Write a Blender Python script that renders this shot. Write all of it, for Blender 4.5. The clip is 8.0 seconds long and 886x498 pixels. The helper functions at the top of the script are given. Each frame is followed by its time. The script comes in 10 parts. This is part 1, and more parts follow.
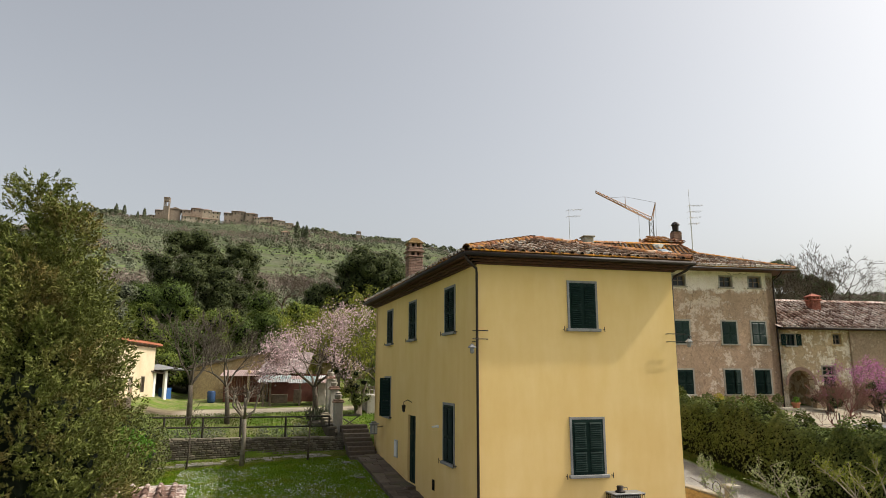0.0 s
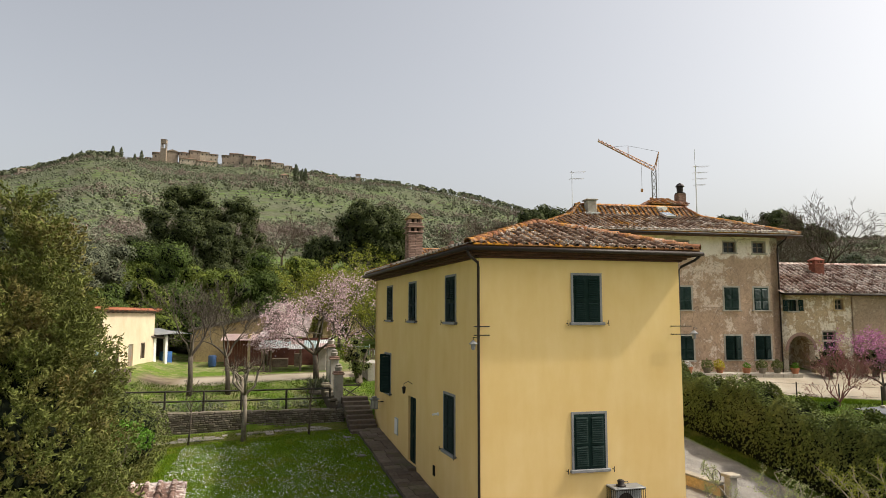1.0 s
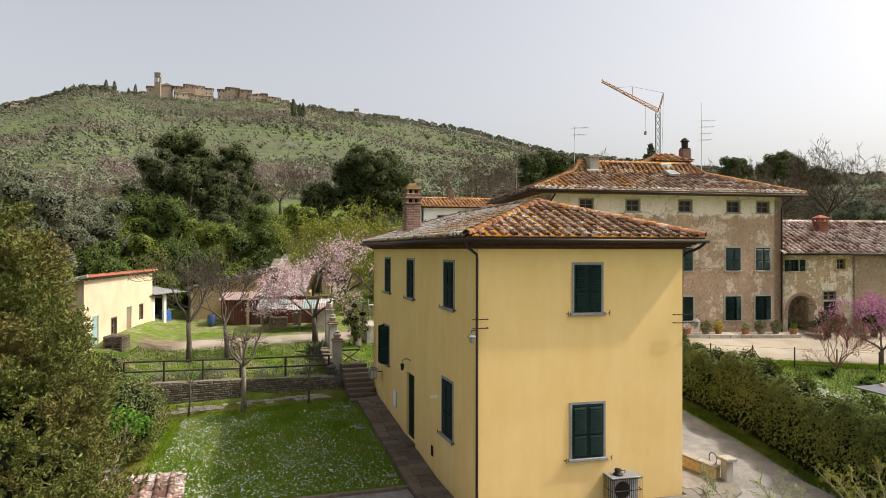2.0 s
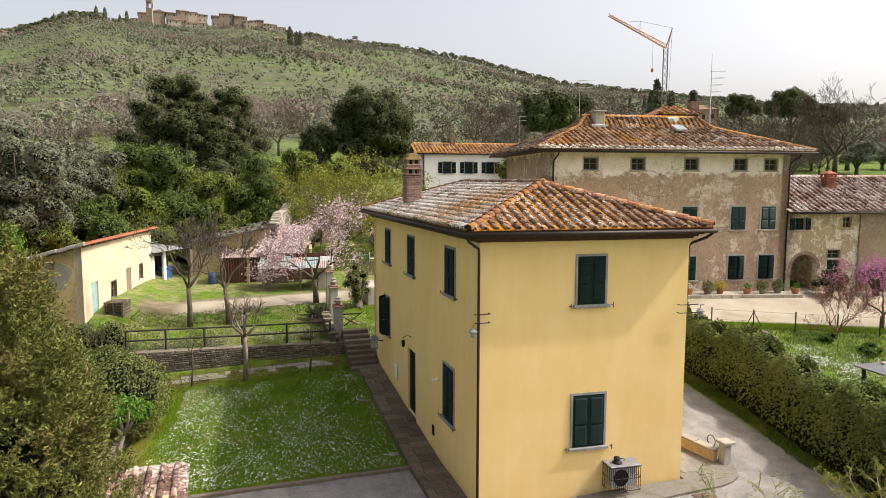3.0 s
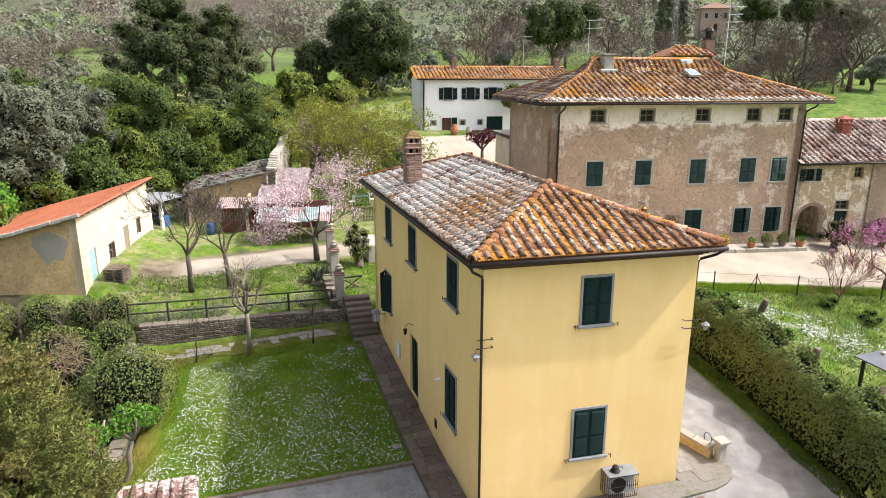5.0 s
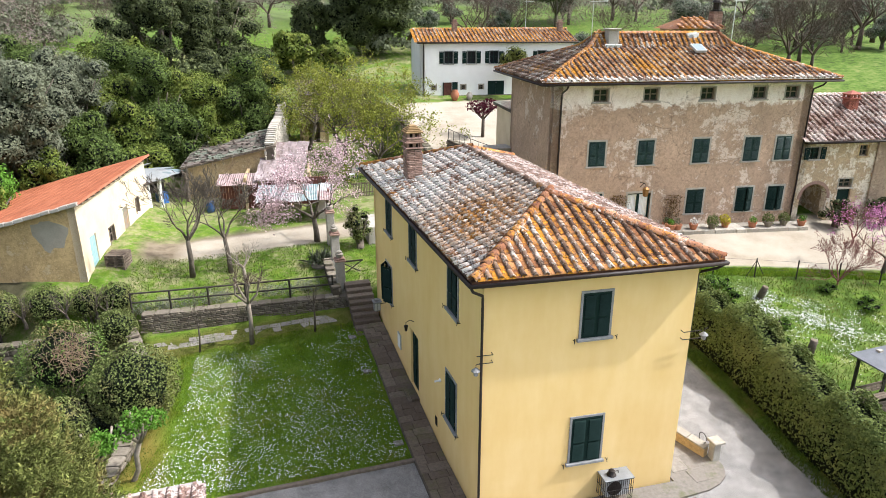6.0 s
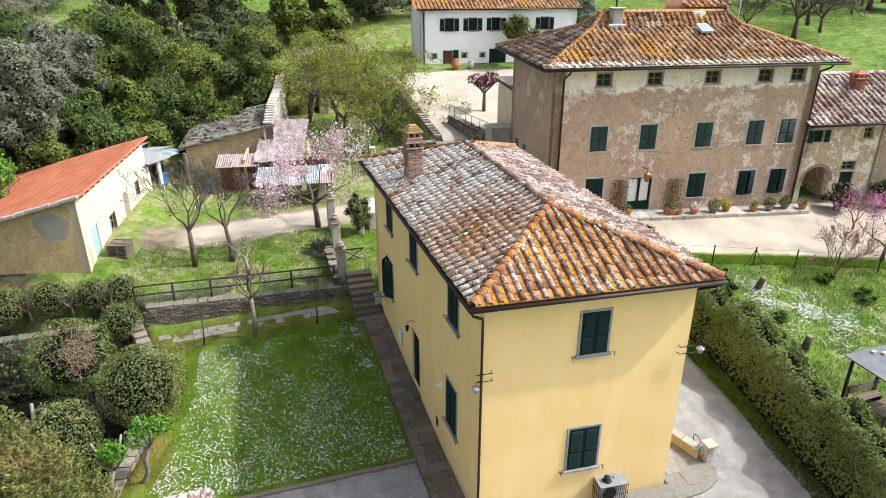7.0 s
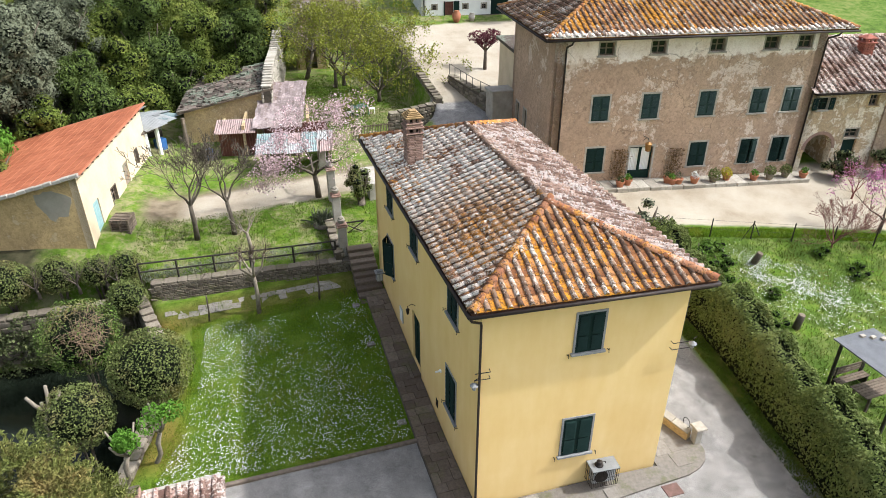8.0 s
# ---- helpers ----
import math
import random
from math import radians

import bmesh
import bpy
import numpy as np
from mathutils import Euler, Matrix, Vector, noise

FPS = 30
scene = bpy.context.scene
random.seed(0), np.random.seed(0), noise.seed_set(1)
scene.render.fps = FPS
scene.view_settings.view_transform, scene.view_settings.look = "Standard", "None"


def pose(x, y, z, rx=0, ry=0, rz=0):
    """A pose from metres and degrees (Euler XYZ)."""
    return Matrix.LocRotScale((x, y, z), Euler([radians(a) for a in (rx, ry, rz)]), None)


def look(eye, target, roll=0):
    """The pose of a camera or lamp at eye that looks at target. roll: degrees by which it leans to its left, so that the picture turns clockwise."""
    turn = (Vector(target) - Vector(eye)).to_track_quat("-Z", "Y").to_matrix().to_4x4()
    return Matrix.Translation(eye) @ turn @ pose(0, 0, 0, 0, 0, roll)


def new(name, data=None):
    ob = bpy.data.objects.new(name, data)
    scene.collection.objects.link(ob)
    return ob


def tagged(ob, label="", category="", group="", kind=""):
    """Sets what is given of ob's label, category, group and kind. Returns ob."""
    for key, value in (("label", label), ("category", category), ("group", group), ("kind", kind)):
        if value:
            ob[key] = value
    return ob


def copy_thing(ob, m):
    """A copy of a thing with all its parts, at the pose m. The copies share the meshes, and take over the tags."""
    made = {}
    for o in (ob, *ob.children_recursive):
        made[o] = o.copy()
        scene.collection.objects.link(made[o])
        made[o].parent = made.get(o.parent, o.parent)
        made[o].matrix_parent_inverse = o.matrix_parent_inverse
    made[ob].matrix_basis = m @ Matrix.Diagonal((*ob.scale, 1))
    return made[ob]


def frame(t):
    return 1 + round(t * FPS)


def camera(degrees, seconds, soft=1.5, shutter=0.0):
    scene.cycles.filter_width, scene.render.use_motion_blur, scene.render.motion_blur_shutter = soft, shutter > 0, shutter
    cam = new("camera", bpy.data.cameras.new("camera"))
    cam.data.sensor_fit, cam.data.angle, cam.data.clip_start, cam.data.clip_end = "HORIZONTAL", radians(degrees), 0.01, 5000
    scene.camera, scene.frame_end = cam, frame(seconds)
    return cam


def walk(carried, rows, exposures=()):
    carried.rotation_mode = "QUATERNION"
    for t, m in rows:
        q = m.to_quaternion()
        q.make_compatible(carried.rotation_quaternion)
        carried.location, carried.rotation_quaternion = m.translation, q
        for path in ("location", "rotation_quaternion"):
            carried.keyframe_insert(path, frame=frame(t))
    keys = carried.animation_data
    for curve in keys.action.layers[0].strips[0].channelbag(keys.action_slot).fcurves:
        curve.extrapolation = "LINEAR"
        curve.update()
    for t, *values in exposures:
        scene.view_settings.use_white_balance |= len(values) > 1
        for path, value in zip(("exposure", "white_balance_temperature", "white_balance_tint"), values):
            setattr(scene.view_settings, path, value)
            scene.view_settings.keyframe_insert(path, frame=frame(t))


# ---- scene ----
cam = camera(68.2, 8.0, soft=0.5)
PATH = [
    (0, (-6.813, -17.476, 4.473), (-6.204, -15.608, 4.851), 0.1),
    (0.5, (-6.783, -17.28, 5.215), (-6.169, -15.4, 5.511), 0.1),
    (1, (-6.711, -17.096, 6.027), (-6.094, -15.205, 6.229), 0.1),
    (1.5, (-6.615, -16.897, 6.797), (-5.995, -14.998, 6.903), 0.1),
    (3, (-6.351, -16.155, 9.283), (-5.736, -14.263, 9.078), 0.1),
    (3.5, (-6.316, -15.897, 10.071), (-5.706, -14.016, 9.768), 0.1),
    (4, (-6.249, -15.599, 10.9), (-5.643, -13.733, 10.513), 0.0),
    (4.5, (-6.153, -15.333, 11.708), (-5.551, -13.479, 11.261), 0.0),
    (6, (-5.889, -14.545, 14.285), (-5.308, -12.75, 13.622), 0.0),
    (6.5, (-5.815, -14.294, 15.111), (-5.242, -12.522, 14.383), 0.0),
    (7, (-5.714, -13.994, 16.057), (-5.151, -12.249, 15.259), -0.0),
    (7.5, (-5.61, -13.733, 16.911), (-5.057, -12.018, 16.042), -0.0),
    (8, (-5.525, -13.5, 17.821), (-4.989, -11.833, 16.853), -0.0),
]
EXPOSURES = [(0, 0.22, 6850, 9), (1.5, 0.34, 6900, 11), (3.5, 0.7, 6800, 14), (4.5, 0.9, 6400, 14), (6.5, 0.94, 5950, 11), (8, 0.76, 6000, 10)]
walk(cam, [(t, look(eye, target, roll)) for t, eye, target, roll in PATH], EXPOSURES)

# ---- world, sun, exposure ----
SUN_DIR = Vector((0.835, -0.225, 1.0)).normalized()
SUN_ELEV = math.asin(SUN_DIR.z)
SUN_AZ = math.atan2(SUN_DIR.x, SUN_DIR.y)
world = bpy.data.worlds.new("sky")
scene.world = world
world.use_nodes = True
wn = world.node_tree.nodes
wl = world.node_tree.links
sky = wn.new("ShaderNodeTexSky")
sky.sky_type = "NISHITA"
sky.sun_disc = False
sky.sun_elevation = SUN_ELEV
sky.sun_rotation = SUN_AZ
sky.dust_density = 5.0
sky.air_density = 1.0
sky.ozone_density = 1.0
hs = wn.new("ShaderNodeHueSaturation")
hs.inputs["Saturation"].default_value = 0.42
wl.new(sky.outputs["Color"], hs.inputs["Color"])
wl.new(hs.outputs["Color"], wn["Background"].inputs["Color"])
wn["Background"].inputs["Strength"].default_value = 0.162
sun_data = bpy.data.lights.new("sun", "SUN")
sun_data.energy = 3.05
sun_data.angle = radians(0.9)
sun_data.color = (1.0, 0.95, 0.87)
sun = new("sun", sun_data)
sun.matrix_world = look(SUN_DIR * 100, (0, 0, 0))

# ---- the lie of the land ----
def sstep(a, b, v):
    q = np.clip((v - a) / (b - a), 0.0, 1.0)
    return q * q * (3 - 2 * q)


RIDGE = 850.0
VIEW_AZ = 18.0
RIDGE_AZ = np.array([-180, -100, -60, -35, -22, -16.3, -14.6, -12.8, -11, -9, -4.8, -1.4, 1.8, 4.1, 6.5, 9, 11.4, 13.9, 16.9, 19.9, 25, 28, 39, 46, 52, 75, 110, 180.0])
RIDGE_UP = np.array([0.02, 0.04, 0.09, 0.12, 0.152, 0.172, 0.182, 0.195, 0.21, 0.213, 0.212, 0.213, 0.216, 0.213, 0.208, 0.202, 0.197, 0.195, 0.186, 0.178, 0.154, 0.14, 0.112, 0.095, 0.09, 0.07, 0.04, 0.02])


def retaining_y(x):
    return 14.85 - 0.05 * (x + 1.27)


def lawn_edge_x(y):
    return np.interp(y, [-4, 3.0, 4.6, 7.5, 10.5, 12.5, 15], [-12.5, -11.4, -10.9, -9.9, -9.5, -9.9, -10.6])


def near_land(x, y):
    """Height of the ground round the houses."""
    lower = 0.08 * np.maximum(y - 3.6, 0) * (1 + 0.05 * np.clip(x + 3, -7, 2)) + 0.012 * np.minimum(y - 3.6, 0)
    dy = y - retaining_y(x)
    upper = 1.32 + 0.2 * np.clip(dy, 0, 5.5) + 0.035 * np.maximum(dy - 5.5, 0)
    upper = upper + 0.6 * sstep(-9.5, -12.5, x) * sstep(16, 19, y)
    left = np.where(dy > 0.12, upper, lower)
    ditch = sstep(0.0, -1.1, x - lawn_edge_x(y)) * sstep(17.5, 15.0, y) * sstep(-27, -20, x) * sstep(1.2, 3.0, y)
    left = left * (1 - ditch) - 2.4 * ditch
    left = left + 1.6 * sstep(-21, -26, x) * sstep(-6, 8, y) * sstep(15, 10, y)
    right = 0.3 + 0.14 * np.maximum(y, 0) + 0.03 * np.minimum(y, 0)
    back = sstep(15, 24, y)
    garden = sstep(26.5, 29.5, y)
    a = -0.9 + 4.4 * back + 3.75 * garden
    b = 6.2 + 1.0 * back + 0.6 * garden
    z = left + (right - left) * sstep(a, b, x)
    common = 2.6 + 0.1 * (y - 15) + 0.02 * np.clip(x, -40, 40)
    return z + (common - z) * sstep(47, 66, y)


def land(x, y):
    x = np.asarray(x, float)
    y = np.asarray(y, float)
    near = near_land(np.clip(x, -60, 70), np.clip(y, -60, 75))
    dx, dy = x + 6.0, y + 15.0
    r = np.hypot(dx, dy)
    az = np.degrees(np.arctan2(dx, dy))
    top = 10.0 + RIDGE * np.interp(az, RIDGE_AZ, RIDGE_UP)
    k = np.clip((r - 75) / (RIDGE - 75), 0, 1)
    rise = k * (0.62 + 0.76 * k - 0.38 * k * k)
    roll = 3.5 * np.sin(x * 0.021 + 1.3) * np.sin(y * 0.017 + 0.4)
    roll = roll * sstep(80, 220, r) * sstep(RIDGE, RIDGE - 160, r)
    z = near + (top - near) * rise + roll
    past = sstep(RIDGE + 10, 1700, r)
    return z * (1 - past) + (-30.0) * past


def land1(x, y):
    return float(land(x, y))
# ---- end of the lie of the land ----

# ---- tools for meshes ----
class Build:
    """Collects faces, and turns them into a mesh."""

    def __init__(self, m=None):
        self.v, self.f, self.mi, self.m, self.weld = [], [], [], m or Matrix(), False

    def add(self, pts, faces, mi=0):
        n = len(self.v)
        self.v += [tuple(self.m @ Vector(p)) for p in pts]
        self.f += [tuple(n + i for i in q) for q in faces]
        self.mi += [mi] * len(faces)
        return self

    def box(self, x0, x1, y0, y1, z0, z1, mi=0):
        p = [(x0, y0, z0), (x1, y0, z0), (x1, y1, z0), (x0, y1, z0), (x0, y0, z1), (x1, y0, z1), (x1, y1, z1), (x0, y1, z1)]
        return self.add(p, [(0, 3, 2, 1), (4, 5, 6, 7), (0, 1, 5, 4), (1, 2, 6, 5), (2, 3, 7, 6), (3, 0, 4, 7)], mi)

    def soft_box(self, x0, x1, y0, y1, z0, z1, c=0.02, mi=0):
        """A box with its edges cut off, c metres wide."""
        p = []
        for z, i in ((z0, c), (z0 + c, 0), (z1 - c, 0), (z1, c)):
            a, b, d, e = x0 + i, x1 - i, y0 + i, y1 - i
            p += [(a + c, d, z), (b - c, d, z), (b, d + c, z), (b, e - c, z), (b - c, e, z), (a + c, e, z), (a, e - c, z), (a, d + c, z)]
        fs = [tuple(range(7, -1, -1)), tuple(range(24, 32))]
        for k in range(3):
            fs += [(8 * k + i, 8 * k + (i + 1) % 8, 8 * k + 8 + (i + 1) % 8, 8 * k + 8 + i) for i in range(8)]
        return self.add(p, fs, mi)

    def prism(self, pts, z0, z1, mi=0):
        n = len(pts)
        p = [(x, y, z0) for x, y in pts] + [(x, y, z1) for x, y in pts]
        fs = [tuple(range(n - 1, -1, -1)), tuple(range(n, 2 * n))]
        fs += [(i, (i + 1) % n, n + (i + 1) % n, n + i) for i in range(n)]
        return self.add(p, fs, mi)

    def tube(self, pts, radii, n=6, caps=True, mi=0):
        pts = [Vector(p) for p in pts]
        if not isinstance(radii, (list, tuple)):
            radii = [radii] * len(pts)
        ring, fs = [], []
        for k, p in enumerate(pts):
            d = (pts[min(k + 1, len(pts) - 1)] - pts[max(k - 1, 0)]).normalized()
            a = d.orthogonal().normalized() if abs(d.z) > 0.99 else d.cross(Vector((0, 0, 1))).normalized()
            b = d.cross(a)
            ring += [p + radii[k] * (math.cos(q) * a + math.sin(q) * b) for q in (math.tau * i / n for i in range(n))]
        for k in range(len(pts) - 1):
            fs += [(n * k + i, n * k + (i + 1) % n, n * k + n + (i + 1) % n, n * k + n + i) for i in range(n)]
        if caps:
            fs += [tuple(range(n - 1, -1, -1)), tuple(range(n * (len(pts) - 1), n * len(pts)))]
        return self.add(ring, fs, mi)

    def lathe(self, profile, n=12, at=(0, 0, 0), mi=0):
        x, y, z = at
        p = [(x + r * math.cos(math.tau * i / n), y + r * math.sin(math.tau * i / n), z + h) for r, h in profile for i in range(n)]
        fs = [(n * k + i, n * k + (i + 1) % n, n * k + n + (i + 1) % n, n * k + n + i) for k in range(len(profile) - 1) for i in range(n)]
        fs += [tuple(range(n - 1, -1, -1)), tuple(range(n * (len(profile) - 1), n * len(profile)))]
        return self.add(p, fs, mi)

    def mesh(self, name, mats, smooth=False, weld=False):
        me = bpy.data.meshes.new(name)
        me.from_pydata(self.v, [], self.f)
        for k in mats if isinstance(mats, (list, tuple)) else [mats]:
            me.materials.append(k)
        me.polygons.foreach_set("material_index", self.mi)
        if weld or self.weld:
            bm = bmesh.new()
            bm.from_mesh(me)
            bmesh.ops.remove_doubles(bm, verts=bm.verts, dist=0.0005)
            bm.to_mesh(me)
            bm.free()
        if smooth:
            me.polygons.foreach_set("use_smooth", [True] * len(me.polygons))
        me.update()
        return me


def np_mesh(name, verts, quads, mat_, smooth=False):
    """A mesh from arrays of places and of quads."""
    me = bpy.data.meshes.new(name)
    verts, quads = np.asarray(verts, np.float32), np.asarray(quads, np.int32)
    k = quads.shape[1]
    me.vertices.add(len(verts))
    me.vertices.foreach_set("co", verts.ravel())
    me.loops.add(quads.size)
    me.loops.foreach_set("vertex_index", quads.ravel())
    me.polygons.add(len(quads))
    me.polygons.foreach_set("loop_start", np.arange(0, quads.size, k, dtype=np.int32))
    me.polygons.foreach_set("loop_total", np.full(len(quads), k, np.int32))
    if smooth:
        me.polygons.foreach_set("use_smooth", np.ones(len(quads), bool))
    me.materials.append(mat_)
    me.update(calc_edges=True)
    me.validate()
    return me


def thing(name, m, label, category, group="", kind=""):
    ob = new(name)
    ob.matrix_world = m
    ob.empty_display_size = 0.2
    return tagged(ob, label, category, group, kind)


def part(name, built, material, parent, label="", smooth=False, kind=""):
    me = built.mesh(name, material, smooth) if isinstance(built, Build) else built
    ob = new(name, me)
    ob.parent = parent
    return tagged(ob, label, kind=kind)


def solo(name, built, material, label, category, group="", kind="", smooth=False, m=None):
    me = built.mesh(name, material, smooth) if isinstance(built, Build) else built
    ob = new(name, me)
    if m is not None:
        ob.matrix_world = m
    return tagged(ob, label, category, group, kind)


def wall_mesh(length, height, thick, holes, b=None, z0=0.0):
    """A wall along +x with its outer face at y = 0, its inner face at y = thick; holes: (u0, u1, v0, v1)."""
    b = b or Build()
    b.weld = True
    us = sorted({0.0, length, *(h[0] for h in holes), *(h[1] for h in holes)})
    vs = sorted({z0, height, *(h[2] for h in holes), *(h[3] for h in holes)})
    full = lambda u, v: not any(h[0] < u < h[1] and h[2] < v < h[3] for h in holes)
    for i in range(len(us) - 1):
        for k in range(len(vs) - 1):
            u0, u1, v0, v1 = us[i], us[i + 1], vs[k], vs[k + 1]
            if full((u0 + u1) / 2, (v0 + v1) / 2):
                b.add([(u0, 0, v0), (u1, 0, v0), (u1, 0, v1), (u0, 0, v1)], [(0, 1, 2, 3)])
                b.add([(u0, thick, v0), (u1, thick, v0), (u1, thick, v1), (u0, thick, v1)], [(3, 2, 1, 0)])
    for u0, u1, v0, v1 in holes:
        b.add([(u0, 0, v0), (u1, 0, v0), (u1, 0, v1), (u0, 0, v1), (u0, thick, v0), (u1, thick, v0), (u1, thick, v1), (u0, thick, v1)],
              [(0, 4, 5, 1), (1, 5, 6, 2), (2, 6, 7, 3), (3, 7, 4, 0)])
    b.add([(0, 0, z0), (length, 0, z0), (length, 0, height), (0, 0, height), (0, thick, z0), (length, thick, z0), (length, thick, height), (0, thick, height)],
          [(3, 2, 6, 7), (0, 3, 7, 4), (1, 5, 6, 2), (0, 4, 5, 1)])
    return b


def along(p, q, z=0.0):
    """The pose of a wall that runs from p to q; its outer face looks to the right of that way."""
    return pose(p[0], p[1], z, 0, 0, math.degrees(math.atan2(q[1] - p[1], q[0] - p[0]))), math.hypot(q[0] - p[0], q[1] - p[1])


# ---- materials ----
def ramp(nt, fac, stops):
    r = nt.nodes.new("ShaderNodeValToRGB")
    el = r.color_ramp.elements
    while len(el) < len(stops):
        el.new(0.5)
    for e, (p, c) in zip(el, stops):
        e.position, e.color = p, (*c, 1)
    nt.links.new(fac, r.inputs[0])
    return r.outputs[0]


def mixc(nt, fac, a, b, kind="MIX"):
    k = nt.nodes.new("ShaderNodeMix")
    k.data_type, k.blend_type = "RGBA", kind
    for s, v in ((0, fac), (6, a), (7, b)):
        if hasattr(v, "is_linked"):
            nt.links.new(v, k.inputs[s])
        else:
            k.inputs[s].default_value = v if s == 0 else (*v, 1)
    return k.outputs[2]


def mth(nt, op, a, b=0.0, clamp=False):
    k = nt.nodes.new("ShaderNodeMath")
    k.operation, k.use_clamp = op, clamp
    for s, v in ((0, a), (1, b)):
        if hasattr(v, "is_linked"):
            nt.links.new(v, k.inputs[s])
        else:
            k.inputs[s].default_value = v
    return k.outputs[0]


def nz(nt, co, scale, detail=4.0, rough=0.55, stretch=None):
    k = nt.nodes.new("ShaderNodeTexNoise")
    k.inputs["Scale"].default_value, k.inputs["Detail"].default_value, k.inputs["Roughness"].default_value = scale, detail, rough
    if stretch:
        mp = nt.nodes.new("ShaderNodeMapping")
        mp.inputs["Scale"].default_value = stretch
        nt.links.new(co, mp.inputs[0])
        co = mp.outputs[0]
    nt.links.new(co, k.inputs["Vector"])
    return k.outputs["Fac"]


def start_mat(name, rough=0.85):
    mt = bpy.data.materials.new(name)
    mt.use_nodes = True
    nt = mt.node_tree
    bs = nt.nodes["Principled BSDF"]
    bs.inputs["Roughness"].default_value = rough
    bs.inputs["Specular IOR Level"].default_value = 0.12 if rough >= 0.8 else 0.3
    co = nt.nodes.new("ShaderNodeNewGeometry").outputs["Position"]
    return mt, nt, bs, co


def bump(nt, bs, h, strength=0.4, dist=0.02):
    k = nt.nodes.new("ShaderNodeBump")
    k.inputs["Strength"].default_value, k.inputs["Distance"].default_value = strength, dist
    nt.links.new(h, k.inputs["Height"])
    nt.links.new(k.outputs[0], bs.inputs["Normal"])


def any_random(nt):
    """One random number for each loose piece, whether an object or an island."""
    a = nt.nodes.new("ShaderNodeObjectInfo").outputs["Random"]
    b = nt.nodes.new("ShaderNodeNewGeometry").outputs["Random Per Island"]
    return mth(nt, "FRACT", mth(nt, "ADD", mth(nt, "MULTIPLY", a, 7.31), b))


def plain(name, dark, light, scale=3.0, fine=30.0, rough=0.85, rel=0.3, metal=0.0, vary=0.0, dist=0.01, stretch=None):
    """A surface of two tones at two scales, with a fine relief."""
    mt, nt, bs, co = start_mat(name, rough)
    a = nz(nt, co, scale, 5, 0.6, stretch)
    f = nz(nt, co, fine, 3, 0.6)
    m = mth(nt, "ADD", mth(nt, "MULTIPLY", a, 0.65), mth(nt, "MULTIPLY", f, 0.35))
    c = ramp(nt, m, [(0.34, dark), (0.66, light)])
    if vary:
        v = mth(nt, "ADD", mth(nt, "MULTIPLY", any_random(nt), vary), 1.0 - vary / 2)
        k = nt.nodes.new("ShaderNodeCombineColor")
        for s in range(3):
            nt.links.new(v, k.inputs[s])
        c = mixc(nt, 1.0, c, k.outputs[0], "MULTIPLY")
    nt.links.new(c, bs.inputs["Base Color"])
    bs.inputs["Metallic"].default_value = metal
    if rel:
        bump(nt, bs, f, rel, dist)
    return mt


def foliage(name, dark, light, trans=0.25, rough=0.55, tint=None):
    """Leaves: each its own tone; patches of another tone over the crown."""
    mt, nt, bs, co = start_mat(name, max(rough, 0.6))
    bs.inputs["Specular IOR Level"].default_value = 0.06
    r = any_random(nt)
    tone = lambda k: tuple((1 - k) * a + k * b for a, b in zip(dark, light))
    c = ramp(nt, r, [(0.0, tone(0.22)), (0.5, tone(0.5)), (1.0, tone(1.0))])
    if tint:
        c = mixc(nt, mth(nt, "MULTIPLY", ramp(nt, nz(nt, co, 0.9, 3), [(0.5, (0, 0, 0)), (0.68, (1, 1, 1))]), 0.75), c, tint)
    nt.links.new(c, bs.inputs["Base Color"])
    tr = nt.nodes.new("ShaderNodeBsdfTranslucent")
    nt.links.new(c, tr.inputs["Color"])
    mx = nt.nodes.new("ShaderNodeMixShader")
    mx.inputs[0].default_value = 0.7 * trans
    nt.links.new(bs.outputs[0], mx.inputs[1])
    nt.links.new(tr.outputs[0], mx.inputs[2])
    nt.links.new(mx.outputs[0], nt.nodes["Material Output"].inputs["Surface"])
    return mt


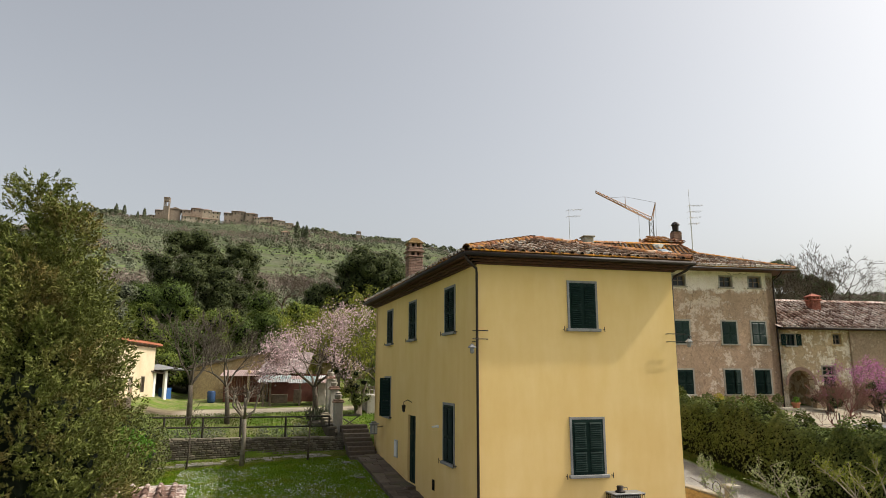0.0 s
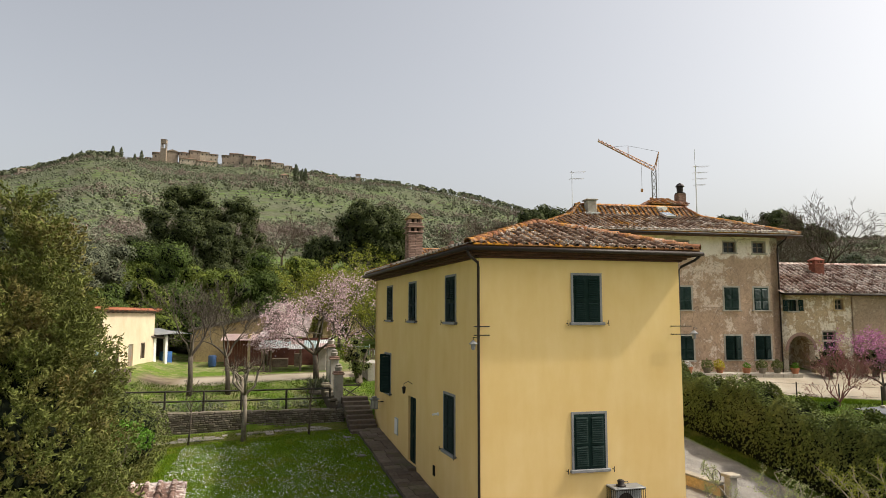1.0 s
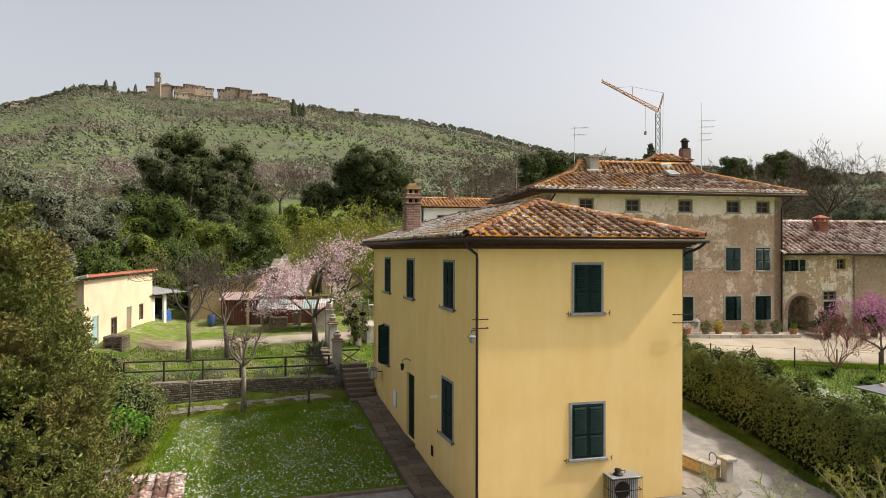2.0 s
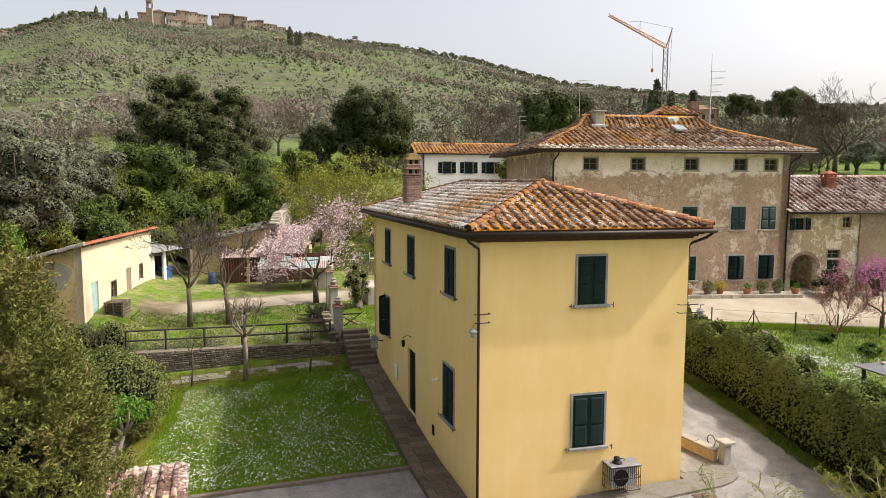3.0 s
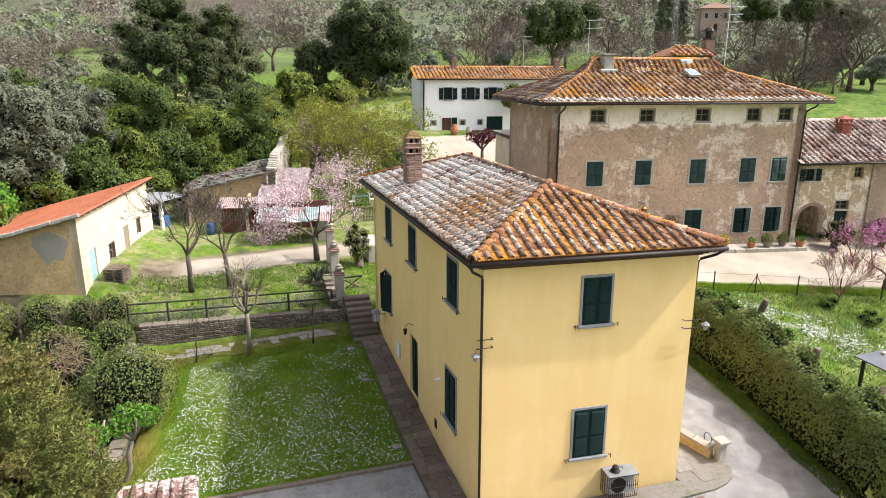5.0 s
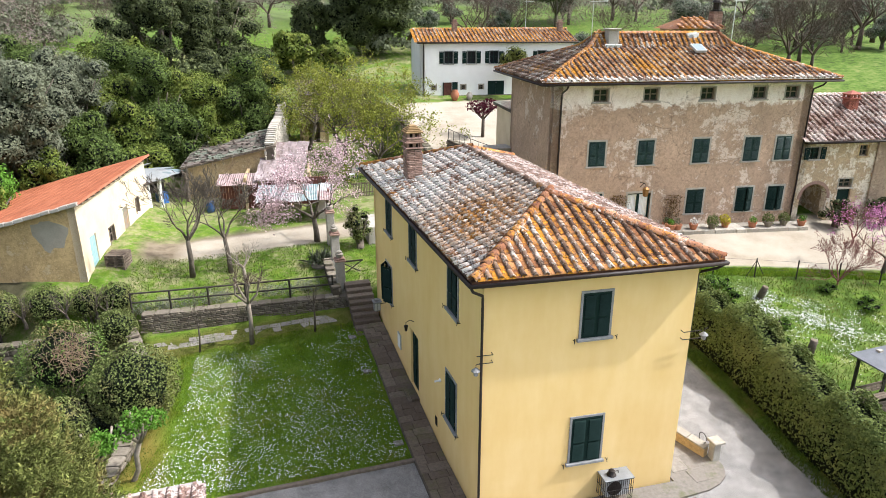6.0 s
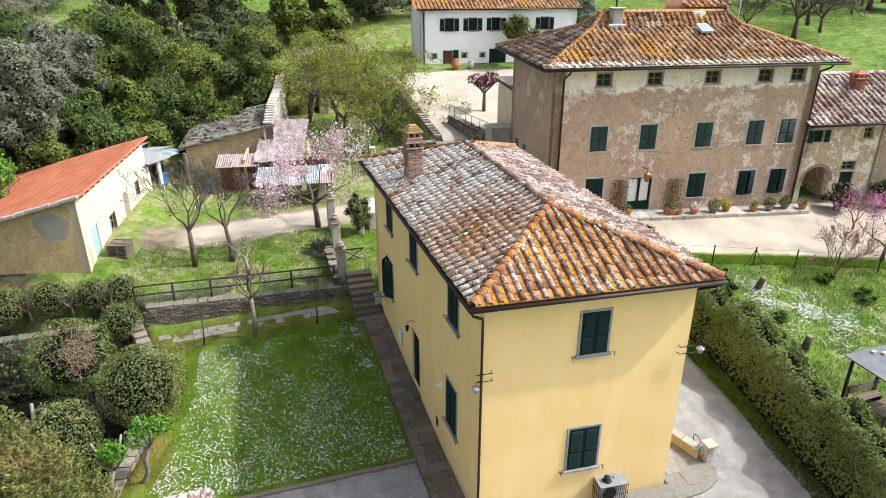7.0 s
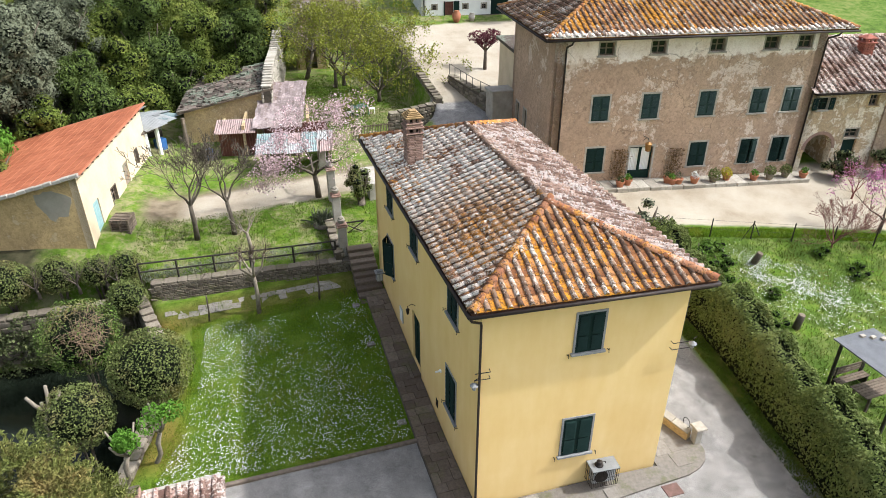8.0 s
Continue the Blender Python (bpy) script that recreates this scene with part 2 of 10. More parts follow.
def roof_tile(name, base_a, base_b, lichen, lichen_amt, crust, crust_amt, spot=None):
    """Clay tiles: each its own red, with lichen and pale crust in patches."""
    mt, nt, bs, co = start_mat(name, 0.9)
    r = any_random(nt)
    c = ramp(nt, r, [(0.0, tuple(0.8 * q for q in base_a)), (0.3, base_a), (0.65, base_b), (1.0, tuple(min(1, 1.3 * q) for q in base_b))])
    n1 = mth(nt, "ADD", mth(nt, "MULTIPLY", nz(nt, co, 0.55, 3), 0.5), mth(nt, "MULTIPLY", nz(nt, co, 7.0, 4, 0.65), 0.5))
    c = mixc(nt, ramp(nt, n1, [(0.56 - lichen_amt, (0, 0, 0)), (0.64 - lichen_amt, (1, 1, 1))]), c, lichen)
    n2 = mth(nt, "ADD", mth(nt, "MULTIPLY", nz(nt, co, 0.8, 2), 0.3), mth(nt, "MULTIPLY", nz(nt, co, 9.0, 5, 0.8), 0.7))
    n2 = mth(nt, "ADD", n2, mth(nt, "MULTIPLY", mth(nt, "SUBTRACT", r, 0.5), 0.09))
    c = mixc(nt, ramp(nt, n2, [(0.58 - crust_amt, (0, 0, 0)), (0.63 - crust_amt, (1, 1, 1))]), c, crust)
    if spot:
        # A broad stain of rust-coloured lichen with a ragged edge.
        ds = nt.nodes.new("ShaderNodeVectorMath")
        ds.operation = "DISTANCE"
        nt.links.new(co, ds.inputs[0])
        ds.inputs[1].default_value = spot[0]
        near = mth(nt, "MULTIPLY", mth(nt, "SUBTRACT", spot[1], ds.outputs["Value"]), 0.28, True)
        near = mth(nt, "MULTIPLY", near, ramp(nt, nz(nt, co, 8.0, 5, 0.75), [(0.43, (0, 0, 0)), (0.5, (1, 1, 1))]))
        c = mixc(nt, near, c, (0.42, 0.18, 0.03))
    dk = mth(nt, "ADD", mth(nt, "MULTIPLY", nz(nt, co, 11.0, 4, 0.75), 0.6), mth(nt, "MULTIPLY", nz(nt, co, 30.0, 3, 0.7), 0.4))
    c = mixc(nt, mth(nt, "MULTIPLY", ramp(nt, dk, [(0.53, (0, 0, 0)), (0.57, (1, 1, 1))]), 0.88), c, (0.03, 0.025, 0.02))
    nt.links.new(c, bs.inputs["Base Color"])
    bump(nt, bs, nz(nt, co, 30, 3), 0.5, 0.01)
    return mt


def old_plaster(name, body, patch, brick, pale_from=None, scabs=0.0, cracks=0.0):
    """Weathered render: a stained body, bare patches, pale streaks, and (above pale_from) a lighter, newer coat."""
    mt, nt, bs, co = start_mat(name, 0.92)
    big = nz(nt, co, 0.45, 5, 0.62)
    mid = nz(nt, co, 2.2, 5, 0.65)
    fine = nz(nt, co, 18, 4, 0.6)
    streak = nz(nt, co, 1.6, 5, 0.68, (1, 1, 0.42))
    c = ramp(nt, mth(nt, "ADD", mth(nt, "MULTIPLY", big, 0.6), mth(nt, "MULTIPLY", mid, 0.4)), [(0.36, tuple(0.72 * q for q in body)), (0.52, body), (0.66, tuple(1.22 * q for q in body))])
    c = mixc(nt, ramp(nt, mid, [(0.57, (0, 0, 0)), (0.62, (1, 1, 1))]), c, brick)
    sp = mth(nt, "ADD", mth(nt, "ADD", mth(nt, "MULTIPLY", nz(nt, co, 0.3, 8, 0.72), 0.5), mth(nt, "MULTIPLY", nz(nt, co, 2.6, 7, 0.75), 0.32)), mth(nt, "MULTIPLY", streak, 0.18))
    c = mixc(nt, mth(nt, "MULTIPLY", ramp(nt, sp, [(0.525 - scabs, (0, 0, 0)), (0.55 - scabs, (1, 1, 1))]), 0.85), c, patch)
    c = mixc(nt, mth(nt, "MULTIPLY", ramp(nt, sp, [(0.5 - scabs, (0, 0, 0)), (0.525 - scabs, (1, 1, 1)), (0.535 - scabs, (0, 0, 0))]), 0.5), c, tuple(0.45 * q for q in body))
    c = mixc(nt, mth(nt, "MULTIPLY", ramp(nt, nz(nt, co, 6.5, 5, 0.75), [(0.5, (0, 0, 0)), (0.58, (1, 1, 1))]), 0.55), c, tuple(0.55 * q for q in body))
    c = mixc(nt, mth(nt, "MULTIPLY", ramp(nt, nz(nt, co, 28, 3, 0.7), [(0.56, (0, 0, 0)), (0.64, (1, 1, 1))]), 0.5), c, tuple(min(0.8, 1.5 * q) for q in body))
    if pale_from is not None:
        sep = nt.nodes.new("ShaderNodeSeparateXYZ")
        nt.links.new(co, sep.inputs[0])
        edge = mth(nt, "ADD", sep.outputs[2], mth(nt, "MULTIPLY", mid, 1.4))
        k = ramp(nt, mth(nt, "MULTIPLY", mth(nt, "SUBTRACT", edge, pale_from + 0.6), 2.0, True), [(0.3, (0, 0, 0)), (0.7, (1, 1, 1))])
        pale = ramp(nt, mth(nt, "ADD", mth(nt, "MULTIPLY", streak, 0.5), mth(nt, "MULTIPLY", mid, 0.5)), [(0.36, (0.6, 0.49, 0.4)), (0.44, (0.8, 0.71, 0.63)), (0.6, (0.9, 0.83, 0.77))])
        c = mixc(nt, k, c, pale)
    c = mixc(nt, mth(nt, "MULTIPLY", ramp(nt, fine, [(0.45, (0, 0, 0)), (0.7, (1, 1, 1))]), 0.35), c, tuple(0.55 * q for q in body))
    vo = nt.nodes.new("ShaderNodeTexVoronoi")
    vo.feature, vo.inputs["Scale"].default_value = "DISTANCE_TO_EDGE", 0.42
    wr = nt.nodes.new("ShaderNodeVectorMath")
    wr.operation = "ADD"
    bend = nt.nodes.new("ShaderNodeTexNoise")
    bend.inputs["Scale"].default_value, bend.inputs["Detail"].default_value = 1.3, 5.0
    nt.links.new(co, bend.inputs["Vector"])
    nt.links.new(co, wr.inputs[0])
    nt.links.new(bend.outputs["Color"], wr.inputs[1])
    nt.links.new(wr.outputs[0], vo.inputs["Vector"])
    crack = mth(nt, "MULTIPLY", ramp(nt, vo.outputs["Distance"], [(0.0, (1, 1, 1)), (0.014, (0, 0, 0))]), ramp(nt, big, [(0.48, (0, 0, 0)), (0.56, (1, 1, 1))]))
    c = mixc(nt, mth(nt, "MULTIPLY", crack, cracks), c, tuple(0.3 * q for q in body))
    nt.links.new(c, bs.inputs["Base Color"])
    bump(nt, bs, mth(nt, "ADD", mth(nt, "MULTIPLY", mid, 0.6), mth(nt, "MULTIPLY", fine, 0.4)), 0.5, 0.03)
    return mt


def yellow_plaster():
    mt, nt, bs, co = start_mat("yellow_plaster", 0.9)
    a = nz(nt, co, 0.5, 4, 0.6)
    s = nz(nt, co, 2.0, 4, 0.6, (1, 1, 0.22))
    f = nz(nt, co, 45, 3, 0.6)
    m = mth(nt, "ADD", mth(nt, "MULTIPLY", a, 0.55), mth(nt, "MULTIPLY", s, 0.45))
    c = ramp(nt, m, [(0.3, (0.745, 0.51, 0.2)), (0.5, (0.79, 0.565, 0.245)), (0.7, (0.835, 0.62, 0.295))])
    c = mixc(nt, mth(nt, "MULTIPLY", f, 0.12), c, (0.5, 0.34, 0.12))
    nt.links.new(c, bs.inputs["Base Color"])
    bump(nt, bs, f, 0.25, 0.004)
    return mt


def stone_mat(name, dark, light, moss=0.0):
    mt, nt, bs, co = start_mat(name, 0.92)
    r = any_random(nt)
    c = ramp(nt, r, [(0.0, dark), (1.0, light)])
    n1 = nz(nt, co, 9, 5, 0.65)
    c = mixc(nt, mth(nt, "MULTIPLY", ramp(nt, n1, [(0.35, (0, 0, 0)), (0.7, (1, 1, 1))]), 0.5), c, tuple(0.5 * q for q in dark))
    if moss:
        n2 = nz(nt, co, 1.4, 5, 0.65)
        c = mixc(nt, mth(nt, "MULTIPLY", ramp(nt, n2, [(0.52, (0, 0, 0)), (0.66, (1, 1, 1))]), moss), c, (0.1, 0.11, 0.035))
    nt.links.new(c, bs.inputs["Base Color"])
    bump(nt, bs, n1, 0.6, 0.02)
    return mt


def ground_mat():
    """Meadow and groves far off, the lawn, the gravel road, the dirt yard and bare earth, by their outlines on the plan."""
    mt, nt, bs, co = start_mat("ground_cover", 0.95)
    sep = nt.nodes.new("ShaderNodeSeparateXYZ")
    nt.links.new(co, sep.inputs[0])
    X, Y = sep.outputs[0], sep.outputs[1]
    wob = mth(nt, "MULTIPLY", mth(nt, "SUBTRACT", nz(nt, co, 0.8, 4, 0.6), 0.5), 1.4)
    fine = nz(nt, co, 26, 4, 0.65)
    mid = nz(nt, co, 1.6, 5, 0.6)
    big = nz(nt, co, 0.02, 5, 0.6)

    def band(v, lo, hi, soft=0.15):
        a = mth(nt, "MULTIPLY", mth(nt, "SUBTRACT", v, lo), 1 / soft, True)
        b = mth(nt, "MULTIPLY", mth(nt, "SUBTRACT", hi, v), 1 / soft, True)
        return mth(nt, "MULTIPLY", a, b)

    g1 = ramp(nt, mth(nt, "ADD", mth(nt, "MULTIPLY", mid, 0.6), mth(nt, "MULTIPLY", fine, 0.4)), [(0.34, (0.045, 0.09, 0.007)), (0.5, (0.09, 0.16, 0.014)), (0.66, (0.17, 0.215, 0.034))])
    g2 = ramp(nt, nz(nt, co, 0.05, 6, 0.7), [(0.3, (0.135, 0.11, 0.08)), (0.42, (0.098, 0.1, 0.058)), (0.5, (0.084, 0.106, 0.042)), (0.58, (0.092, 0.135, 0.034)), (0.68, (0.14, 0.12, 0.085))])
    # Terraced rows along the slope.
    w = nt.nodes.new("ShaderNodeTexWave")
    w.bands_direction, w.inputs["Scale"].default_value = "Z", 0.07
    w.inputs["Distortion"].default_value, w.inputs["Detail"].default_value = 3.0, 3.0
    nt.links.new(co, w.inputs["Vector"])
    g2 = mixc(nt, mth(nt, "MULTIPLY", w.outputs["Fac"], 0.5), g2, (0.1, 0.108, 0.066))
    strip = mth(nt, "MULTIPLY", ramp(nt, w.outputs["Fac"], [(0.68, (0, 0, 0)), (0.86, (1, 1, 1))]), ramp(nt, nz(nt, co, 0.012, 4, 0.6), [(0.47, (0, 0, 0)), (0.56, (1, 1, 1))]))
    g2 = mixc(nt, mth(nt, "MULTIPLY", strip, 0.85), g2, (0.13, 0.21, 0.04))
    g2 = mixc(nt, mth(nt, "MULTIPLY", ramp(nt, nz(nt, co, 0.4, 5, 0.75), [(0.46, (0, 0, 0)), (0.58, (1, 1, 1))]), 0.75), g2, (0.052, 0.06, 0.034))
    g2 = mixc(nt, mth(nt, "MULTIPLY", ramp(nt, nz(nt, co, 0.13, 6, 0.75), [(0.48, (0, 0, 0)), (0.6, (1, 1, 1))]), 0.5), g2, (0.15, 0.145, 0.105))
    far = mth(nt, "MULTIPLY", mth(nt, "SUBTRACT", Y, 75.0), 0.03, True)
    c = mixc(nt, far, g1, g2)
    lush = mth(nt, "MULTIPLY", band(mth(nt, "ADD", X, mth(nt, "MULTIPLY", wob, 3.0)), 42.0, 150.0, 8.0), band(mth(nt, "ADD", Y, mth(nt, "MULTIPLY", wob, 4.0)), 26.0, 112.0, 6.0))
    c = mixc(nt, mth(nt, "MULTIPLY", lush, 0.9), c, ramp(nt, mth(nt, "ADD", mth(nt, "MULTIPLY", mid, 0.5), mth(nt, "MULTIPLY", nz(nt, co, 0.22, 6, 0.7), 0.5)), [(0.38, (0.04, 0.065, 0.012)), (0.5, (0.085, 0.145, 0.02)), (0.62, (0.17, 0.19, 0.06))]))
    lea = mth(nt, "ADD", mth(nt, "MULTIPLY", band(mth(nt, "ADD", X, mth(nt, "MULTIPLY", wob, 4.0)), -52.0, -20.0, 5.0), band(mth(nt, "ADD", Y, mth(nt, "MULTIPLY", wob, 6.0)), 96.0, 178.0, 8.0)),
              mth(nt, "MULTIPLY", band(mth(nt, "ADD", X, mth(nt, "MULTIPLY", wob, 3.0)), 28.0, 50.0, 4.0), band(mth(nt, "ADD", Y, mth(nt, "MULTIPLY", wob, 4.0)), 86.0, 104.0, 5.0)), True)
    c = mixc(nt, mth(nt, "MULTIPLY", lea, 0.5), c, ramp(nt, mid, [(0.34, (0.09, 0.12, 0.03)), (0.5, (0.13, 0.2, 0.035)), (0.66, (0.2, 0.23, 0.07))]))
    earth = ramp(nt, mid, [(0.3, (0.13, 0.1, 0.065)), (0.7, (0.24, 0.2, 0.14))])
    dirt = ramp(nt, mth(nt, "ADD", mth(nt, "MULTIPLY", nz(nt, co, 0.35, 5, 0.65), 0.7), mth(nt, "MULTIPLY", fine, 0.3)), [(0.32, (0.24, 0.195, 0.135)), (0.5, (0.35, 0.305, 0.235)), (0.7, (0.42, 0.38, 0.305))])
    grav = ramp(nt, mth(nt, "ADD", mth(nt, "MULTIPLY", nz(nt, co, 34, 6, 0.85), 0.75), mth(nt, "MULTIPLY", mid, 0.25)), [(0.36, (0.07, 0.066, 0.06)), (0.48, (0.2, 0.19, 0.177)), (0.62, (0.38, 0.365, 0.342))])
    # Thin and bare patches in the rough grass.
    thin = ramp(nt, mth(nt, "ADD", mth(nt, "MULTIPLY", nz(nt, co, 0.55, 6, 0.7), 0.6), mth(nt, "MULTIPLY", nz(nt, co, 4.5, 4, 0.7), 0.4)), [(0.46, (0, 0, 0)), (0.56, (1, 1, 1))])
    c = mixc(nt, mth(nt, "MULTIPLY", mth(nt, "MULTIPLY", thin, 0.75), mth(nt, "MULTIPLY", band(Y, 15.0, 75.0, 0.5), band(X, -60.0, 21.0, 2.0))), c, ramp(nt, mid, [(0.3, (0.16, 0.14, 0.07)), (0.7, (0.3, 0.27, 0.16))]))
    c = mixc(nt, mth(nt, "MULTIPLY", mth(nt, "MULTIPLY", thin, 0.6), mth(nt, "MULTIPLY", band(Y, -30.0, 11.5, 0.5), band(X, 13.2, 60.0, 0.5))), c, ramp(nt, mid, [(0.3, (0.07, 0.085, 0.02)), (0.7, (0.24, 0.24, 0.1))]))
    c = mixc(nt, mth(nt, "MULTIPLY", mth(nt, "MULTIPLY", ramp(nt, nz(nt, co, 0.7, 5, 0.7), [(0.42, (0, 0, 0)), (0.56, (1, 1, 1))]), 0.75), mth(nt, "MULTIPLY", band(Y, -30.0, 11.5, 0.5), band(X, 13.2, 60.0, 0.5))), c, (0.045, 0.08, 0.011))
    # Forest floor under the woods: litter brown with tree shade put into its colour.
    shaded_litter = ramp(nt, mid, [(0.35, (0.02, 0.022, 0.01)), (0.65, (0.06, 0.055, 0.03))])
    c = mixc(nt, mth(nt, "MULTIPLY", band(mth(nt, "ADD", X, wob), -60.0, -2.2, 1.5), band(mth(nt, "ADD", Y, wob), 36.5, 68.0, 1.5)), c, shaded_litter)
    c = mixc(nt, mth(nt, "MULTIPLY", band(mth(nt, "ADD", X, wob), -60.0, -14.5, 1.5), band(mth(nt, "ADD", Y, wob), 16.0, 68.0, 1.5)), c, shaded_litter)
    # Bare patches in the grass of the upper terrace, and its track.
    ty = mth(nt, "ADD", mth(nt, "ADD", Y, mth(nt, "MULTIPLY", X, -0.12)), wob)
    c = mixc(nt, mth(nt, "MULTIPLY", band(ty, 21.0, 24.8, 0.9), band(X, -11.5, 3.5, 0.8)), c, earth)
    c = mixc(nt, mth(nt, "MULTIPLY", band(ty, 20.9, 24.0, 0.5), band(X, -9.5, 1.5, 0.8)), c, dirt)
    # The yard before the old house and the way round to the white house.
    yl = mth(nt, "ADD", mth(nt, "ADD", Y, mth(nt, "MULTIPLY", X, 0.3)), mth(nt, "MULTIPLY", wob, 0.4))
    yard = mth(nt, "MULTIPLY", band(yl, 17.1, 60.0, 0.25), mth(nt, "MULTIPLY", band(X, 9.2, 70.0, 0.5), band(mth(nt, "ADD", Y, mth(nt, "MULTIPLY", X, 0.14)), -50.0, 20.5, 0.5)))
    c = mixc(nt, yard, c, dirt)
    lane = mth(nt, "MULTIPLY", band(mth(nt, "ADD", X, mth(nt, "MULTIPLY", wob, 0.3)), 6.7, 11.3, 0.3), band(Y, -40.0, 31.0, 0.5))
    c = mixc(nt, lane, c, grav)
    yard2 = mth(nt, "MULTIPLY", band(mth(nt, "ADD", X, mth(nt, "MULTIPLY", Y, -0.0)), 7.8, 28.0, 0.3), band(mth(nt, "ADD", Y, mth(nt, "MULTIPLY", wob, 0.5)), 29.5, 46.5, 0.5))
    c = mixc(nt, yard2, c, dirt)
    front = mth(nt, "MULTIPLY", band(X, -8.6, 9.0, 0.1), band(Y, -40.0, 3.55, 0.06))
    c = mixc(nt, front, c, grav)
    # Mossy, bare earth along the lawn's edges.
    lawn_w = mth(nt, "ADD", Y, wob)
    c = mixc(nt, mth(nt, "MULTIPLY", mth(nt, "MULTIPLY", band(lawn_w, 12.3, 15.2, 0.8), band(X, -12.0, -0.8, 0.3)), 0.8), c, ramp(nt, mid, [(0.35, (0.075, 0.08, 0.012)), (0.65, (0.14, 0.12, 0.035))]))
    c = mixc(nt, mth(nt, "MULTIPLY", mth(nt, "MULTIPLY", band(mth(nt, "ADD", X, wob), -14.0, -8.9, 0.8), band(Y, 4.5, 14.0, 0.8)), 0.85), c, ramp(nt, mid, [(0.35, (0.1, 0.095, 0.012)), (0.65, (0.2, 0.14, 0.035))]))
    # Earth and ivy of the ditch, its shade put into the dark colour.
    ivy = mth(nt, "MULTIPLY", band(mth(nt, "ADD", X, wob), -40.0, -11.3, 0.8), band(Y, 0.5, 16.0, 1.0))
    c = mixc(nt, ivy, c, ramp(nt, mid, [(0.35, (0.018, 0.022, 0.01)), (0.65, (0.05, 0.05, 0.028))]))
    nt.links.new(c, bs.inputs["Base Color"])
    bump(nt, bs, fine, 0.5, 0.03)
    return mt


GROUND = ground_mat()
YELLOW = yellow_plaster()
TRIM_GREY = plain("grey_stone_trim", (0.2, 0.2, 0.2), (0.3, 0.3, 0.295), 4, 40, 0.8)
SHUTTER = plain("dark_green_paint", (0.005, 0.017, 0.014), (0.01, 0.028, 0.023), 6, 60, 0.65, 0.1)
SHUTTER.node_tree.nodes["Principled BSDF"].inputs["Specular IOR Level"].default_value = 0.12
SHUTTER_OLD = plain("faded_green_paint", (0.007, 0.024, 0.019), (0.015, 0.046, 0.037), 5, 50, 0.6, 0.15)
GLASS = plain("dark_pane", (0.012, 0.014, 0.016), (0.02, 0.024, 0.027), 2, 20, 0.08, 0)
IRON = plain("dark_iron", (0.02, 0.018, 0.017), (0.045, 0.035, 0.03), 8, 60, 0.55, 0.2, 0.6)
GUTTER = plain("brown_painted_metal", (0.018, 0.012, 0.01), (0.035, 0.024, 0.02), 5, 40, 0.55, 0.05, 0.0)
WOOD_EAVE = plain("red_brown_eave_wood", (0.05, 0.022, 0.012), (0.1, 0.044, 0.024), 6, 50, 0.75)
WOOD_OLD = plain("grey_old_wood", (0.1, 0.075, 0.055), (0.22, 0.18, 0.14), 5, 40, 0.85, vary=0.4)
TILE_PALE = roof_tile("lichened_roof_tile", (0.24, 0.13, 0.085), (0.38, 0.22, 0.14), (0.46, 0.2, 0.035), 0.03, (0.74, 0.67, 0.59), 0.15, ((1.2, 3.6, 8.4), 3.7))
TILE_WARM = roof_tile("sunny_roof_tile", (0.13, 0.08, 0.06), (0.21, 0.14, 0.11), (0.24, 0.13, 0.06), -0.05, (0.34, 0.3, 0.28), 0.08)
TILE_MIX = roof_tile("mixed_roof_tile", (0.14, 0.085, 0.058), (0.25, 0.165, 0.115), (0.44, 0.21, 0.035), 0.01, (0.56, 0.51, 0.44), 0.045)
PAN_DARK = roof_tile("dark_pan_tile", (0.1, 0.06, 0.04), (0.24, 0.13, 0.08), (0.42, 0.18, 0.03), 0.06, (0.42, 0.36, 0.3), 0.0)
PAN_ORANGE = roof_tile("orange_pan_tile", (0.22, 0.09, 0.04), (0.36, 0.17, 0.07), (0.52, 0.225, 0.024), 0.1, (0.4, 0.33, 0.26), -0.05)
TILE_ORANGE = roof_tile("orange_roof_tile", (0.24, 0.1, 0.055), (0.38, 0.2, 0.12), (0.47, 0.19, 0.025), 0.09, (0.5, 0.45, 0.39), 0.025)
TILE_RIDGE = roof_tile("orange_ridge_tile", (0.26, 0.11, 0.06), (0.36, 0.18, 0.1), (0.44, 0.2, 0.04), 0.1, (0.48, 0.42, 0.35), 0.02)
TILE_ROSE = roof_tile("rose_roof_tile", (0.16, 0.095, 0.075), (0.29, 0.185, 0.15), (0.32, 0.18, 0.09), -0.05, (0.56, 0.48, 0.43), 0.085)
TILE_DARK = roof_tile("mossy_dark_tile", (0.07, 0.055, 0.045), (0.15, 0.12, 0.1), (0.17, 0.2, 0.15), 0.06, (0.3, 0.28, 0.25), -0.02)
FACADE = old_plaster("old_facade_plaster", (0.47, 0.335, 0.24), (0.68, 0.58, 0.49), (0.39, 0.27, 0.19), 9.6, -0.004, 0.6)
FACADE_SIDE = old_plaster("old_side_plaster", (0.47, 0.335, 0.24), (0.66, 0.56, 0.46), (0.39, 0.27, 0.19), 10.7, -0.025, 0.6)
RUBBLE = old_plaster("rubble_masonry", (0.36, 0.27, 0.19), (0.46, 0.38, 0.28), (0.26, 0.18, 0.12))
ANNEX_PLASTER = old_plaster("crumbling_plaster", (0.5, 0.38, 0.24), (0.76, 0.7, 0.58), (0.38, 0.26, 0.17), scabs=0.04, cracks=0.5)
BARN_PLASTER = old_plaster("ochre_barn_plaster", (0.5, 0.38, 0.21), (0.55, 0.45, 0.3), (0.4, 0.29, 0.17))
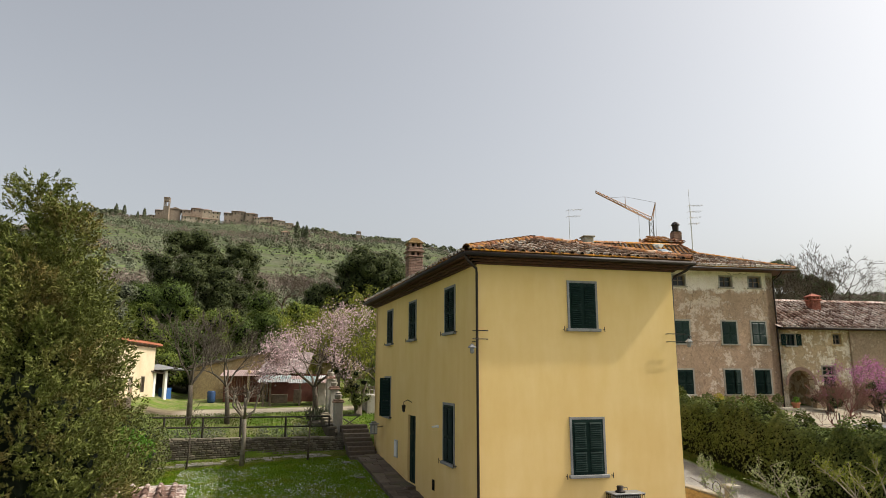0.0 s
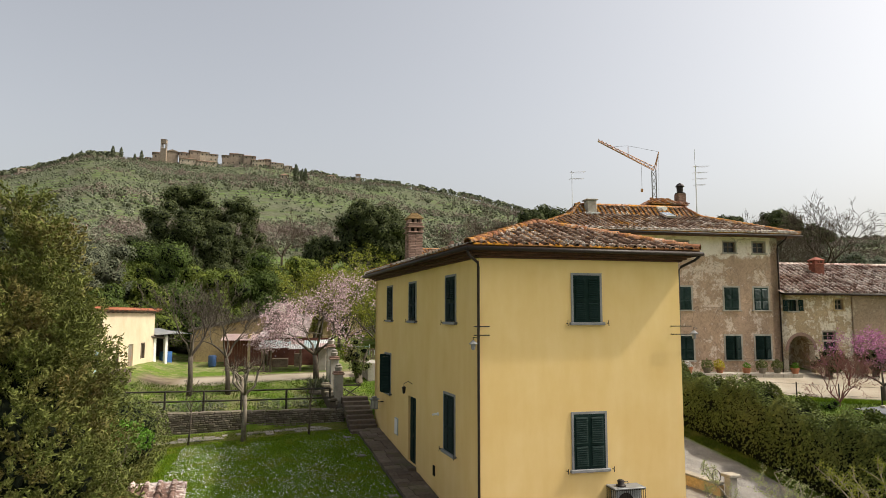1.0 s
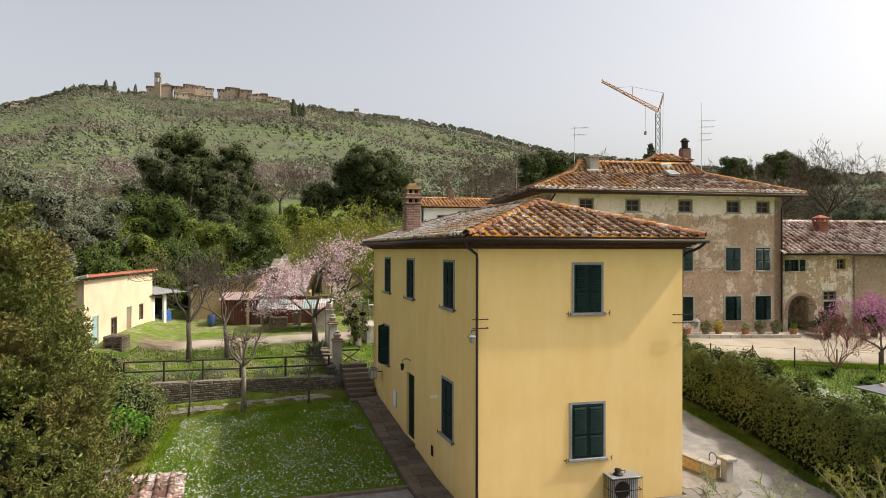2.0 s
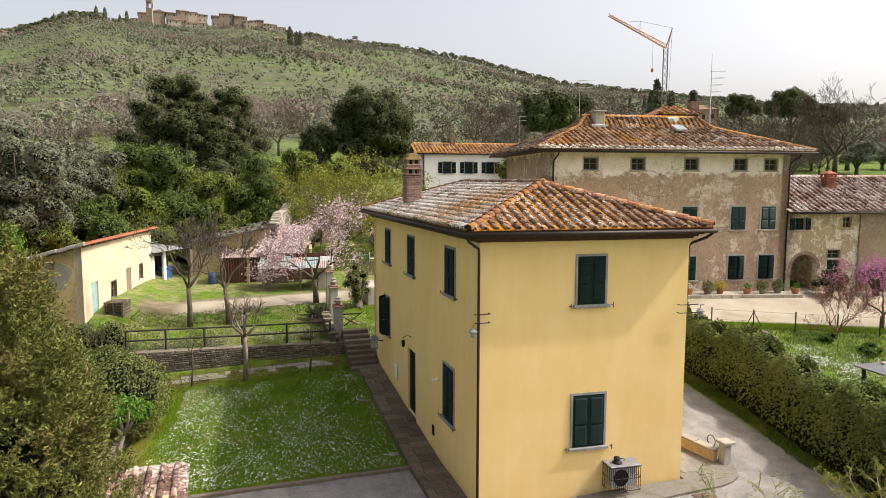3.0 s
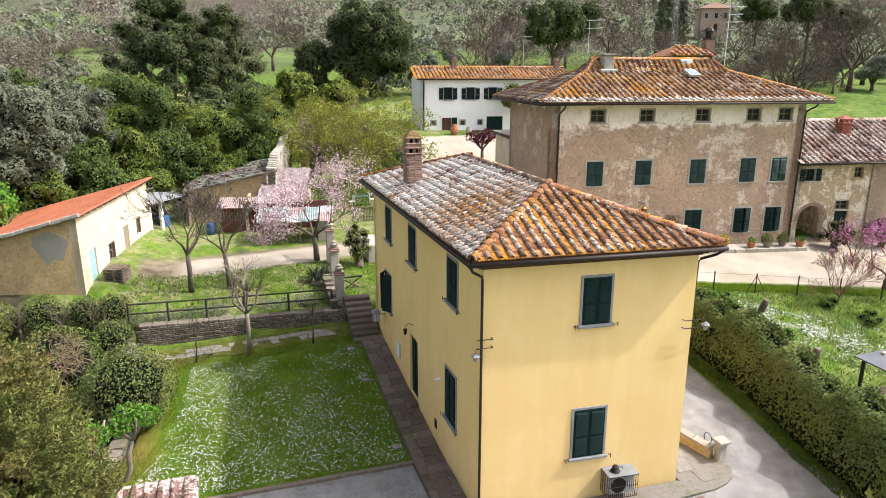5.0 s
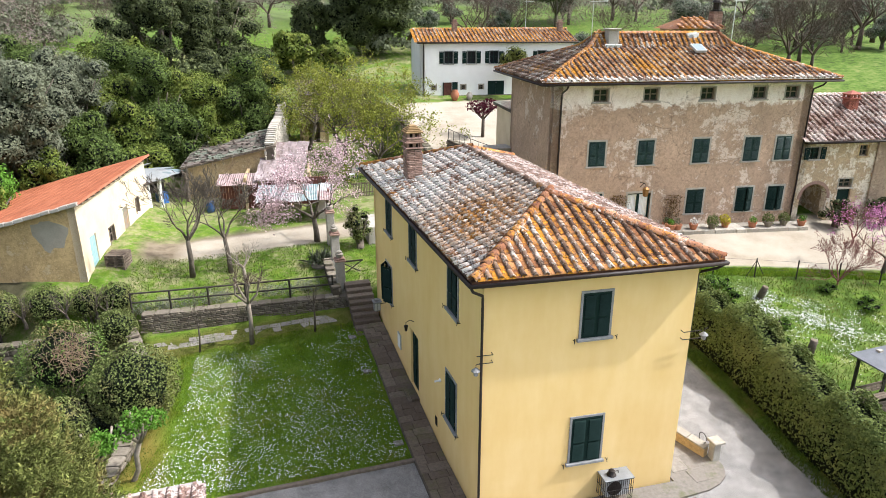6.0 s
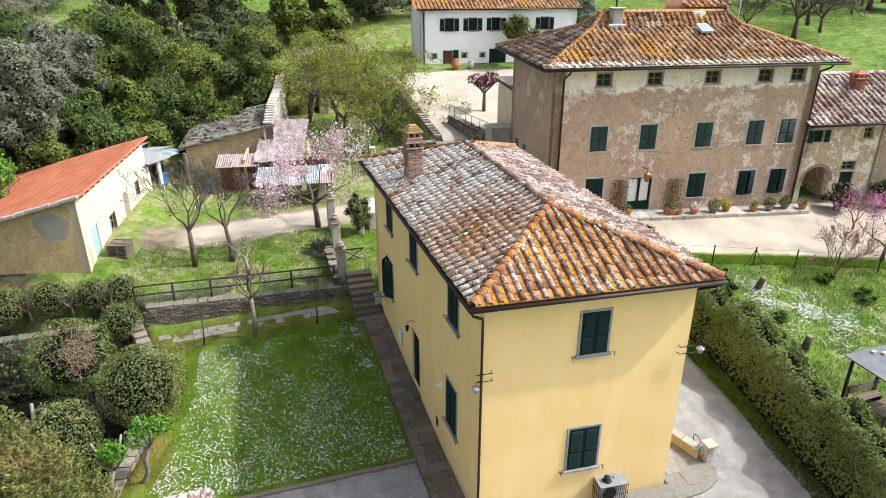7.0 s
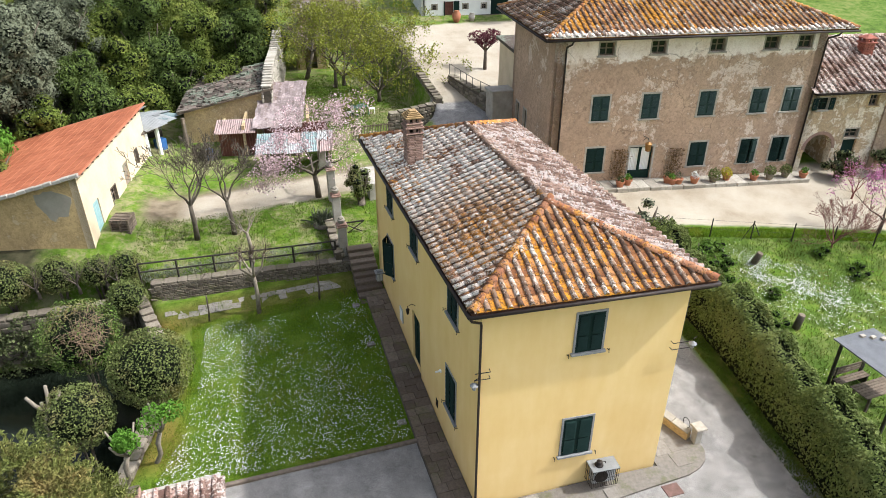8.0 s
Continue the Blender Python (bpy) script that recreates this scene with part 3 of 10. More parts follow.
SHED_OCHRE = old_plaster("ochre_shed_plaster", (0.5, 0.36, 0.18), (0.5, 0.4, 0.26), (0.46, 0.33, 0.17), scabs=-0.03)
CREAM = plain("cream_plaster", (0.55, 0.45, 0.3), (0.72, 0.61, 0.44), 0.7, 30, 0.9)
WHITE_WALL = plain("white_plaster", (0.72, 0.72, 0.7), (0.82, 0.82, 0.8), 0.8, 30, 0.9)
STONE = stone_mat("field_stone", (0.13, 0.11, 0.085), (0.3, 0.26, 0.2), 0.5)
STONE_PALE = stone_mat("pale_stone", (0.3, 0.27, 0.22), (0.5, 0.46, 0.39), 0.2)
MORTAR = plain("dark_mortar", (0.07, 0.06, 0.045), (0.13, 0.11, 0.085), 4, 30)
BRICK = stone_mat("chimney_brick", (0.25, 0.155, 0.12), (0.42, 0.29, 0.23))
PAVING = stone_mat("paving_slab", (0.115, 0.09, 0.07), (0.2, 0.163, 0.128), 0.35)
PAVING_PALE = stone_mat("pale_paving_slab", (0.2, 0.18, 0.155), (0.31, 0.285, 0.245), 0.6)
CONCRETE = plain("worn_concrete", (0.28, 0.26, 0.22), (0.45, 0.42, 0.37), 2, 30)
BARK = plain("grey_bark", (0.07, 0.058, 0.045), (0.16, 0.135, 0.105), 5, 30, 0.95, 0.7)
BARK_PALE = plain("pale_bark", (0.17, 0.14, 0.11), (0.32, 0.28, 0.22), 5, 30, 0.95, 0.7)
TWIG = plain("brown_twigs", (0.06, 0.045, 0.034), (0.12, 0.092, 0.07), 1, 10, 0.95, 0)
ORANGE_ROOF = plain("orange_flat_roofing", (0.29, 0.1, 0.055), (0.4, 0.16, 0.095), 1.0, 25, 0.8, 0.3)
METAL_PALE = plain("pale_sheet_metal", (0.36, 0.37, 0.36), (0.52, 0.53, 0.52), 2, 20, 0.5, 0.1, 0.3)
METAL_TEAL = plain("teal_corrugated_sheet", (0.13, 0.2, 0.2), (0.34, 0.39, 0.38), 2, 14, 0.55, 0.1)
SHEET_ROSE = plain("faded_red_sheet", (0.24, 0.17, 0.155), (0.4, 0.31, 0.29), 1.5, 14, 0.8, 0.1, vary=0.3)
# Near-black tone that puts the shade of openings and interiors into colour.
DARK_IN = plain("dark_interior", (0.02, 0.017, 0.014), (0.04, 0.034, 0.028), 3, 20)
RUST = plain("rust_red_boards", (0.1, 0.04, 0.03), (0.18, 0.08, 0.06), 3, 30, 0.85)
CLAY = plain("terracotta_pot", (0.32, 0.13, 0.07), (0.42, 0.19, 0.11), 6, 40)

# ---- the ground: one sheet to the horizon ----
def spaced(lo, hi, step, far, grow=1.13):
    out = list(np.arange(lo, hi + 1e-6, step))
    s = step
    while out[-1] < far:
        s *= grow
        out.append(out[-1] + s)
    s = step
    while out[0] > -far:
        s *= grow
        out.insert(0, out[0] - s)
    return np.array(out)


def build_ground():
    xs = spaced(-15, 31, 0.3, 2200, 1.07)
    ys = spaced(-4, 34, 0.3, 2200, 1.07)
    gx, gy = np.meshgrid(xs, ys)
    z = land(gx, gy)
    rough = 0.02 * np.sin(gx * 2.1 + 1.7 * np.sin(gy * 1.3)) * np.sin(gy * 1.9 + gx * 0.4)
    z = z + rough * sstep(0, 40, np.hypot(gx, gy) + 20)
    n, k = len(ys), len(xs)
    idx = np.arange(n * k).reshape(n, k)
    quads = np.stack([idx[:-1, :-1], idx[:-1, 1:], idx[1:, 1:], idx[1:, :-1]], -1).reshape(-1, 4)
    me = np_mesh("ground", np.stack([gx, gy, z], -1).reshape(-1, 3), quads, GROUND, True)
    solo("ground", me, GROUND, "grassy ground with gravel road, dirt yard and far hillside", "ground", kind="structure")


build_ground()

# ---- parts that houses share ----
def shutter_mesh(w, h, slat=0.062, mat_=None):
    """A louvred shutter leaf, hinged at x = 0, its outer face at y = -0.045."""
    s = 0.065
    mid = 0.42 * h
    b = wall_mesh(w, h, 0.045, [(s, w - s, 0.09, mid), (s, w - s, mid + 0.08, h - 0.07)], Build(pose(0, -0.045, 0)))
    for z0, z1 in ((0.09, mid), (mid + 0.08, h - 0.07)):
        n = max(2, round((z1 - z0) / slat))
        vs, fs = [], []
        for k in range(n):
            z, d = z0 + (z1 - z0) * k / n, (z1 - z0) / n
            i = len(vs)
            vs += [(s - 0.004, -0.042, z), (w - s + 0.004, -0.042, z), (s - 0.004, -0.006, z + d * 0.8), (w - s + 0.004, -0.006, z + d * 0.8)]
            fs.append((i, i + 1, i + 3, i + 2))
            if k:
                fs.append((i - 2, i - 1, i + 1, i))
        b.add(vs, fs)
    return b.mesh("shutter", mat_ or SHUTTER)


def window_on(parent, m, u, v, w, h, frame_w=0.09, shutters="closed", mat_=None, trim=None, sill=True, ajar=0.0, name="window", deep=0.2):
    """A window in a wall that runs along +x with its outer face at y = 0 (pose m): surround, sill, panes, shutters."""
    trim, mat_ = trim or TRIM_GREY, mat_ or SHUTTER
    f = frame_w
    b = Build()
    e = 0.002
    b.box(-f, e, -0.03, deep, -0.0, h + f).box(w - e, w + f, -0.03, deep, -0.0, h + f).box(e, w - e, -0.03, deep, h - e, h + f)
    win = part(name, b, trim, parent)
    win.matrix_local = m @ pose(u, 0, v)
    g = Build()
    g.box(0.0, w, deep - 0.035, deep - 0.03, 0, h)
    part("pane", g, GLASS, win, "dark window pane")
    k = Build(pose(0, deep - 0.08, 0))
    wall_mesh(w, h, 0.044, [(a, c, d, e2) for a, c in ((0.06, w / 2 - 0.03), (w / 2 + 0.03, w - 0.06)) for d, e2 in ((0.06, h * 0.5), (h * 0.5 + 0.05, h - 0.06))], k)
    part("casement", k, WOOD_OLD if shutters == "none" else mat_, win)
    if sill:
        s = Build()
        s.soft_box(-f - 0.06, w + f + 0.06, -0.1, deep, -0.09, -0.002, 0.012)
        part("sill", s, trim, win, "grey stone sill")
    if shutters != "none":
        leaf = bpy.data.meshes.get(f"shutter_{w:.2f}_{h:.2f}_{mat_.name}")
        if not leaf:
            leaf = shutter_mesh(w / 2 - 0.004, h - 0.006, mat_=mat_)
            leaf.name = f"shutter_{w:.2f}_{h:.2f}_{mat_.name}"
        a = part("shutter", leaf, None, win)
        c = part("shutter", leaf, None, win)
        if shutters == "closed":
            a.matrix_local = pose(0.002, 0.02, 0.003, 0, 0, -ajar)
            c.matrix_local = pose(w - 0.002, 0.02, 0.003, 0, 0, ajar) @ Matrix.Diagonal((-1, 1, 1, 1))
        else:
            a.matrix_local = pose(-f - 0.01, -0.035, 0.003) @ Matrix.Diagonal((-1, 1, 1, 1))
            c.matrix_local = pose(w + f + 0.01, -0.035, 0.003)
    return win


def inside(poly, u, v):
    hit = False
    for (x0, y0), (x1, y1) in zip(poly, poly[1:] + poly[:1]):
        if (y0 > v) != (y1 > v) and u < (x1 - x0) * (v - y0) / (y1 - y0) + x0:
            hit = not hit
    return hit


def cover_tile(length=0.47, r0=0.105, r1=0.085, n=6):
    """A half-round clay tile, its lower end at y = 0."""
    b = Build()
    p = []
    for y, r in ((0.0, r0), (0.0, r0 - 0.018), (length, r1)):
        p += [(r * math.cos(math.pi * i / n), y, r * 1.05 * math.sin(math.pi * i / n)) for i in range(n + 1)]
    k = n + 1
    fs = [(i + 1, i, 2 * k + i, 2 * k + i + 1) for i in range(n)] + [(i, i + 1, k + i + 1, k + i) for i in range(n)]
    b.add(p, fs)
    return b


TILE_MESHES = {}


def lay_tiles(parent, faces, pitch=0.4, course=0.39, singles=0, seed=1, name="roof_tile", lift=0.03):
    """Courses of clay tiles on roof faces. A face: origin, way along the eave, way up the slope, outline on (u, v), material.
    The first `singles` of them are pieces of their own, the rest one joined mesh."""
    rng = random.Random(seed)
    base = cover_tile(course + 0.08, 0.27 * pitch, 0.215 * pitch)
    bv, bf = np.array(base.v), np.array(base.f)
    done = 0
    for o, U, V, poly, mt in faces:
        mt, pan = mt if isinstance(mt, tuple) else (mt, mt)
        o, U, V = Vector(o), Vector(U).normalized(), Vector(V).normalized()
        V = (V - V.dot(U) * U).normalized()
        N = U.cross(V)
        umin, umax = min(p[0] for p in poly), max(p[0] for p in poly)
        vmin, vmax = min(p[1] for p in poly), max(p[1] for p in poly)
        key = (mt.name, round(pitch, 3), round(course, 3))
        if key not in TILE_MESHES:
            TILE_MESHES[key] = base.mesh("roof_tile", mt, True)
        place, pans_v, pans_f = [], [], []
        cols = int((umax - umin) / pitch) + 1
        for i in range(cols + 1):
            u = umin + (i + 0.5) * pitch
            shift = rng.uniform(-0.02, 0.02)
            for j in range(int((vmax - vmin) / course) + 1):
                v = vmin + j * course
                if inside(poly, u, v + 0.45 * course) or (inside(poly, u, v + 0.2) and j == 0):
                    tilt = rng.gauss(0, 1.6)
                    m = Matrix.Translation(o + u * U + (v + shift + rng.uniform(-0.015, 0.015) - 0.03) * V + N * (lift + rng.uniform(0, 0.012)))
                    r = Matrix((U, V, N)).transposed().to_4x4()
                    place.append((j, m @ r @ pose(0, 0, 0, -3.0 + rng.gauss(0, 0.8), rng.gauss(0, 2), tilt)))
                for h in (0,):
                    uc = umin + i * pitch
                    if inside(poly, uc, v + 0.5 * course) or (inside(poly, uc, v + 0.2) and j == 0):
                        w = pitch * 0.5
                        d = rng.uniform(-0.006, 0.006)
                        q = [o + (uc + a) * U + (v + c) * V + N * (hh + d) for a, c, hh in ((-w, -0.03, 0.036), (w, -0.03, 0.036), (w, course, 0.012), (-w, course, 0.012), (-w, -0.03, 0.0), (w, -0.03, 0.0))]
                        n = len(pans_v)
                        pans_v += [tuple(p) for p in q]
                        pans_f += [(n, n + 1, n + 2, n + 3), (n + 4, n + 5, n + 1, n)]
        if pans_v:
            part("pan_tiles", np_mesh("pan_tiles", pans_v, pans_f, pan), None, parent, "flat clay pan tiles between the rows", kind="stuff")
        vs, fs = [], []
        for j, m in place:
            if done < singles:
                ob = part(name, TILE_MESHES[key], None, parent)
                ob.matrix_local = m
                done += 1
            else:
                a = np.array(m)
                fs.append(bf + len(bv) * len(vs))
                vs.append(bv @ a[:3, :3].T + a[:3, 3])
        if vs:
            part("roof_tiles", np_mesh("roof_tiles", np.concatenate(vs), np.concatenate(fs), mt, True), None, parent, "rows of weathered clay roof tiles", kind="stuff")


def ridge_row(parent, p, q, mt, step=0.36, r=0.14, seed=3):
    """A row of ridge tiles from p down to q."""
    rng = random.Random(seed)
    p, q = Vector(p), Vector(q)
    d = (p - q).normalized()
    side = d.cross(Vector((0, 0, 1))).normalized()
    up = side.cross(d)
    key = (mt.name, "ridge", round(r, 3))
    if key not in TILE_MESHES:
        TILE_MESHES[key] = cover_tile(step + 0.09, r, r * 0.86).mesh("ridge_tile", mt, True)
    t = 0.0
    while t < (p - q).length - 0.1:
        m = Matrix.Translation(q + d * t + up * 0.04) @ Matrix((side, d, up)).transposed().to_4x4() @ pose(0, 0, 0, -3, rng.gauss(0, 3), rng.gauss(0, 2))
        ob = part("ridge_tile", TILE_MESHES[key], None, parent)
        ob.matrix_local = m
        t += step


def hip_roof(parent, c, apex, eave_z, ridge_z, mats, pitch=0.4, course=0.39, singles=0, deck=0.14, wood=None, seed=1, ridge_mat=None, ridges=(0, 1, 2, 3, 4)):
    """Four-sided hipped roof. c: eave corners (front left, front right, back right, back left); apex: (front, back) ridge ends."""
    P = [Vector((x, y, eave_z)) for x, y in c]
    A, Bk = Vector((*apex[0], ridge_z)), Vector((*apex[1], ridge_z))
    b = Build()
    dn = Vector((0, 0, -deck))
    pts = [*P, A, Bk, *(p + dn for p in P)]
    b.add(pts, [(0, 1, 4), (1, 2, 5, 4), (2, 3, 5), (3, 0, 4, 5), (9, 8, 7, 6), (0, 6, 7, 1), (1, 7, 8, 2), (2, 8, 9, 3), (3, 9, 6, 0)])
    part("roof_deck", b, wood or WOOD_EAVE, parent, "red-brown wooden roof deck and eaves")
    faces = []
    for (a, z, tops), mt in zip((((0), (1), (A,)), ((1), (2), (Bk, A)), ((2), (3), (Bk,)), ((3), (0), (A, Bk))), mats):
        o = P[a]
        U = (P[z] - o).normalized()
        t0 = tops[0] - o
        V = (t0 - t0.dot(U) * U).normalized()
        poly = [(0.0, 0.0), ((P[z] - o).length, 0.0)] + [((t - o).dot(U), (t - o).dot(V)) for t in tops]
        faces.append((o, U, V, poly, mt))
    order = [faces[0], faces[3], faces[1], faces[2]]
    lay_tiles(parent, order, pitch, course, singles, seed)
    rm = ridge_mat or TILE_RIDGE
    rows = [(A, P[0]), (A, P[1]), (Bk, P[2]), (Bk, P[3]), (A, Bk)]
    for k in ridges:
        ridge_row(parent, *rows[k], rm, seed=seed + k)


def flared_roof(parent, c, apex, zs, kink, mats, pitch, course, seed):
    """A hipped roof whose slopes steepen towards the ridge. zs: heights of eave, kink and ridge; kink: how far up the plan it lies."""
    P = [Vector((x, y, zs[0])) for x, y in c]
    A, Bk = Vector((*apex[0], zs[2])), Vector((*apex[1], zs[2]))
    K = []
    for p, top in zip(P, (A, A, Bk, Bk)):
        k = p.lerp(top, kink)
        K.append(Vector((k.x, k.y, zs[1])))
    b = Build()
    b.add([*P, *K, A, Bk, *(p - Vector((0, 0, 0.14)) for p in P)],
          [(0, 1, 5, 4), (1, 2, 6, 5), (2, 3, 7, 6), (3, 0, 4, 7), (4, 5, 8), (5, 6, 9, 8), (6, 7, 9), (7, 4, 8, 9), (13, 12, 11, 10), (0, 10, 11, 1), (1, 11, 12, 2), (2, 12, 13, 3), (3, 13, 10, 0)])
    part("roof_deck", b, WOOD_EAVE, parent, "red-brown wooden roof deck and eaves")
    faces = []
    for k, mt in enumerate(mats):
        n = (k + 1) % 4
        tops = ((A,), (Bk, A), (Bk,), (A, Bk))[k]
        for a, z, up in ((P[k], P[n], (K[n], K[k])), (K[k], K[n], tops)):
            U = (z - a).normalized()
            t0 = up[0] - a
            V = (t0 - t0.dot(U) * U).normalized()
            faces.append((a, U, V, [(0.0, 0.0), ((z - a).length, 0.0)] + [((t - a).dot(U), (t - a).dot(V)) for t in up], mt))
    lay_tiles(parent, faces, pitch, course, 0, seed)
    for k, top in enumerate((A, A, Bk, Bk)):
        ridge_row(parent, K[k], P[k], TILE_RIDGE, seed=seed + k)
        ridge_row(parent, top, K[k], TILE_RIDGE, seed=seed + 5 + k)
    ridge_row(parent, A, Bk, TILE_RIDGE, seed=seed + 9)


def gutter_run(parent, pts, r=0.06):
    b = Build()
    b.tube(pts, r, 8)
    part("gutter", b, GUTTER, parent, "dark brown metal gutter", True)


def brick_stack(parent, cx, cy, z0, z1, w, d, mt=None, bh=0.07, name="brick"):
    """Courses of bricks round a flue; each brick a piece."""
    core = Build()
    core.box(cx - w / 2 + 0.02, cx + w / 2 - 0.02, cy - d / 2 + 0.02, cy + d / 2 - 0.02, z0, z1)
    stack = part("stack", core, MORTAR, parent)
    pa = Build()
    pa.soft_box(-0.118, 0.118, -0.05, 0.05, 0, bh - 0.012, 0.006)
    me = pa.mesh("brick", mt or BRICK)
    rng = random.Random(int(cx * 100))
    k, z = 0, z0
    while z + bh <= z1 + 0.001:
        for face in range(4):
            L = w if face % 2 == 0 else d
            n = max(2, round(L / 0.25))
            for i in range(n):
                u = -L / 2 + (i + 0.5) * L / n + (0.06 if k % 2 else -0.0) * (1 if i < n - 1 else 0)
                off = (d if face % 2 == 0 else w) / 2 - 0.045 + rng.uniform(0, 0.008)
                m = pose(cx, cy, z, 0, 0, 90 * face) @ pose(u, -off, 0)
                ob = part(name, me, None, stack)
                ob.matrix_local = m @ Matrix.Diagonal((L / n / 0.25 * 0.98, 1, 1, 1))
        z += bh
        k += 1
    return stack


BRICK_OCHRE = stone_mat("ochre_brick", (0.26, 0.17, 0.08), (0.38, 0.26, 0.13))


# ---- the yellow house ----
HF, HR, HB, HL = (0.0, 0.18), (6.34, -0.324), (6.5, 13.85), (0.0, 13.85)
HOUSE_TOP = 7.86


def yellow_house():
    house = thing("yellow_house", Matrix(), "two-storey house with yellow plaster, dark green shutters and clay-tiled hipped roof", "house")
    mf, lf = along(HF, HR)
    ml, ll = along(HL, HF)
    mr, lr = along((HR[0], HR[1] + 0.06), HB)
    mb, lb = along(HB, HL)
    yl = 13.85
    left = {"w1": (yl - 3.12, 5.83, 0.93, 1.42), "w2": (yl - 7.66, 5.83, 0.93, 1.42), "w3": (yl - 11.38, 5.83, 0.93, 1.42),
            "g1": (yl - 3.28, 1.78, 1.0, 1.75), "g2": (yl - 11.7, 2.72, 1.05, 1.62), "door": (yl - 7.78, 0.5, 1.12, 2.46)}
    holes = [(u, u + w, v, v + h) for u, v, w, h in left.values()]
    wl_ = part("wall", wall_mesh(ll, HOUSE_TOP, 0.4, holes, z0=-0.6), YELLOW, house)
    wl_.matrix_local = ml
    front = {"up": (2.86, 5.84, 0.85, 1.37), "down": (2.8, 1.67, 0.98, 1.54)}
    holes = [(u, u + w, v, v + h) for u, v, w, h in front.values()]
    wf = part("wall", wall_mesh(lf, HOUSE_TOP, 0.4, holes, z0=-0.6), YELLOW, house)
    wf.matrix_local = mf
    for m, L in ((mr, lr), (mb, lb)):
        w = part("wall", wall_mesh(L, HOUSE_TOP, 0.4, [], z0=-0.6), YELLOW, house)
        w.matrix_local = m
    for k in ("w1", "w2", "w3", "g1"):
        u, v, w, h = left[k]
        window_on(house, ml, u, v, w, h, 0.07)
    u, v, w, h = left["g2"]
    window_on(house, ml, u, v, w, h, 0.07, ajar=38)
    for u, v, w, h in front.values():
        window_on(house, mf, u, v, w, h, 0.065)
    # Shutter stays beside the sills.
    for m, wins in ((mf, front), (ml, left)):
        for key, (u, v, w, h) in wins.items():
            if key == "door":
                continue
            for x in (u - 0.22, u + w + 0.22):
                b = Build()
                b.tube([(x, 0, v - 0.03), (x, -0.1, v - 0.03), (x, -0.12, v - 0.1)], 0.012, 5)
                b.tube([(x, -0.1, v - 0.03), (x, -0.11, v + 0.05)], 0.012, 5)
                ob = part("shutter_stay", b, IRON, house)
                ob.matrix_local = m
    # The side door, its lamp, a vent and the meter box.
    u, v, w, h = left["door"]
    d = Build()
    d.box(0, w, 0.1, 0.16, 0, h)
    for i in range(2):
        x = i * w / 2
        for a, c in ((0.12, 0.95), (1.1, 1.75), (1.88, h - 0.1)):
            d.soft_box(x + 0.08, x + w / 2 - 0.08, 0.07, 0.1, a, c, 0.015)
    door = part("door", d, SHUTTER, house, "dark green panelled double door")
    door.matrix_local = ml @ pose(u, 0, v)
    hd = Build()
    hd.tube([(w / 2 + 0.06, 0.05, 1.0), (w / 2 + 0.06, 0.02, 1.0), (w / 2 + 0.17, 0.02, 1.0)], 0.012, 6)
    part("door_handle", hd, IRON, door)
    st = Build()
    st.soft_box(-0.1, w + 0.1, -0.3, 0.35, -0.16, -0.002, 0.015)
    part("doorstep", st, PAVING, door)
    lantern_on(house, ml @ pose(u + w / 2 + 0.0, 0, v + h + 0.38), 0.32)
    # Flat plate on the wall; the vent hole's shade is its dark colour.
    vb = Build()
    vb.box(0, 0.22, -0.012, 0.0, 0, 0.34)
    vent = part("vent", vb, DARK_IN, house, "dark cellar vent opening")
    vent.matrix_local = ml @ pose(yl - 4.5, 0, 0.7)
    gb = Build()
    for i in range(4):
        gb.tube([(0.02 + i * 0.06, -0.02, 0), (0.02 + i * 0.06, -0.02, 0.34)], 0.008, 4)
    part("grille", gb, IRON, vent)
    mbx = Build()
    mbx.soft_box(0, 0.48, -0.05, 0.0, 0, 0.68, 0.012)
    box = part("meter_box", mbx, METAL_PALE, house, "white metal meter box")
    box.matrix_local = ml @ pose(yl - 9.75, 0, 1.18)
    bx = Build()
    bx.soft_box(0.04, 0.44, -0.058, -0.05, 0.04, 0.64, 0.004)
    part("meter_door", bx, WHITE_WALL, box)
    # Small camera, junction box and corner brackets with lamps.
    jb = Build()
    jb.soft_box(0, 0.12, -0.06, 0, 0, 0.09, 0.01).tube([(0.06, -0.06, 0.045), (0.06, -0.22, 0.03)], 0.035, 8)
    ob = part("security_lamp", jb, WHITE_WALL, house, "small white wall lamp")
    ob.matrix_local = ml @ pose(yl - 3.95, 0, 2.75)
    for m, u, flip in ((mf, 0.16, 1), (mf, lf - 0.22, 1)):
        b = Build()
        for z in (0.0, -0.24):
            b.tube([(-0.36 if u < 1 else 0.5, -0.14, z), (0.1 if u < 1 else -0.1, -0.14, z), (0.1 if u < 1 else -0.1, 0.0, z)], 0.014, 5)
        ob = part("lamp_bracket", b, IRON, house)
        ob.matrix_local = m @ pose(u, 0, 5.72)
    corner_lamp(house, pose(HF[0] - 0.2, HF[1] - 0.05, 5.2))
    corner_lamp(house, pose(HR[0] + 0.45, HR[1] - 0.05, 5.45))
    # Roof, gutter, downpipe.
    c = [(-0.46, -0.16), (6.82, -0.73), (7.0, 14.32), (-0.45, 14.3)]
    hip_roof(house, c, ((3.3, 3.25), (3.4, 11.1)), 8.0, 9.2, ((TILE_MIX, PAN_ORANGE), TILE_WARM, TILE_WARM, (TILE_PALE, PAN_DARK)), pitch=0.31, course=0.335, singles=300, seed=5, ridges=(0, 1, 2, 3))
    ridge_row(house, (3.3, 3.25, 9.2), (3.4, 11.1, 9.2), TILE_MIX, r=0.14, seed=8)
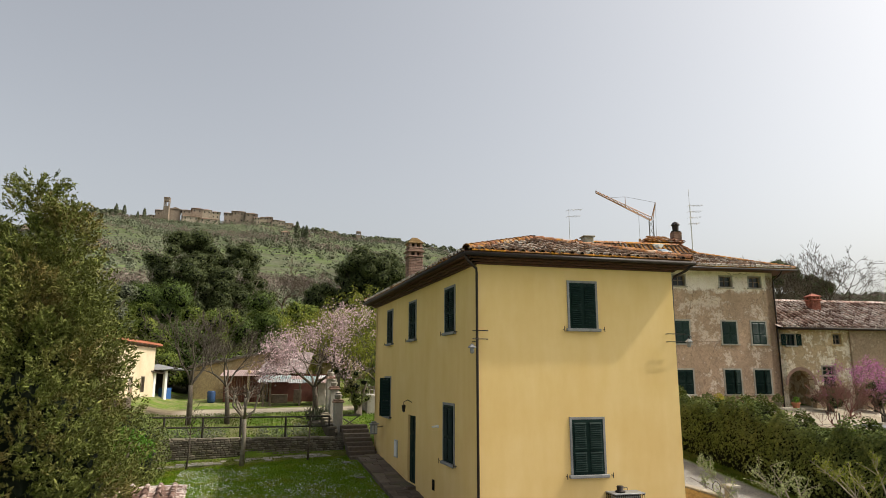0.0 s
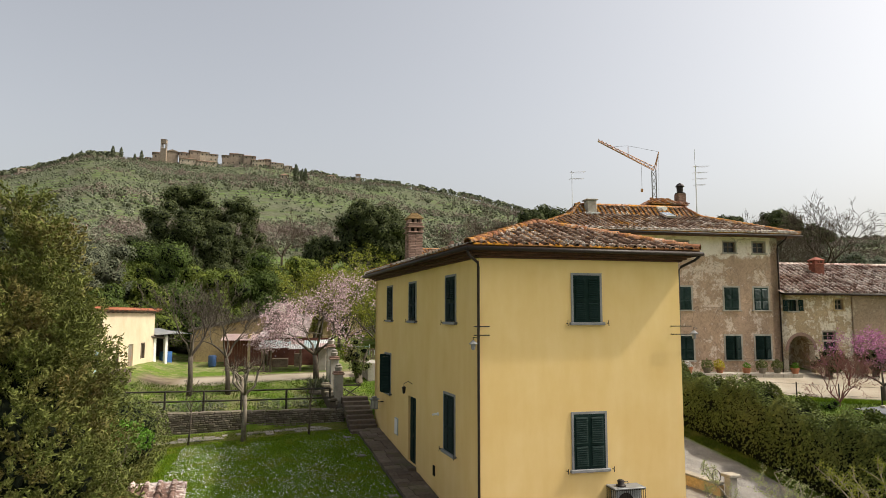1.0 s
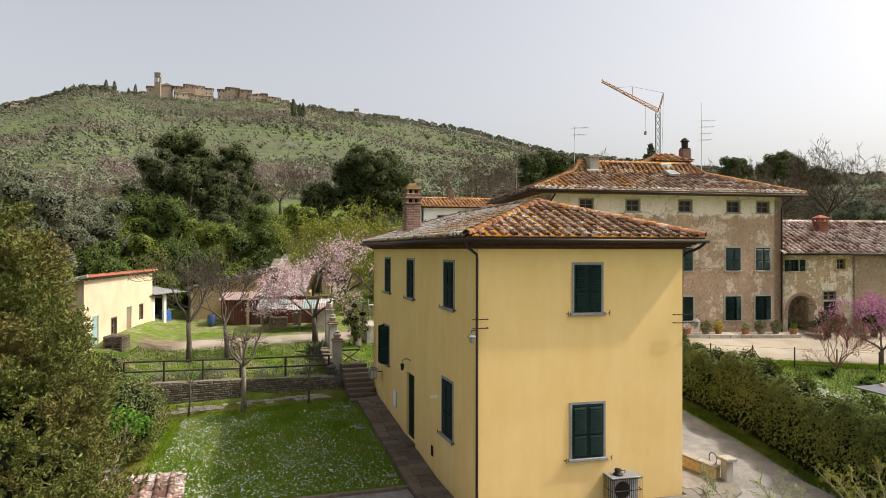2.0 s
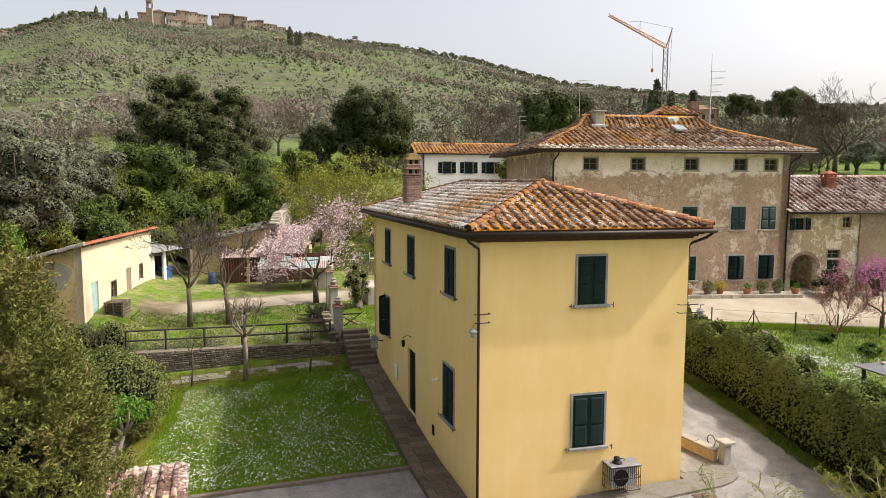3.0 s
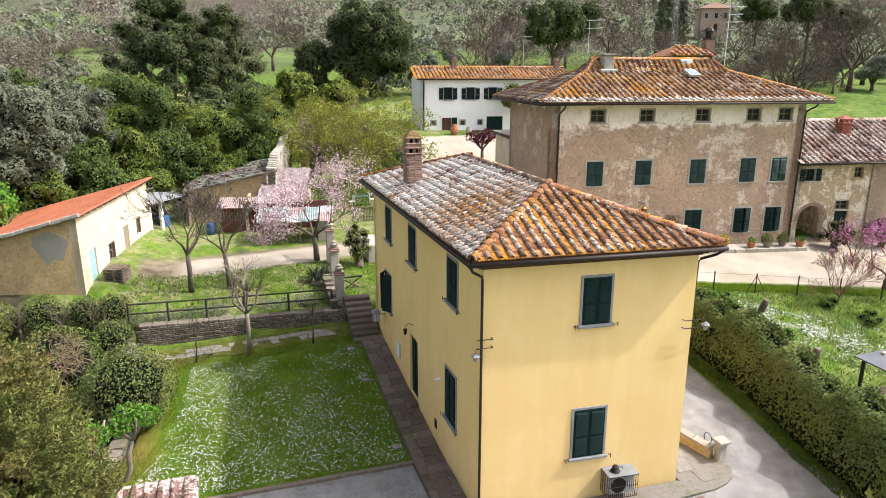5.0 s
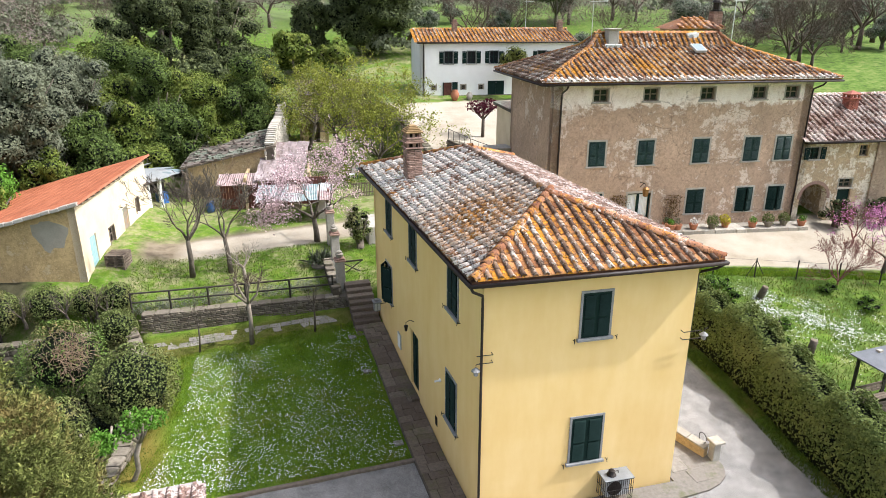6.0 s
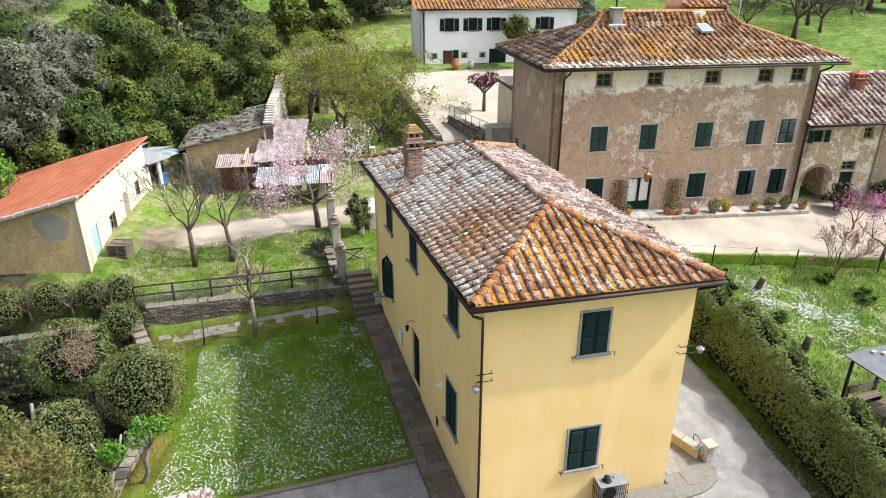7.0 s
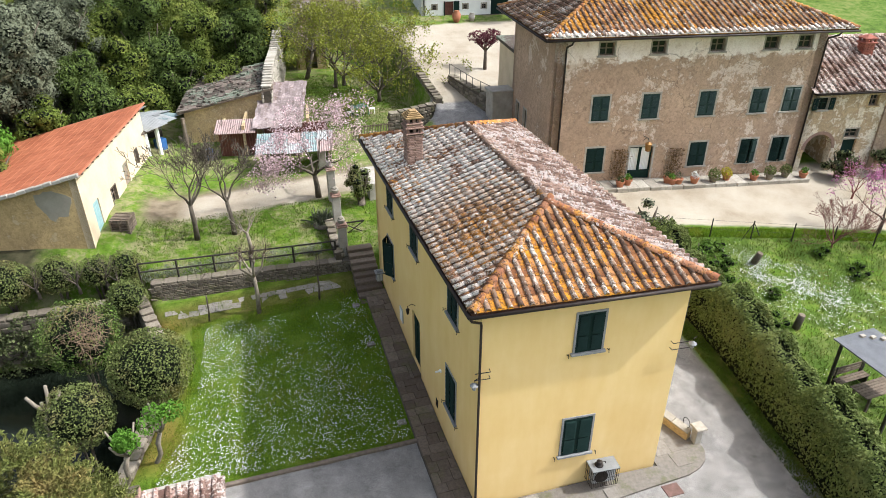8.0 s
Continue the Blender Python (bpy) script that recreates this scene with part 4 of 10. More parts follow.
    off = [(-0.52, -0.22), (6.88, -0.8), (7.06, 14.38), (-0.52, 14.36)]
    zg = 7.89
    for a, bb in ((0, 1), (1, 2), (2, 3), (3, 0)):
        gutter_run(house, [(*off[a], zg), (*off[bb], zg)])
    # Stepped cornice under the eaves.
    for m, L in ((ml, ll), (mf, lf), (mr, lr)):
        for out, z0, z1 in ((0.09, 7.66, 7.72), (0.19, 7.72, 7.785), (0.29, 7.785, 7.85)):
            b = Build()
            b.soft_box(-out + 0.001 * out, L + out, -out, 0.05, z0, z1, 0.012)
            ob = part("cornice", b, WOOD_EAVE, house, "stepped red-brown wooden cornice")
            ob.matrix_local = m
    p = Build()
    p.tube([(-0.5, -0.16, 7.86), (-0.42, -0.13, 7.7), (-0.1, 0.0, 7.5), (-0.06, 0.08, 7.38), (-0.06, 0.08, 4), (-0.06, 0.08, -0.1)], 0.04, 8)
    part("downpipe", p, GUTTER, house, "dark brown metal downpipe at the corner", True)
    p = Build()
    p.tube([(6.82, -0.74, 7.84), (6.7, -0.62, 7.7), (6.44, -0.32, 7.52), (6.42, -0.22, 7.4), (6.43, -0.1, 3), (6.43, -0.1, 0.3)], 0.04, 8)
    part("downpipe", p, GUTTER, house, "dark brown metal downpipe at the corner", True)
    # Brick chimney with a two-tier stepped cap.
    chimney(house, 0.8, 10.0, 8.3, 9.55)
    return house


def lantern_on(parent, m, arm):
    b = Build()
    b.tube([(0, 0, 0.1), (0, -arm * 0.5, 0.2), (0, -arm, 0.12), (0, -arm, 0.02)], 0.013, 6)
    ob = part("lamp_bracket", b, IRON, parent)
    ob.matrix_local = m
    g = Build()
    g.lathe([(0.03, 0.0), (0.085, -0.03), (0.075, -0.06), (0.05, -0.24), (0.02, -0.27)], 6, (0, -arm, 0.02))
    ln = part("lantern", g, IRON, ob, "black iron wall lantern")


def corner_lamp(parent, m):
    b = Build()
    b.tube([(0.2, 0.1, 0.2), (0, 0, 0.22), (0, 0, 0.12)], 0.012, 6)
    ob = part("lamp_arm", b, IRON, parent)
    ob.matrix_local = m
    g = Build()
    g.lathe([(0.02, 0.14), (0.13, 0.05), (0.125, 0.03), (0.07, 0.02), (0.06, -0.1), (0.02, -0.13)], 8)
    part("lamp_head", g, TRIM_GREY, ob, "grey metal lamp head")


def chimney(parent, cx, cy, z0, z1, w=0.62, d=0.62, tiers=2):
    st = brick_stack(parent, cx, cy, z0 - 0.25, z1, w, d)
    z, s = z1, 1.0
    for k in range(tiers):
        b = Build()
        q = w * 0.5 * s
        b.soft_box(cx - q - 0.05, cx + q + 0.05, cy - q - 0.05, cy + q + 0.05, z, z + 0.05, 0.012)
        for a in (-1, 0, 1):
            for c in (-1, 0, 1):
                if a or c:
                    b.box(cx + a * (q - 0.05) - 0.05, cx + a * (q - 0.05) + 0.05, cy + c * (q - 0.05) - 0.05, cy + c * (q - 0.05) + 0.05, z + 0.05, z + 0.22)
        # Solid block behind the piers; the smoke openings' shade is its colour.
        b.box(cx - q + 0.14, cx + q - 0.14, cy - q + 0.14, cy + q - 0.14, z + 0.05, z + 0.22, 1)
        for i in range(5 if k else 3):
            r = q + 0.07 - i * (q / 5.4 if k else 0.045)
            b.soft_box(cx - r, cx + r, cy - r, cy + r, z + 0.22 + i * 0.055, z + 0.275 + i * 0.055, 0.01, 2 if k else 0)
        part("chimney_cap", b, [BRICK, DARK_IN, BRICK_OCHRE], st, "stepped brick chimney cap with smoke openings")
        z += 0.22 + (0.165 if not k else 0.3)
        s *= 0.9


yellow_house()


# ---- the old house across the yard ----
OLD_A = math.degrees(math.atan2(-0.146, 1.0))
OLD_M = pose(10.95, 17.97, 0, 0, 0, OLD_A)
OLD_L, OLD_D, OLD_Z, OLD_TOP = 15.58, 8.6, 2.2, 11.0


def old_house():
    house = thing("old_farmhouse", OLD_M, "large three-storey farmhouse with weathered brown plaster and green shutters", "house")
    cols = [2.69, 5.63, 9.04, 12.25, 14.29]
    holes, wins = [], []
    for i, u in enumerate(cols):
        wins.append((u - 0.49, 6.4, 0.98, 1.4, "closed"))
        if i != 1:
            wins.append((u - 0.53, 3.34, 1.06, 1.46, "closed"))
        wins.append((u - 0.42, 9.98, 0.84, 0.69, "none"))
    holes = [(u, u + a, v, v + c) for u, v, a, c, _ in wins]
    dr = (4.8, 2.62, 1.42, 2.1)
    holes.append((dr[0], dr[0] + dr[2], dr[1], dr[1] + dr[3]))
    wf = part("wall", wall_mesh(OLD_L, OLD_TOP, 0.5, holes, z0=0.6), FACADE, house)
    n = 0
    for u, v, a, c, kind in wins:
        n += 1
        if kind == "none":
            window_on(house, Matrix(), u, v, a, c, 0.07, "none", trim=CONCRETE, sill=True, deep=0.22)
        else:
            ground = v < 5
            window_on(house, Matrix(), u, v, a, c, 0.1, "closed", mat_=SHUTTER_OLD if not ground else SHUTTER, trim=CONCRETE, ajar=(22 if ground and u > 9 else 0))
    # Glazed double door with white curtains.
    u, v, a, c = dr
    b = Build()
    b.box(-0.12, 0, -0.03, 0.3, 0, c + 0.12).box(a, a + 0.12, -0.03, 0.3, 0, c + 0.12).box(0, a, -0.03, 0.3, c, c + 0.12)
    door = part("door", b, CONCRETE, house, "glazed green double door with white curtains")
    door.matrix_local = pose(u, 0, v)
    b = Build()
    for x in (0.0, a / 2 - 0.07, a / 2 + 0.0, a - 0.07):
        b.box(x, x + 0.07, 0.12, 0.18, 0, c)
    b.box(0.07, a - 0.07, 0.121, 0.179, 0, 0.6).box(0.07, a - 0.07, 0.121, 0.179, c - 0.1, c)
    part("door_leaf", b, SHUTTER, door)
    b = Build()
    zig = [(0.08 + k * (a - 0.16) / 28, 0.2 + 0.03 * (k % 2)) for k in range(29)]
    b.prism(zig + [(x, y + 0.008) for x, y in reversed(zig)], 0.6, c - 0.1)
    part("curtain", b, WHITE_WALL, door, "white pleated curtain")
    b = Build()
    b.soft_box(-0.4, a + 0.4, -0.75, 0.0, -0.18, -0.02, 0.02).soft_box(-0.7, a + 0.7, -1.1, 0.0, -0.4, -0.18, 0.02)
    part("doorstep", b, STONE_PALE, door, "pale stone double step")
    b = Build()
    b.tube([(0, 0, 0.5), (0, -0.65, 0.55), (0, -0.75, 0.4)], 0.02, 6).tube([(0, 0, 0.2), (0, -0.4, 0.52)], 0.015, 5)
    br = part("lamp_bracket", b, IRON, house)
    br.matrix_local = pose(u + a / 2, 0, v + c + 0.15)
    b = Build()
    b.lathe([(0.05, 0.4), (0.22, 0.28), (0.2, 0.25), (0.16, -0.12), (0.05, -0.18)], 6, (0, -0.75, 0))
    part("lantern", b, plain("brass_lantern", (0.2, 0.1, 0.03), (0.32, 0.17, 0.06), 6, 40, 0.5, 0.1, 0.5), br, "old brass and glass lantern")
    for m, L, hh in ((pose(0, OLD_D, 0, 0, 0, -90), OLD_D, [(1.2, 1.9, 3.9, 5.6), (2.9, 3.6, 3.9, 5.6), (1.5, 2.0, 2.2, 3.2)]), (pose(OLD_L, 0, 0, 0, 0, 90), OLD_D, []), (pose(OLD_L, OLD_D, 0, 0, 0, 180), OLD_L, [])):
        wv = part("wall", wall_mesh(L, OLD_TOP, 0.5, hh, z0=0.6), FACADE_SIDE, house)
        wv.matrix_local = m
        for k, (a0, a1, v0, v1) in enumerate(hh):
            window_on(house, m, a0, v0, a1 - a0, v1 - v0, 0.09, "none", trim=CONCRETE)
    # Roof with deep eaves.
    e = 0.95
    c = [(-e, -e), (OLD_L + 1.0, -e), (OLD_L + 1.0, OLD_D + e), (-e, OLD_D + e)]
    flared_roof(house, [c[3], c[0], c[1], c[2]], ((3.98, OLD_D / 2), (11.75, OLD_D / 2)), (11.12, 12.74, 13.45), 0.85, ((TILE_MIX, PAN_DARK), (TILE_MIX, PAN_ORANGE), TILE_WARM, TILE_PALE), 0.345, 0.38, 11)
    # Single tiles along the front eave.
    lay_tiles(house, [((0.0 - e, -e - 0.05, 11.16), (1, 0, 0), (0, 1, 0.36), [(0.1, 0), (OLD_L + 2 * e, 0), (OLD_L + 2 * e, 0.3), (0.1, 0.3)], TILE_PALE)], 0.4, 0.4, 60, 17)
    gutter_run(house, [(c[0][0] - 0.05, c[0][1] - 0.07, 11.02), (c[1][0] + 0.05, c[1][1] - 0.07, 11.02)])
    gutter_run(house, [(c[0][0] - 0.07, c[0][1] - 0.05, 11.02), (c[3][0] - 0.07, c[3][1], 11.02)])
    for x in (0.42, OLD_L - 0.02):
        p = Build()
        p.tube([(x, -1.0, 10.98), (x, -0.85, 10.8), (x, -0.1, 10.5), (x, -0.06, 10.3), (x, -0.06, 2.3)], 0.05, 8)
        part("downpipe", p, GUTTER, house, "brown metal downpipe", True)
    # Roof lantern room, chimneys, roof window and aerials.
    b = Build()
    b.box(9.4, 11.9, 4.7, 7.2, 12.4, 13.75)
    bv = part("roof_room", b, BARN_PLASTER, house, "small plastered room on the roof")
    hip = Build()
    hip.add([(9.1, 4.3, 13.72), (12.2, 4.3, 13.72), (12.2, 7.6, 13.72), (9.1, 7.6, 13.72), (10.2, 5.95, 14.4), (11.3, 5.95, 14.4)], [(0, 1, 5, 4), (1, 2, 5), (2, 3, 4, 5), (3, 0, 4), (3, 2, 1, 0)])
    part("roof", hip, TILE_ORANGE, bv)
    lay_tiles(house, [((9.1, 4.3, 13.74), (1, 0, 0), (0, 1.65, 0.68), [(0, 0), (3.1, 0), (2.2, 1.75), (1.1, 1.75)], TILE_ORANGE)], 0.4, 0.4, 30, 21)
    st = brick_stack(house, 12.25, 5.6, 13.2, 14.75, 0.6, 0.6)
    b = Build()
    b.lathe([(0.36, 0), (0.36, 0.06), (0.22, 0.08), (0.24, 0.5), (0.34, 0.52), (0.2, 0.7), (0.05, 0.78)], 8, (12.25, 5.6, 14.75))
    part("chimney_pot", b, IRON, st, "dark round chimney cowl")
    b = Build()
    b.soft_box(4.35, 5.0, 3.5, 4.15, 12.55, 13.7, 0.03).soft_box(4.25, 5.1, 3.4, 4.25, 13.7, 13.78, 0.02)
    part("chimney", b, CONCRETE, house, "short grey plastered chimney")
    b = Build()
    b.add([(4.15, 3.25, 12.55), (5.2, 3.25, 12.55), (5.2, 3.5, 12.9), (4.15, 3.5, 12.9)], [(0, 1, 2, 3)])
    b.box(4.2, 5.15, 3.3, 4.3, 12.6, 12.85)
    part("flashing", b, METAL_PALE, house, "pale grey sheet flashing round the chimney")
    rs = 0.42
    b = Build()
    b.m = pose(9.55, 2.55, 12.6, 22.7, 0, 0)
    b.soft_box(-0.35, 0.35, -0.45, 0.45, 0, 0.16, 0.02)
    sk = part("roof_window", b, METAL_PALE, house, "small roof window in a grey metal frame")
    b = Build()
    b.m = pose(9.55, 2.55, 12.6, 22.7, 0, 0)
    b.box(-0.28, 0.28, -0.38, 0.38, 0.16, 0.166)
    part("pane", b, plain("sky_pane", (0.2, 0.25, 0.3), (0.25, 0.3, 0.36), 2, 20, 0.1, 0), sk)
    b = Build()
    b.soft_box(9.6, 10.35, 4.0, 4.4, 12.9, 13.5, 0.03)
    ac = part("air_conditioner", b, WHITE_WALL, house, "white air conditioner on the roof")
    b = Build()
    b.lathe([(0.2, 0), (0.2, 0.01)], 14)
    ob = part("fan_grille", b, plain("grey_grille_paint", (0.28, 0.29, 0.3), (0.36, 0.37, 0.38), 6, 40, 0.5, 0.1), ac)
    ob.matrix_local = pose(9.85, 3.99, 13.2, 90)
    for x, y, h, arms in ((3.6, 4.3, 3.2, 2), (13.3, 5.2, 4.2, 4), (12.9, 4.6, 5.2, 0)):
        aerial(house, x, y, 12.6, h, arms)
    # Lower wing behind.
    b = Build()
    b.box(0.3, 5.0, OLD_D + 0.0, OLD_D + 5.0, 1.5, 8.3)
    part("rear_wing", b, CREAM, house, "cream plastered rear wing")
    b = Build()
    b.box(0.05, 5.2, OLD_D, OLD_D + 5.2, 8.3, 8.5)
    part("roof", b, TILE_DARK, house)
    return house


def aerial(parent, x, y, z, h, arms):
    b = Build()
    b.tube([(x, y, z), (x, y, z + h)], [0.025, 0.015], 5)
    for k in range(arms):
        zz = z + h - 0.1 - k * 0.45
        L = 0.9 - 0.1 * k
        b.tube([(x - 0.15, y, zz), (x + L, y - 0.2, zz + 0.05)], 0.014, 4)
        for i in range(5):
            q = -0.1 + i * L / 4
            b.tube([(x + q, y - 0.3 - 0.2 * q, zz), (x + q, y + 0.3 - 0.2 * q, zz)], 0.008, 4)
    part("aerial", b, METAL_PALE, parent, "thin metal television aerial")


old_house()


def annex():
    """The lower house beside it, with an arched passage."""
    house = thing("low_annex", OLD_M @ pose(OLD_L, 0, 0), "low annex with crumbling plaster, arched passage and rosy tiled roof", "house")
    L, top = 12.0, 7.4
    arch = (0.45, 2.3, 2.2, 4.8)
    holes = [(0.58, 1.24, 6.34, 7.06), (3.92, 4.54, 6.44, 7.1), (2.98, 3.9, 2.3, 4.42), (2.95, 3.85, 4.5, 5.05)]
    ua, ub, va, vb = arch
    mid, r = (ua + ub) / 2, (ub - ua) / 2
    spring = vb - r
    steps = 8
    xs = [mid - r * math.cos(math.pi * i / steps) for i in range(steps + 1)]
    holes.append((ua, ub, va, vb))
    sp = Build()
    for i in range(steps):
        za, zb = spring + r * math.sin(math.pi * i / steps), spring + r * math.sin(math.pi * (i + 1) / steps)
        sp.add([(xs[i], 0, za), (xs[i + 1], 0, zb), (xs[i + 1], 0, vb + 0.002), (xs[i], 0, vb + 0.002), (xs[i], 0.45, za), (xs[i + 1], 0.45, zb)], [(0, 1, 2, 3), (0, 4, 5, 1)])
    sp.weld = True
    part("spandrel", sp, ANNEX_PLASTER, house)
    b = wall_mesh(L, top, 0.45, holes, z0=0.6)
    part("wall", b, ANNEX_PLASTER, house)
    a = Build()
    a.weld = True
    n = 14
    pts = []
    for k in range(n + 1):
        q = math.pi * k / n
        pts.append((mid - (r + 0.0) * math.cos(q), spring + (r + 0.0) * math.sin(q)))
    for k in range(n):
        (x0, z0), (x1, z1) = pts[k], pts[k + 1]
        c0, c1 = (mid - (r + 0.2) * math.cos(math.pi * k / n), spring + (r + 0.2) * math.sin(math.pi * k / n)), (mid - (r + 0.2) * math.cos(math.pi * (k + 1) / n), spring + (r + 0.2) * math.sin(math.pi * (k + 1) / n))
        a.add([(x0, -0.02, z0), (x1, -0.02, z1), (c1[0], -0.02, c1[1]), (c0[0], -0.02, c0[1]), (x0, 0.5, z0), (x1, 0.5, z1)], [(0, 1, 2, 3), (0, 4, 5, 1)])
    part("arch", a, BRICK, house, "brick arch over the passage")
    p = Build()
    p.box(0.25, 2.6, 0.46, 6.0, 2.15, 2.25).box(0.25, 0.35, 0.46, 6.0, 2.25, 5.0).box(2.5, 2.6, 0.46, 6.0, 2.25, 5.0).box(0.25, 2.6, 2.3, 2.4, 2.25, 5.0).box(0.25, 2.6, 0.46, 6.0, 5.0, 5.1)
    part("passage", p, ANNEX_PLASTER, house, "arched passage into the annex")
    window_on(house, Matrix(), 0.58, 6.34, 0.66, 0.72, 0.04, "open", trim=CONCRETE)
    window_on(house, Matrix(), 3.92, 6.44, 0.62, 0.66, 0.07, "none", trim=BARN_PLASTER)
    window_on(house, Matrix(), 2.95, 4.5, 0.9, 0.55, 0.07, "none", trim=STONE_PALE)
    d = Build()
    d.box(2.98, 3.9, 0.12, 0.18, 2.3, 4.42)
    part("door", d, SHUTTER, house, "dark green plank door")
    for m, LL in ((pose(L, 0, 0, 0, 0, 90), 8.0), (pose(L, 8, 0, 0, 0, 180), L), (pose(0, 8, 0, 0, 0, -90), 8.0)):
        wv = part("wall", wall_mesh(LL, top, 0.45, [], z0=0.6), ANNEX_PLASTER, house)
        wv.matrix_local = m
    # The right-hand half is bare rubble, set a little proud.
    rub = Build()
    rub.soft_box(5.1, L + 0.02, -0.12, -0.004, 0.6, 7.35, 0.03)
    part("rubble_front", rub, RUBBLE, house, "bare rubble masonry front")
    # Roof: a long front slope, its upper part ending at a small brick gable.
    ze, zr, dr_, e = 7.46, 9.62, 4.0, 0.45
    sl = math.hypot(dr_ + e, zr - ze)
    zk = ze + (zr - ze) * 0.5
    dk = -e + (dr_ + e) * 0.5
    b = Build()
    b.add([(0, -e, ze), (L + e, -e, ze), (L + e, dr_, zr), (1.4, dr_, zr), (1.4, dk, zk), (0, dk, zk), (L + e, 8.4, ze), (1.4, 8.4, ze), (0, 8.4, zk), (0, -e, ze - 0.12), (L + e, -e, ze - 0.12), (L + e, 8.4, ze - 0.12), (0, 8.4, ze - 0.12)],
          [(0, 1, 2, 3, 4, 5), (3, 2, 6, 7), (5, 4, 7, 8), (0, 9, 10, 1), (1, 10, 11, 6), (1, 6, 2), (9, 12, 11, 10)])
    part("roof_deck", b, WOOD_EAVE, house)
    g = Build()
    g.add([(1.4, dk, zk - 0.3), (1.4, dr_, zr + 0.02), (1.4, 8.2, zk - 0.3), (1.6, dk, zk - 0.3), (1.6, dr_, zr + 0.02), (1.6, 8.2, zk - 0.3)], [(0, 1, 2), (0, 3, 4, 1), (1, 4, 5, 2), (3, 5, 4)])
    part("gable", g, RUBBLE, house, "small brick gable over the annex roof")
    lay_tiles(house, [((0, -e, ze + 0.02), (1, 0, 0), (0, dr_ + e, zr - ze), [(0, 0), (L + e, 0), (L + e, sl), (1.45, sl), (1.45, 0.5 * sl), (0, 0.5 * sl)], TILE_ROSE)], 0.4, 0.4, 0, 31)
    ridge_row(house, (1.4, dr_, zr), (L + e, dr_, zr), TILE_ROSE, seed=33)
    gutter_run(house, [(0, -0.52, ze - 0.06), (L + 0.4, -0.52, ze - 0.06)])
    st = brick_stack(house, 4.9, 2.6, 8.5, 9.55, 0.7, 0.6, plain("red_brick", (0.26, 0.09, 0.065), (0.36, 0.14, 0.1), 6, 30, vary=0.3))
    b = Build()
    b.soft_box(4.47, 5.33, 2.2, 3.0, 9.55, 9.62, 0.01)
    for x in (4.56, 4.85, 5.14):
        b.box(x, x + 0.1, 2.26, 2.36, 9.62, 9.8).box(x, x + 0.1, 2.84, 2.94, 9.62, 9.8)
    b.soft_box(4.5, 5.3, 2.22, 2.98, 9.8, 9.86, 0.01)
    b.add([(4.5, 2.22, 9.86), (5.3, 2.22, 9.86), (5.3, 2.98, 9.86), (4.5, 2.98, 9.86), (4.9, 2.6, 10.08)], [(0, 1, 4), (1, 2, 4), (2, 3, 4), (3, 0, 4)])
    part("chimney_cap", b, bpy.data.materials["red_brick"], st, "red brick chimney cap with smoke openings")
    b = Build()
    b.soft_box(0, 2.1, -0.7, 0, 2.1, 2.28, 0.02).soft_box(0.1, 2.0, -0.35, 0, 2.28, 2.42, 0.02)
    part("step", b, STONE_PALE, house, "stone steps before the passage")


annex()


